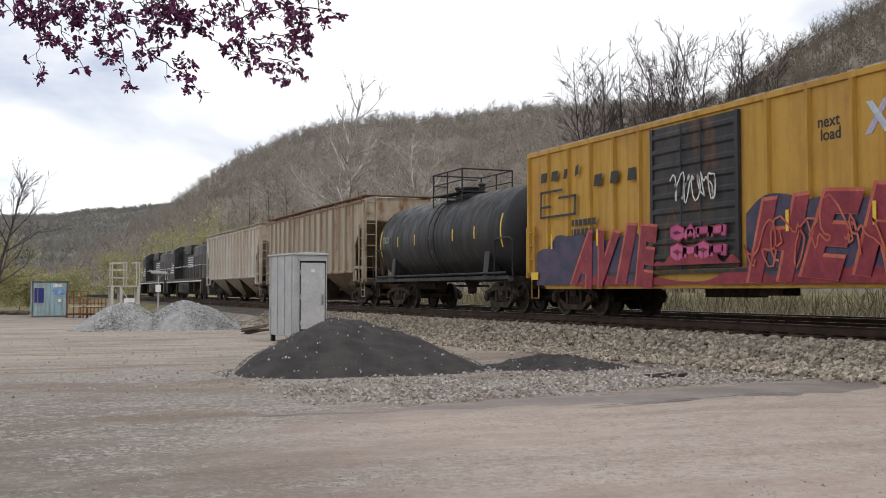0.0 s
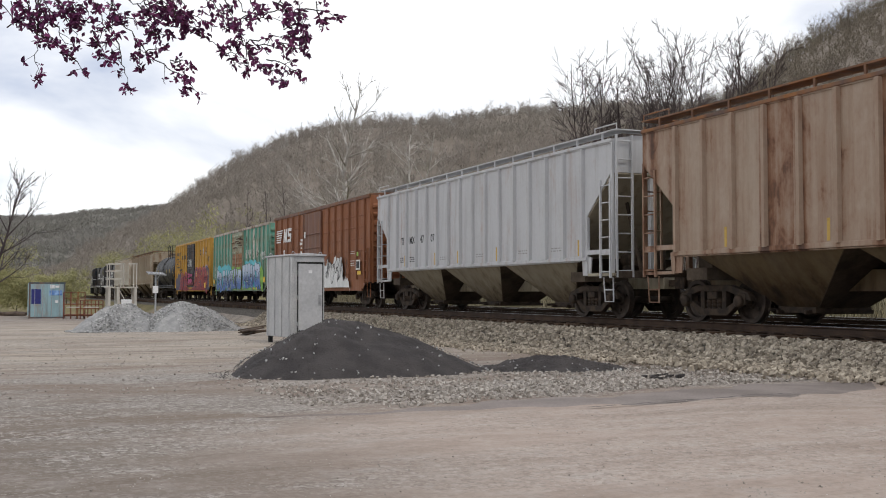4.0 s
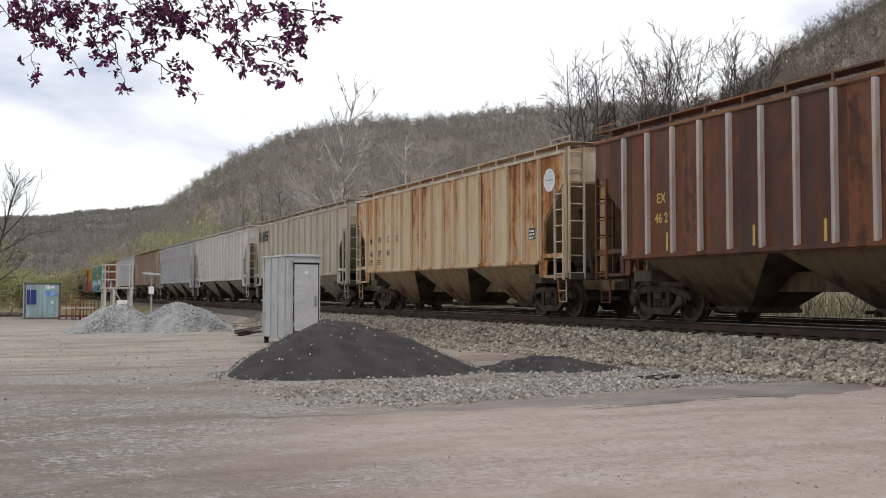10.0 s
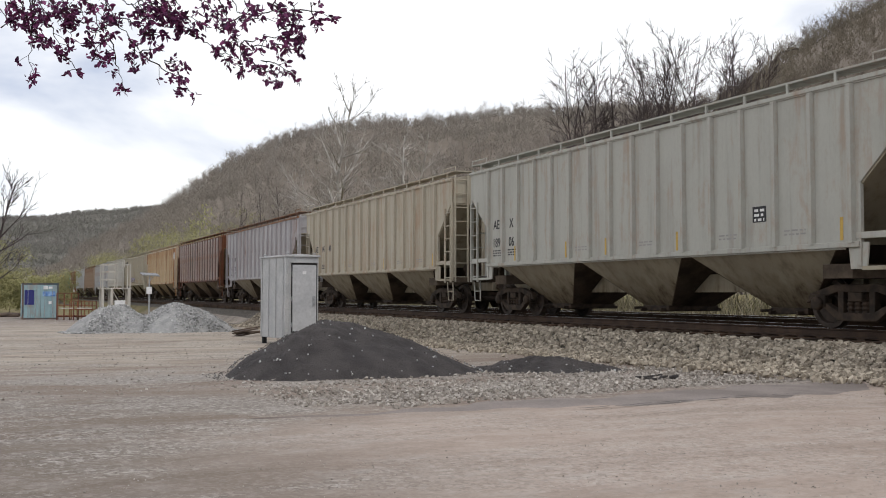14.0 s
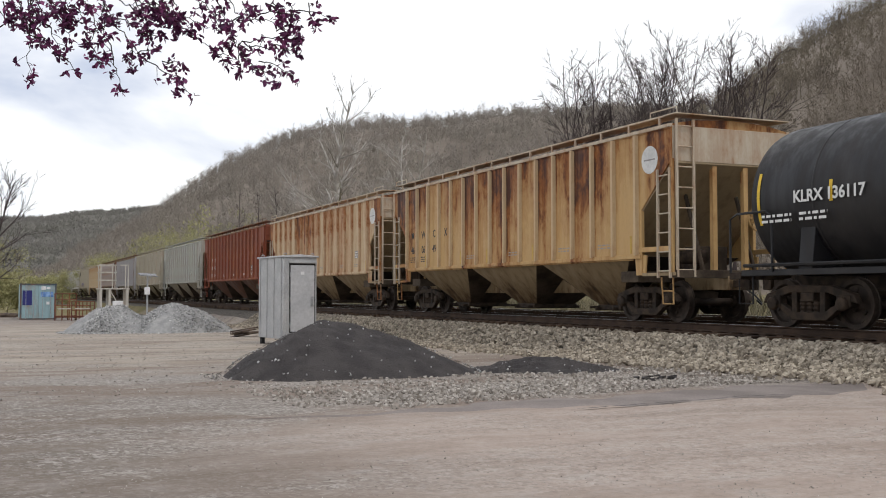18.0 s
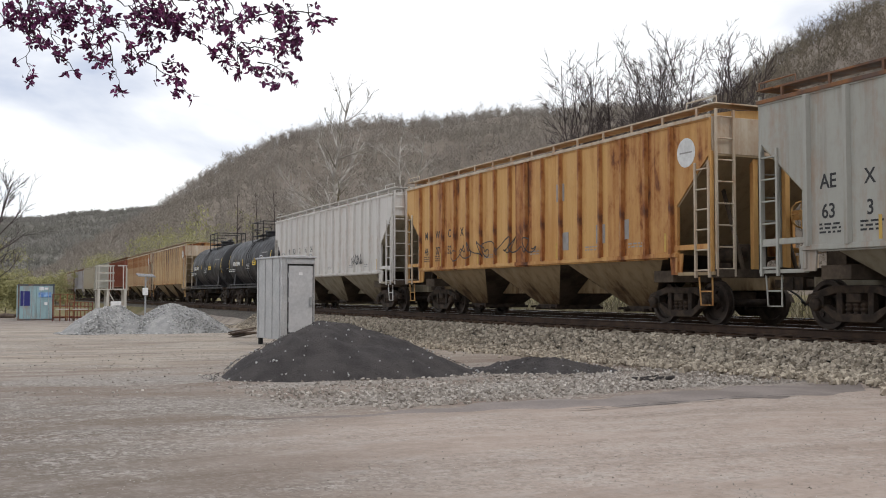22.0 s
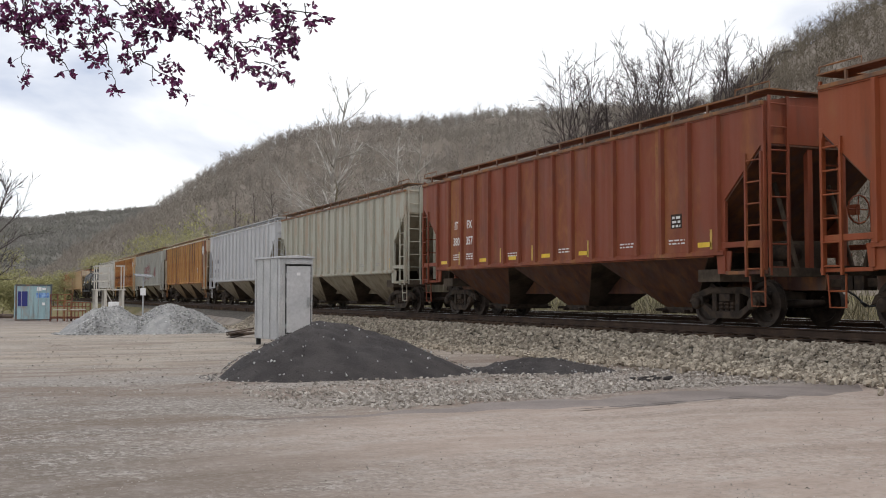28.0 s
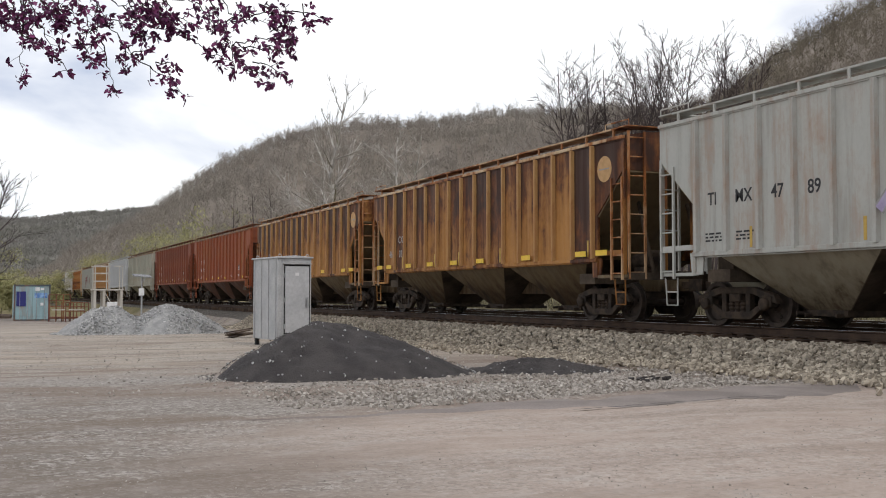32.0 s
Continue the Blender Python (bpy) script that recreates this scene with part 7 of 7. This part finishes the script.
    marks(c, [("", "")], M_BLACKMARK, 2.4, 0)
    for front, number, paint in ((-395.8, ("380", "357"), P_RED), (-413.95, ("366", "986"), P_RED2)):
        c = hopper("red oxide covered hopper car with white reporting marks", paint, front, L_RED, walk_paint=W_DARK)
        marks(c, [("IT", "FX"), number], M_WHITEMARK, 2.75, 1, 0.34)
        plate(c, 13, 2.0, M_RAIL)
        for i in (0, 3, 5, 7, 9, 14):
            y = 7.05 - STEP * (i + 0.5)
            sheet(c, "yellow_stripe", [(y + 0.22, 1.6), (y - 0.22, 1.6), (y - 0.22, 1.7), (y + 0.22, 1.7)], XP, M_YELLOWMARK)
    for front, paint in ((-432.25, P_BROWNRUST), (-450.6, P_BROWNRUST2)):
        c = hopper("brown and amber rusted covered hopper car", paint, front, L_BROWN, ribs=R_AMBER, walk_paint=P_RUSTCREAM, circle=M_AMBERMARK)
        marks(c, [("", "CX"), ("46", "02")], M_GREYMARK, 2.55, 0, 0.34, False)
        for i in (-1, 0, 2, 4, 6, 8, 11, 14, 15):
            y = 7.05 - STEP * (i + 0.5)
            sheet(c, "yellow_stripe", [(y + 0.25, 1.56), (y - 0.25, 1.56), (y - 0.25, 1.69), (y + 0.25, 1.69)], XP - 0.085, M_YELLOWMARK)
    c = hopper("light grey covered hopper car with black reporting marks", P_GREY3, -468.7, L_GREY)
    marks(c, [("TI", "MX", "47", "89")], M_BLACKMARK, 2.55, 0)
    letters_wild(c, 2.3, 0.6, 2.0, 2.6, 2, XP - 0.085, M_SPRAY_LILAC, M_GREYMARK, 71, 0.1, 0.08)


train()


# ---- things in the yard ----
def cabinet():
    """A steel equipment cabinet on short legs, with standing seams and one door."""
    m = pose(8.72, 31.2, yard(31.2), 0, 0, 7)
    box = thing("equipment_cabinet", "grey steel equipment cabinet with a closed door", "cabinet", m)
    w, d, z0, z1 = 1.10, 2.1, 0.18, 2.68
    part("body", Geo().box(-w / 2, w / 2, 0, d, z0, z1).mesh("body", 0.012), M_CABINET, box)
    part("roof", Geo().prism([(-w / 2 - 0.05, z1), (-w / 2 - 0.05, z1 + 0.05), (0, z1 + 0.09), (w / 2 + 0.05, z1 + 0.05), (w / 2 + 0.05, z1)], -0.05, d + 0.05, 1).mesh("roof", 0.008), M_CABDOOR, box)
    for i in range(4):
        part("side_seam", shared("side_seam", lambda: Geo().box(-0.025, 0.0, -0.02, 0.02, z0 + 0.02, z1 - 0.02)), M_CABINET, box, at=pose(-w / 2, 0.15 + 0.6 * i, 0))
    for x in (-w / 2 + 0.08, -w / 2 + 0.17):
        part("corner_seam", Geo().box(x - 0.015, x + 0.015, -0.02, 0, z0 + 0.02, z1 - 0.02), M_CABINET, box)
    door = part("door", Geo().box(-0.32, 0.46, -0.045, -0.002, 0.40, 2.44).mesh("door", 0.008), M_CABDOOR, box, "pale grey steel door")
    part("door_gap", Geo().box(-0.36, 0.50, -0.012, -0.003, 0.36, 2.49), M_DARK, box)
    part("drip_edge", Geo().box(-0.38, 0.52, -0.09, -0.003, 2.50, 2.53), M_CABINET, box)
    part("handle", Geo().tube([(0.38, -0.05, 1.22), (0.38, -0.10, 1.24), (0.38, -0.10, 1.40), (0.38, -0.05, 1.42)], 0.014, 6).box(0.33, 0.43, -0.055, -0.044, 1.15, 1.48), M_STEEL, door)
    for z in (0.6, 1.4, 2.15):
        part("hinge", Geo().tube([(-0.34, -0.05, z - 0.07), (-0.34, -0.05, z + 0.07)], 0.02, 6), M_STEEL, door)
    part("door_plate", Geo().box(0.0, 0.12, -0.05, -0.044, 2.15, 2.24), M_WHITE, door)
    for x in (-w / 2 + 0.1, w / 2 - 0.1):
        for y in (0.1, d - 0.1):
            part("leg", Geo().box(x - 0.06, x + 0.06, y - 0.06, y + 0.06, -0.1, z0), M_DARK, box)
            part("lifting_eye", Geo().tube([(x + 0.05 * math.cos(t), y, z1 + 0.08 + 0.05 * math.sin(t)) for t in (0, 0.8, 1.57, 2.3, 3.14)], 0.014, 5), M_STEEL, box)


def container():
    m = pose(3.15, 80.0, yard(80.0), 0, 0, 0)
    box = thing("shipping_container", "blue shipping container with closed doors", "container", m)
    w, h = 2.44, 2.59
    part("body", Geo().box(-w / 2 + 0.06, w / 2 - 0.06, 0.06, 6.0, 0.1, h - 0.05).mesh("body", 0.01), M_BLUE, box)
    for x in (-w / 2, w / 2 - 0.12):
        part("corner_post", Geo().box(x, x + 0.12, 0, 0.16, 0, h).mesh("corner_post", 0.01), M_BLUEFRAME, box)
        for z in (0, h - 0.12):
            part("corner_casting", Geo().box(x - 0.01, x + 0.14, -0.02, 0.18, z, z + 0.13), M_BLUEFRAME, box)
    for z in (0.0, h - 0.12):
        part("header", Geo().box(-w / 2 + 0.1, w / 2 - 0.1, 0, 0.1, z, z + 0.12), M_BLUEFRAME, box)
    for s in (-1, 1):
        leaf = part("door", Geo().box(*sorted((s * 0.02, s * 1.10)), 0.02, 0.07, 0.13, h - 0.13).mesh("door", 0.008), M_BLUE, box)
        for x in (0.3, 0.82):
            part("lock_rod", Geo().tube([(s * x, -0.01, 0.1), (s * x, -0.01, h - 0.1)], 0.02, 6), M_STEEL, leaf)
        for i in range(4):
            part("door_rib", Geo().box(*sorted((s * 0.08, s * 1.04)), 0.0, 0.02, 0.35 + 0.58 * i, 0.45 + 0.58 * i), M_BLUE, leaf)
    part("dark_panel", Geo().box(-1.05, -0.42, -0.02, -0.008, 1.05, 2.1), M_NAVY, box, "navy panel")
    part("white_mark", Geo().box(0.2, 0.5, -0.02, -0.01, 2.15, 2.4).box(0.55, 0.8, -0.02, -0.01, 2.2, 2.35).box(0.55, 0.75, -0.02, -0.01, 1.1, 1.3), M_WHITE, box)
    part("blue_mark", Geo().box(0.15, 1.0, -0.02, -0.01, 1.65, 2.0), M_SPRAY_BLUE, box)


def rack(x, y, w, h, seed):
    m = pose(x, y, yard(y), 0, 0, random.Random(seed).uniform(-6, 6))
    r = thing("steel_rack", "rusty red steel stake rack beside the container", "rack", m, "racks")
    for i in range(4):
        px = -w / 2 + w * i / 3
        for d in (0, 1.6):
            part("post", Geo().box(px - 0.03, px + 0.03, d - 0.03, d + 0.03, 0, h), M_REDRUST, r)
    for d in (0, 1.6):
        for z in (0.3, h * 0.55, h * 0.78, h):
            part("rail", Geo().box(-w / 2, w / 2, d - 0.05, d - 0.046 + 0.05, z - 0.022, z + 0.022), M_REDRUST, r)
    part("deck", Geo().box(-w / 2, w / 2, 0, 1.6, 0.2, 0.3), M_REDRUST, r)
    part("board", Geo().box(-w / 2 + 0.2, w / 2 - 0.3, -0.08, -0.055, 0.78, 0.86), M_WHITEDIRT, r)


def platform():
    y = 68.7
    p = thing("loading_platform", "white-painted steel platform with railings", "platform", pose(7.15, y, yard(y)))
    w, deck, top = 1.6, 2.15, 3.6
    part("deck", Geo().box(-w / 2 - 0.15, w / 2 + 0.15, -0.1, 1.6, deck - 0.08, deck).mesh("deck", 0.01), M_WHITEDIRT, p)
    for x in (-w / 2, -w / 2 + 0.55, w / 2):
        for d in (0.0, 1.5):
            part("leg", Geo().box(x - 0.08, x + 0.08, d - 0.08, d + 0.08, -0.05, deck - 0.08), M_WHITEDIRT, p)
    for x, d in ((-w / 2, 0.0), (-w / 2, 1.5), (-w / 2 + 0.85, 0.0), (-w / 2 + 0.85, 1.5), (w / 2 + 0.05, 0.0), (w / 2 + 0.05, 1.5)):
        part("railing_post", Geo().box(x - 0.03, x + 0.03, d - 0.03, d + 0.03, deck, top if x < 0 else top + 0.02), M_WHITEDIRT, p)
    part("cross_brace", Geo().tube([(w / 2 - 0.1, 0, 0.3), (-w / 2 + 0.6, 0, deck - 0.2)], 0.03, 5), M_WHITEDIRT, p)
    for z in (deck + 0.5, deck + 1.0, top):
        part("railing", Geo().box(-w / 2 - 0.1, -w / 2 + 0.95, -0.03, 0.03, z - 0.035, z + 0.035), M_WHITEDIRT, p)
        part("railing", Geo().box(-w / 2 - 0.1, -w / 2 + 0.95, 1.47, 1.53, z - 0.03, z + 0.03), M_WHITEDIRT, p)
    part("end_railing", Geo().box(w / 2 - 0.45, w / 2 + 0.1, -0.03, 0.03, top - 0.03, top + 0.04), M_WHITEDIRT, p)
    b = thing("white_locker", "small white metal locker below the platform", "locker", pose(7.35, y - 0.6, yard(y)))
    part("body", Geo().box(-0.3, 0.3, 0, 0.5, 0.0, 1.35).mesh("body", 0.02), M_WHITE, b)
    part("door", Geo().box(-0.26, 0.26, -0.02, -0.002, 0.08, 1.28), M_WHITE, b)


def panel_post():
    y = 59.8
    p = thing("solar_panel_post", "solar panel on a slim grey post", "solar panel", pose(8.0, y, yard(y)))
    part("post", Geo().tube([(0, 0, -0.05), (0, 0, 2.75)], 0.05, 8), M_STEEL, p)
    part("panel", Geo().box(-0.48, 0.48, -0.28, 0.28, -0.02, 0.02).moved(pose(0, 0, 2.80, 14, 3, 8)), M_SOLAR, p, "tilted dark panel")
    part("panel_rim", Geo().box(-0.5, 0.5, -0.30, -0.28, -0.03, 0.03).moved(pose(0, 0, 2.80, 14, 3, 8)), M_STEEL, p)
    part("bracket", Geo().tube([(0, 0, 2.4), (0.25, -0.1, 2.78)], 0.025, 5), M_STEEL, p)
    part("control_box", Geo().box(-0.17, 0.12, -0.14, -0.05, 1.7, 2.1).mesh("control_box", 0.01), M_WHITE, p)


def rubbish():
    rnd = random.Random(9)
    for i in range(7):
        y = 39.3 + rnd.uniform(-0.4, 0.4)
        solo("old_board", Geo().box(-rnd.uniform(0.45, 0.75), 0.6, -0.07, 0.07, 0, 0.05).mesh("old_board", 0.005), M_BOARD,
             "old weathered board thrown on the dirt", "board", at=pose(8.9 + rnd.uniform(-0.35, 0.35), y, yard(y) + 0.02 + 0.035 * i, rnd.uniform(-5, 5), rnd.uniform(-10, 10), rnd.uniform(-40, 40)), group="thrown boards")
    shapes = stone_shapes(np.random.RandomState(6), 6)
    for i in range(14):
        g = Geo().add([tuple(p) for p in shapes[i % 6][0]], shapes[i % 6][1])
        y = 13.5 + rnd.uniform(-0.4, 0.5)
        s = rnd.uniform(0.025, 0.055)
        solo("dark_clod", g.moved(Matrix.Diagonal((s * 1.6, s, s * 0.7, 1))).mesh("dark_clod", smooth=False), M_COALBIT, "dark clod of millings on the gravel", "clod",
             at=pose(9.6 + rnd.uniform(-0.5, 0.5), y, yard(y) + 0.03, 0, 0, rnd.uniform(0, 90)), group="clods")
    for i in range(5):
        y = 92 + rnd.uniform(-3, 3)
        solo("scrap_log", Geo().tube([(-0.9, 0, 0.15), (0.1, 0.05, 0.18), (0.9, -0.1, 0.14)], [0.14, 0.16, 0.12], 8), M_BOARD, "dark log lying at the yard's edge", "log",
             at=pose(0.6 + rnd.uniform(-1.6, 1.2), y, yard(y), 0, 0, rnd.uniform(-30, 30)), group="logs")
    post = thing("marker_post", "short white marker post at the yard's edge", "post", pose(-1.9, 80, yard(80)))
    part("shaft", Geo().box(-0.07, 0.07, -0.07, 0.07, 0, 1.5).mesh("shaft", 0.01), M_WHITE, post)
    part("cap", Geo().box(-0.09, 0.09, -0.09, 0.09, 1.5, 1.56), M_WHITE, post)


# ---- near trees ----
def near_trees():
    bare_tree("bare_tree", "tall pale-barked bare tree beyond the tracks", 18.7, 118, 21.5, 5, M_BARK_PALE, 0.62, -2.2, 20, 0.18, 1.0, 0.44, 5, 0.034, 1, 0.25, 0.85, 0.12)
    bare_tree("bare_tree", "pale-barked bare tree leaning over the tracks", 20.9, 122, 19.0, 18, M_BARK_PALE, 0.48, 4.4, 14, 0.22, 0.85, 0.34, 5, 0.028, 2, 0.20, 0.75, 0.11)
    # a row of dark trees: degrees, metres, height, stems
    for i, (az, r, h, forks) in enumerate(((30.3, 94, 20.7, 2), (31.0, 93, 20.5, 1), (31.8, 92, 19.1, 1), (32.4, 91, 19.9, 2), (33.4, 89, 19.8, 1), (34.2, 88, 20.9, 2), (34.8, 87, 19.7, 1), (35.4, 87, 20.7, 1), (36.2, 86, 20.4, 2),
                                           (36.9, 85, 20.3, 1), (37.6, 84, 20.8, 3), (38.2, 83, 20.2, 1), (39.3, 81, 19.6, 2), (39.8, 81, 18.3, 1), (29.8, 98, 19.2, 1), (31.4, 96, 19.3, 1), (32.9, 94, 19.3, 1), (33.8, 93, 20.1, 1), (35.7, 90, 19.9, 1), (38.7, 86, 19.4, 1))):
        bare_tree("bare_tree", "dark slender bare tree beyond the tracks", az, r, h, 40 + i, M_BARK_DARK, 0.25 if forks == 1 else 0.20, 0.0, 17 if forks < 3 else 13, 0.24, 0.80, 0.29, 5, 0.022, forks, 0.26, 0.55, 0.07)
    bare_tree("bare_tree", "dark bare tree with rising limbs at the yard's edge", -0.4, 96, 11.6, 63, M_BARK_DARK, 0.34, 0.3, 14, 0.16, 0.75, 0.44, 6, 0.024, 1, 0.25, 0.6, 0.07)
    for i, (az, r, h) in enumerate(((12.3, 165, 15.5), (13.3, 168, 16.0), (14.2, 172, 17.0), (22.6, 150, 17.0))):
        bare_tree("bare_tree", "thin dark bare tree at the foot of the hill", az, r, h, 90 + i, M_BARK_DARK, 0.30, 0.0, 10, 0.35, 0.6, 0.20, 3, 0.030)
    for i, (az, r, h, s) in enumerate(((-0.7, 104, 7.4, 1.4), (0.8, 112, 4.6, 2.0), (2.1, 126, 4.2, 2.2), (-1.8, 106, 6.5, 1.4), (5.4, 175, 8, 1.5), (8.4, 200, 12.5, 1.5), (9.8, 205, 12.5, 1.4), (3.2, 180, 6, 1.6))):
        x, y = place(az, r)
        spring_tree(x, y, h, 70 + i, s)


def leaf_geo():
    """A small pointed leaf, bent along its rib."""
    v = [(0, 0, 0), (0.010, 0.012, 0.003), (0.0145, 0.030, 0.004), (0.008, 0.050, 0.0), (0, 0.064, -0.008), (-0.008, 0.050, 0.0), (-0.0145, 0.030, 0.004), (-0.010, 0.012, 0.003), (0, 0.03, -0.002)]
    return Geo().add(v, [(0, 1, 8), (1, 2, 8), (2, 3, 8), (3, 4, 8), (4, 5, 8), (5, 6, 8), (6, 7, 8), (7, 0, 8)])


def purple_branch():
    """Hanging boughs of a purple-leaved tree above the eye: across and up in centimetres, five metres before it."""
    rnd = random.Random(15)
    view = Matrix.Rotation(radians(-YAW), 4, "Z")
    tree = thing("purple_leaf_tree", "tree with hanging boughs of dark purple young leaves", "tree", view @ pose(0, 5.0, EYE + 0.035))
    # twigs: start (across, up), end (across, up), leafiness
    bough_left = [(-195, 137, -195, 99, 1.0), (-193, 137, -190, 116, 0.9), (-190, 130, -180, 113, 0.9), (-214, 127, -199, 135, 1.4), (-206, 136, -195, 125, 0.8), (-192, 119, -178, 111, 0.7), (-178, 112, -172, 102, 1.5), (-185, 137, -181, 129, 1.5), (-177, 137, -176, 125, 1.1), (-174, 136, -168, 127, 0.9)]
    bough_middle = [(-158, 137, -158, 119, 0.5), (-158, 119, -152, 95, 1.3), (-161, 127, -171, 118, 1.6), (-168, 119, -163, 112, 1.1), (-166, 111, -160, 107, 0.4), (-158, 130, -141, 110, 0.8), (-148, 119, -148, 106, 0.9), (-141, 110, -117, 93, 0.8), (-141, 110, -131, 112, 0.9), (-132, 109, -121, 107, 1.3), (-126, 104, -120, 99, 0.8), (-155, 130, -140, 122, 1.0), (-144, 137, -133, 128, 1.3), (-142, 122, -130, 120, 0.9)]
    bough_right = [(-139, 137, -120, 123, 1.6), (-126, 129, -111, 125, 0.9), (-120, 123, -106, 113, 1.2), (-106, 113, -99, 113, 0.5), (-120, 137, -110, 134, 0.8), (-104, 137, -97, 119, 1.5), (-97, 120, -100, 117, 1.0), (-96, 118, -94, 104, 1.3), (-97, 119, -89, 106, 0.9), (-89, 107, -75, 97, 2.0), (-85, 109, -69, 103, 1.0), (-93, 116, -63, 118, 1.9), (-91, 115, -71, 113, 1.2), (-77, 114, -62, 109, 1.2), (-97, 126, -85, 131, 0.9), (-93, 127, -75, 125, 0.8), (-77, 125, -66, 127, 0.8), (-85, 133, -69, 133, 1.3), (-66, 133, -50, 131, 1.2)]
    shared_leaf = leaf_geo().mesh("leaf", fix=False)
    spare = leaf_geo()
    part("trunk", Geo().tube([(-4.7, 0.4, -EYE - 0.15), (-4.6, 0.4, 0.3), (-4.3, 0.4, 1.1), (-3.2, 0.3, 1.76)], [0.16, 0.13, 0.09, 0.05], 9), M_TWIG, tree)
    for twigs, from_x, to_x in ((bough_left, -3.2, -1.7), (bough_middle, -3.1, -1.2), (bough_right, -3.0, -0.5)):
        limb = [(from_x + (to_x - from_x) * i / 5, 0.3 - 0.06 * i, 1.78 - 0.2 * (i / 5) ** 0.5 + rnd.uniform(-0.02, 0.02)) for i in range(6)]
        bough = part("bough", Geo().tube(limb, [0.034, 0.028, 0.022, 0.017, 0.012, 0.008], 7), M_TWIG, tree)
        BOUGHS.append(bough)
        rest = Geo()
        count = 0
        low_x, high_x = min(t[0] for t in twigs), max(t[2] for t in twigs)
        fill = []
        for k in range(11):
            ax = low_x + (high_x - low_x) * (k + rnd.random()) / 11 - 6
            fill.append((ax, 138, ax + rnd.uniform(2, 12), rnd.uniform(120, 132), rnd.uniform(0.8, 1.3)))
        for ax, az, bx, bz, leafy in twigs + fill:
            a, b = Vector((ax / 100, 0, az / 100)), Vector((bx / 100, 0, bz / 100))
            deep = rnd.uniform(-0.10, 0.10)
            long = (b - a).length
            sag = Vector((0, 0, 0.05 * long))
            n = max(4, int(long / 0.024))
            pts = [a.lerp(b, i / n) + sag * math.sin(math.pi * i / n) + Vector((rnd.gauss(0, 0.006), deep + rnd.gauss(0, 0.012), rnd.gauss(0, 0.006))) for i in range(n + 1)]
            g = Geo().tube(pts, [0.0034 - 0.0022 * i / n for i in range(n + 1)], 5)
            tufts = [(pts[-1], 1.25), (pts[-1].lerp(pts[-2], 0.5), 0.8)]
            for i in range(1, n):
                if rnd.random() < 0.40 + 0.36 * leafy * (0.4 + 0.6 * i / n):
                    d = Vector((rnd.gauss(0, 0.026), rnd.gauss(0, 0.03), rnd.gauss(-0.004, 0.024)))
                    g.tube([pts[i], pts[i] + d * 0.6 + Vector((0, 0, 0.004)), pts[i] + d], [0.0016, 0.0014, 0.001], 4)
                    tufts.append((pts[i] + d, 0.9))
            part("twig", g, M_TWIG, bough)
            for p, much in tufts:
                hang = Vector((rnd.gauss(0.25, 0.5), rnd.gauss(0, 0.5), rnd.gauss(-0.7, 0.5)))
                for _ in range(max(2, int(rnd.uniform(4.5, 7.5) * (0.6 + 0.5 * leafy) * much + 0.5))):
                    d = (Vector((rnd.gauss(0, 1), rnd.gauss(0, 1), rnd.gauss(0, 0.8))) + hang * 0.8).normalized()
                    q = d.to_track_quat("Y", "Z").to_matrix().to_4x4() @ Matrix.Rotation(rnd.uniform(0, 6.28), 4, "Y")
                    size = rnd.uniform(0.36, 0.60)
                    m = Matrix.Translation(p + Vector((rnd.gauss(0, 0.009), rnd.gauss(0, 0.012), rnd.gauss(0, 0.008)))) @ q @ Matrix.Diagonal((size * 1.15, size, size, 1))
                    if count < 270:
                        part("leaf", shared_leaf, M_PURPLE_ONE, bough, at=m)
                    else:
                        rest.join(spare, m)
                    count += 1
        if rest.v:
            tagged(part("leaves", rest.mesh("leaves", fix=False), M_PURPLE, bough), kind="stuff")


BOUGHS = []
cabinet()
container()
rack(4.75, 76.2, 1.4, 1.85, 1)
rack(5.85, 75.6, 1.5, 1.3, 2)
platform()
panel_post()
rubbish()
near_trees()
purple_branch()
tracks()


# ---- what moves ----
def motions():
    """The train rolls away along the near track, slowing a little; the wheels turn with it while it is close.

    A light wind pushes the purple boughs to and fro by a centimetre or two."""
    gusts = [(0, 0.0), (2, 0.1), (4, 0.5), (6, 0.9), (7.5, 0.6), (9, 1.0), (10.5, 0.6), (12, 1.4), (13.5, 0.5), (14.5, 1.0), (17, 0.6), (19, 1.2), (20, 1.6), (21.5, 1.7), (23, 0.8), (25, 1.2), (28, 0.5), (29.5, 0.1), (30, 0.4), (32, 0.3)]
    for i, bough in enumerate(BOUGHS):
        walk(bough, [(t, pose(0.009 * a * (1.2 - 0.2 * i), 0, -0.002 * a, 0, 0.1 * math.sin(1.3 * t + i), 0)) for t, a in gusts])
    way = [(0, 0.0), (4, 62.63), (8, 124.67), (12, 186.40), (16, 247.70), (20, 308.41), (24, 368.44), (28, 428.02), (32, 487.46)]
    for car, y in CARS:
        walk(car, [(t, pose(TRACK, y + s, RAIL)) for t, s in way])
    start = {car: y for car, y in CARS}
    for wheel, a, car in WHEELS:
        # close between these two times: from 4 m before the eye to 70 m past it
        rows = [(0.0, 0.0)]
        t = 0.0
        for f in range(1, 961):
            t = f / 30
            y = start[car] + table(way, t)
            if -2 < y < 75:
                rows.append((t, table(way, t) / 0.457))
        if rows[-1][0] < 32:
            rows.append((32.0, rows[-1][1]))
        base = rows[1][1] if len(rows) > 2 else 0
        rows[0] = (0.0, base)
        walk(wheel, [(t, pose(0, a, 0.457, -math.degrees(s - base) % 360)) for t, s in rows])


motions()
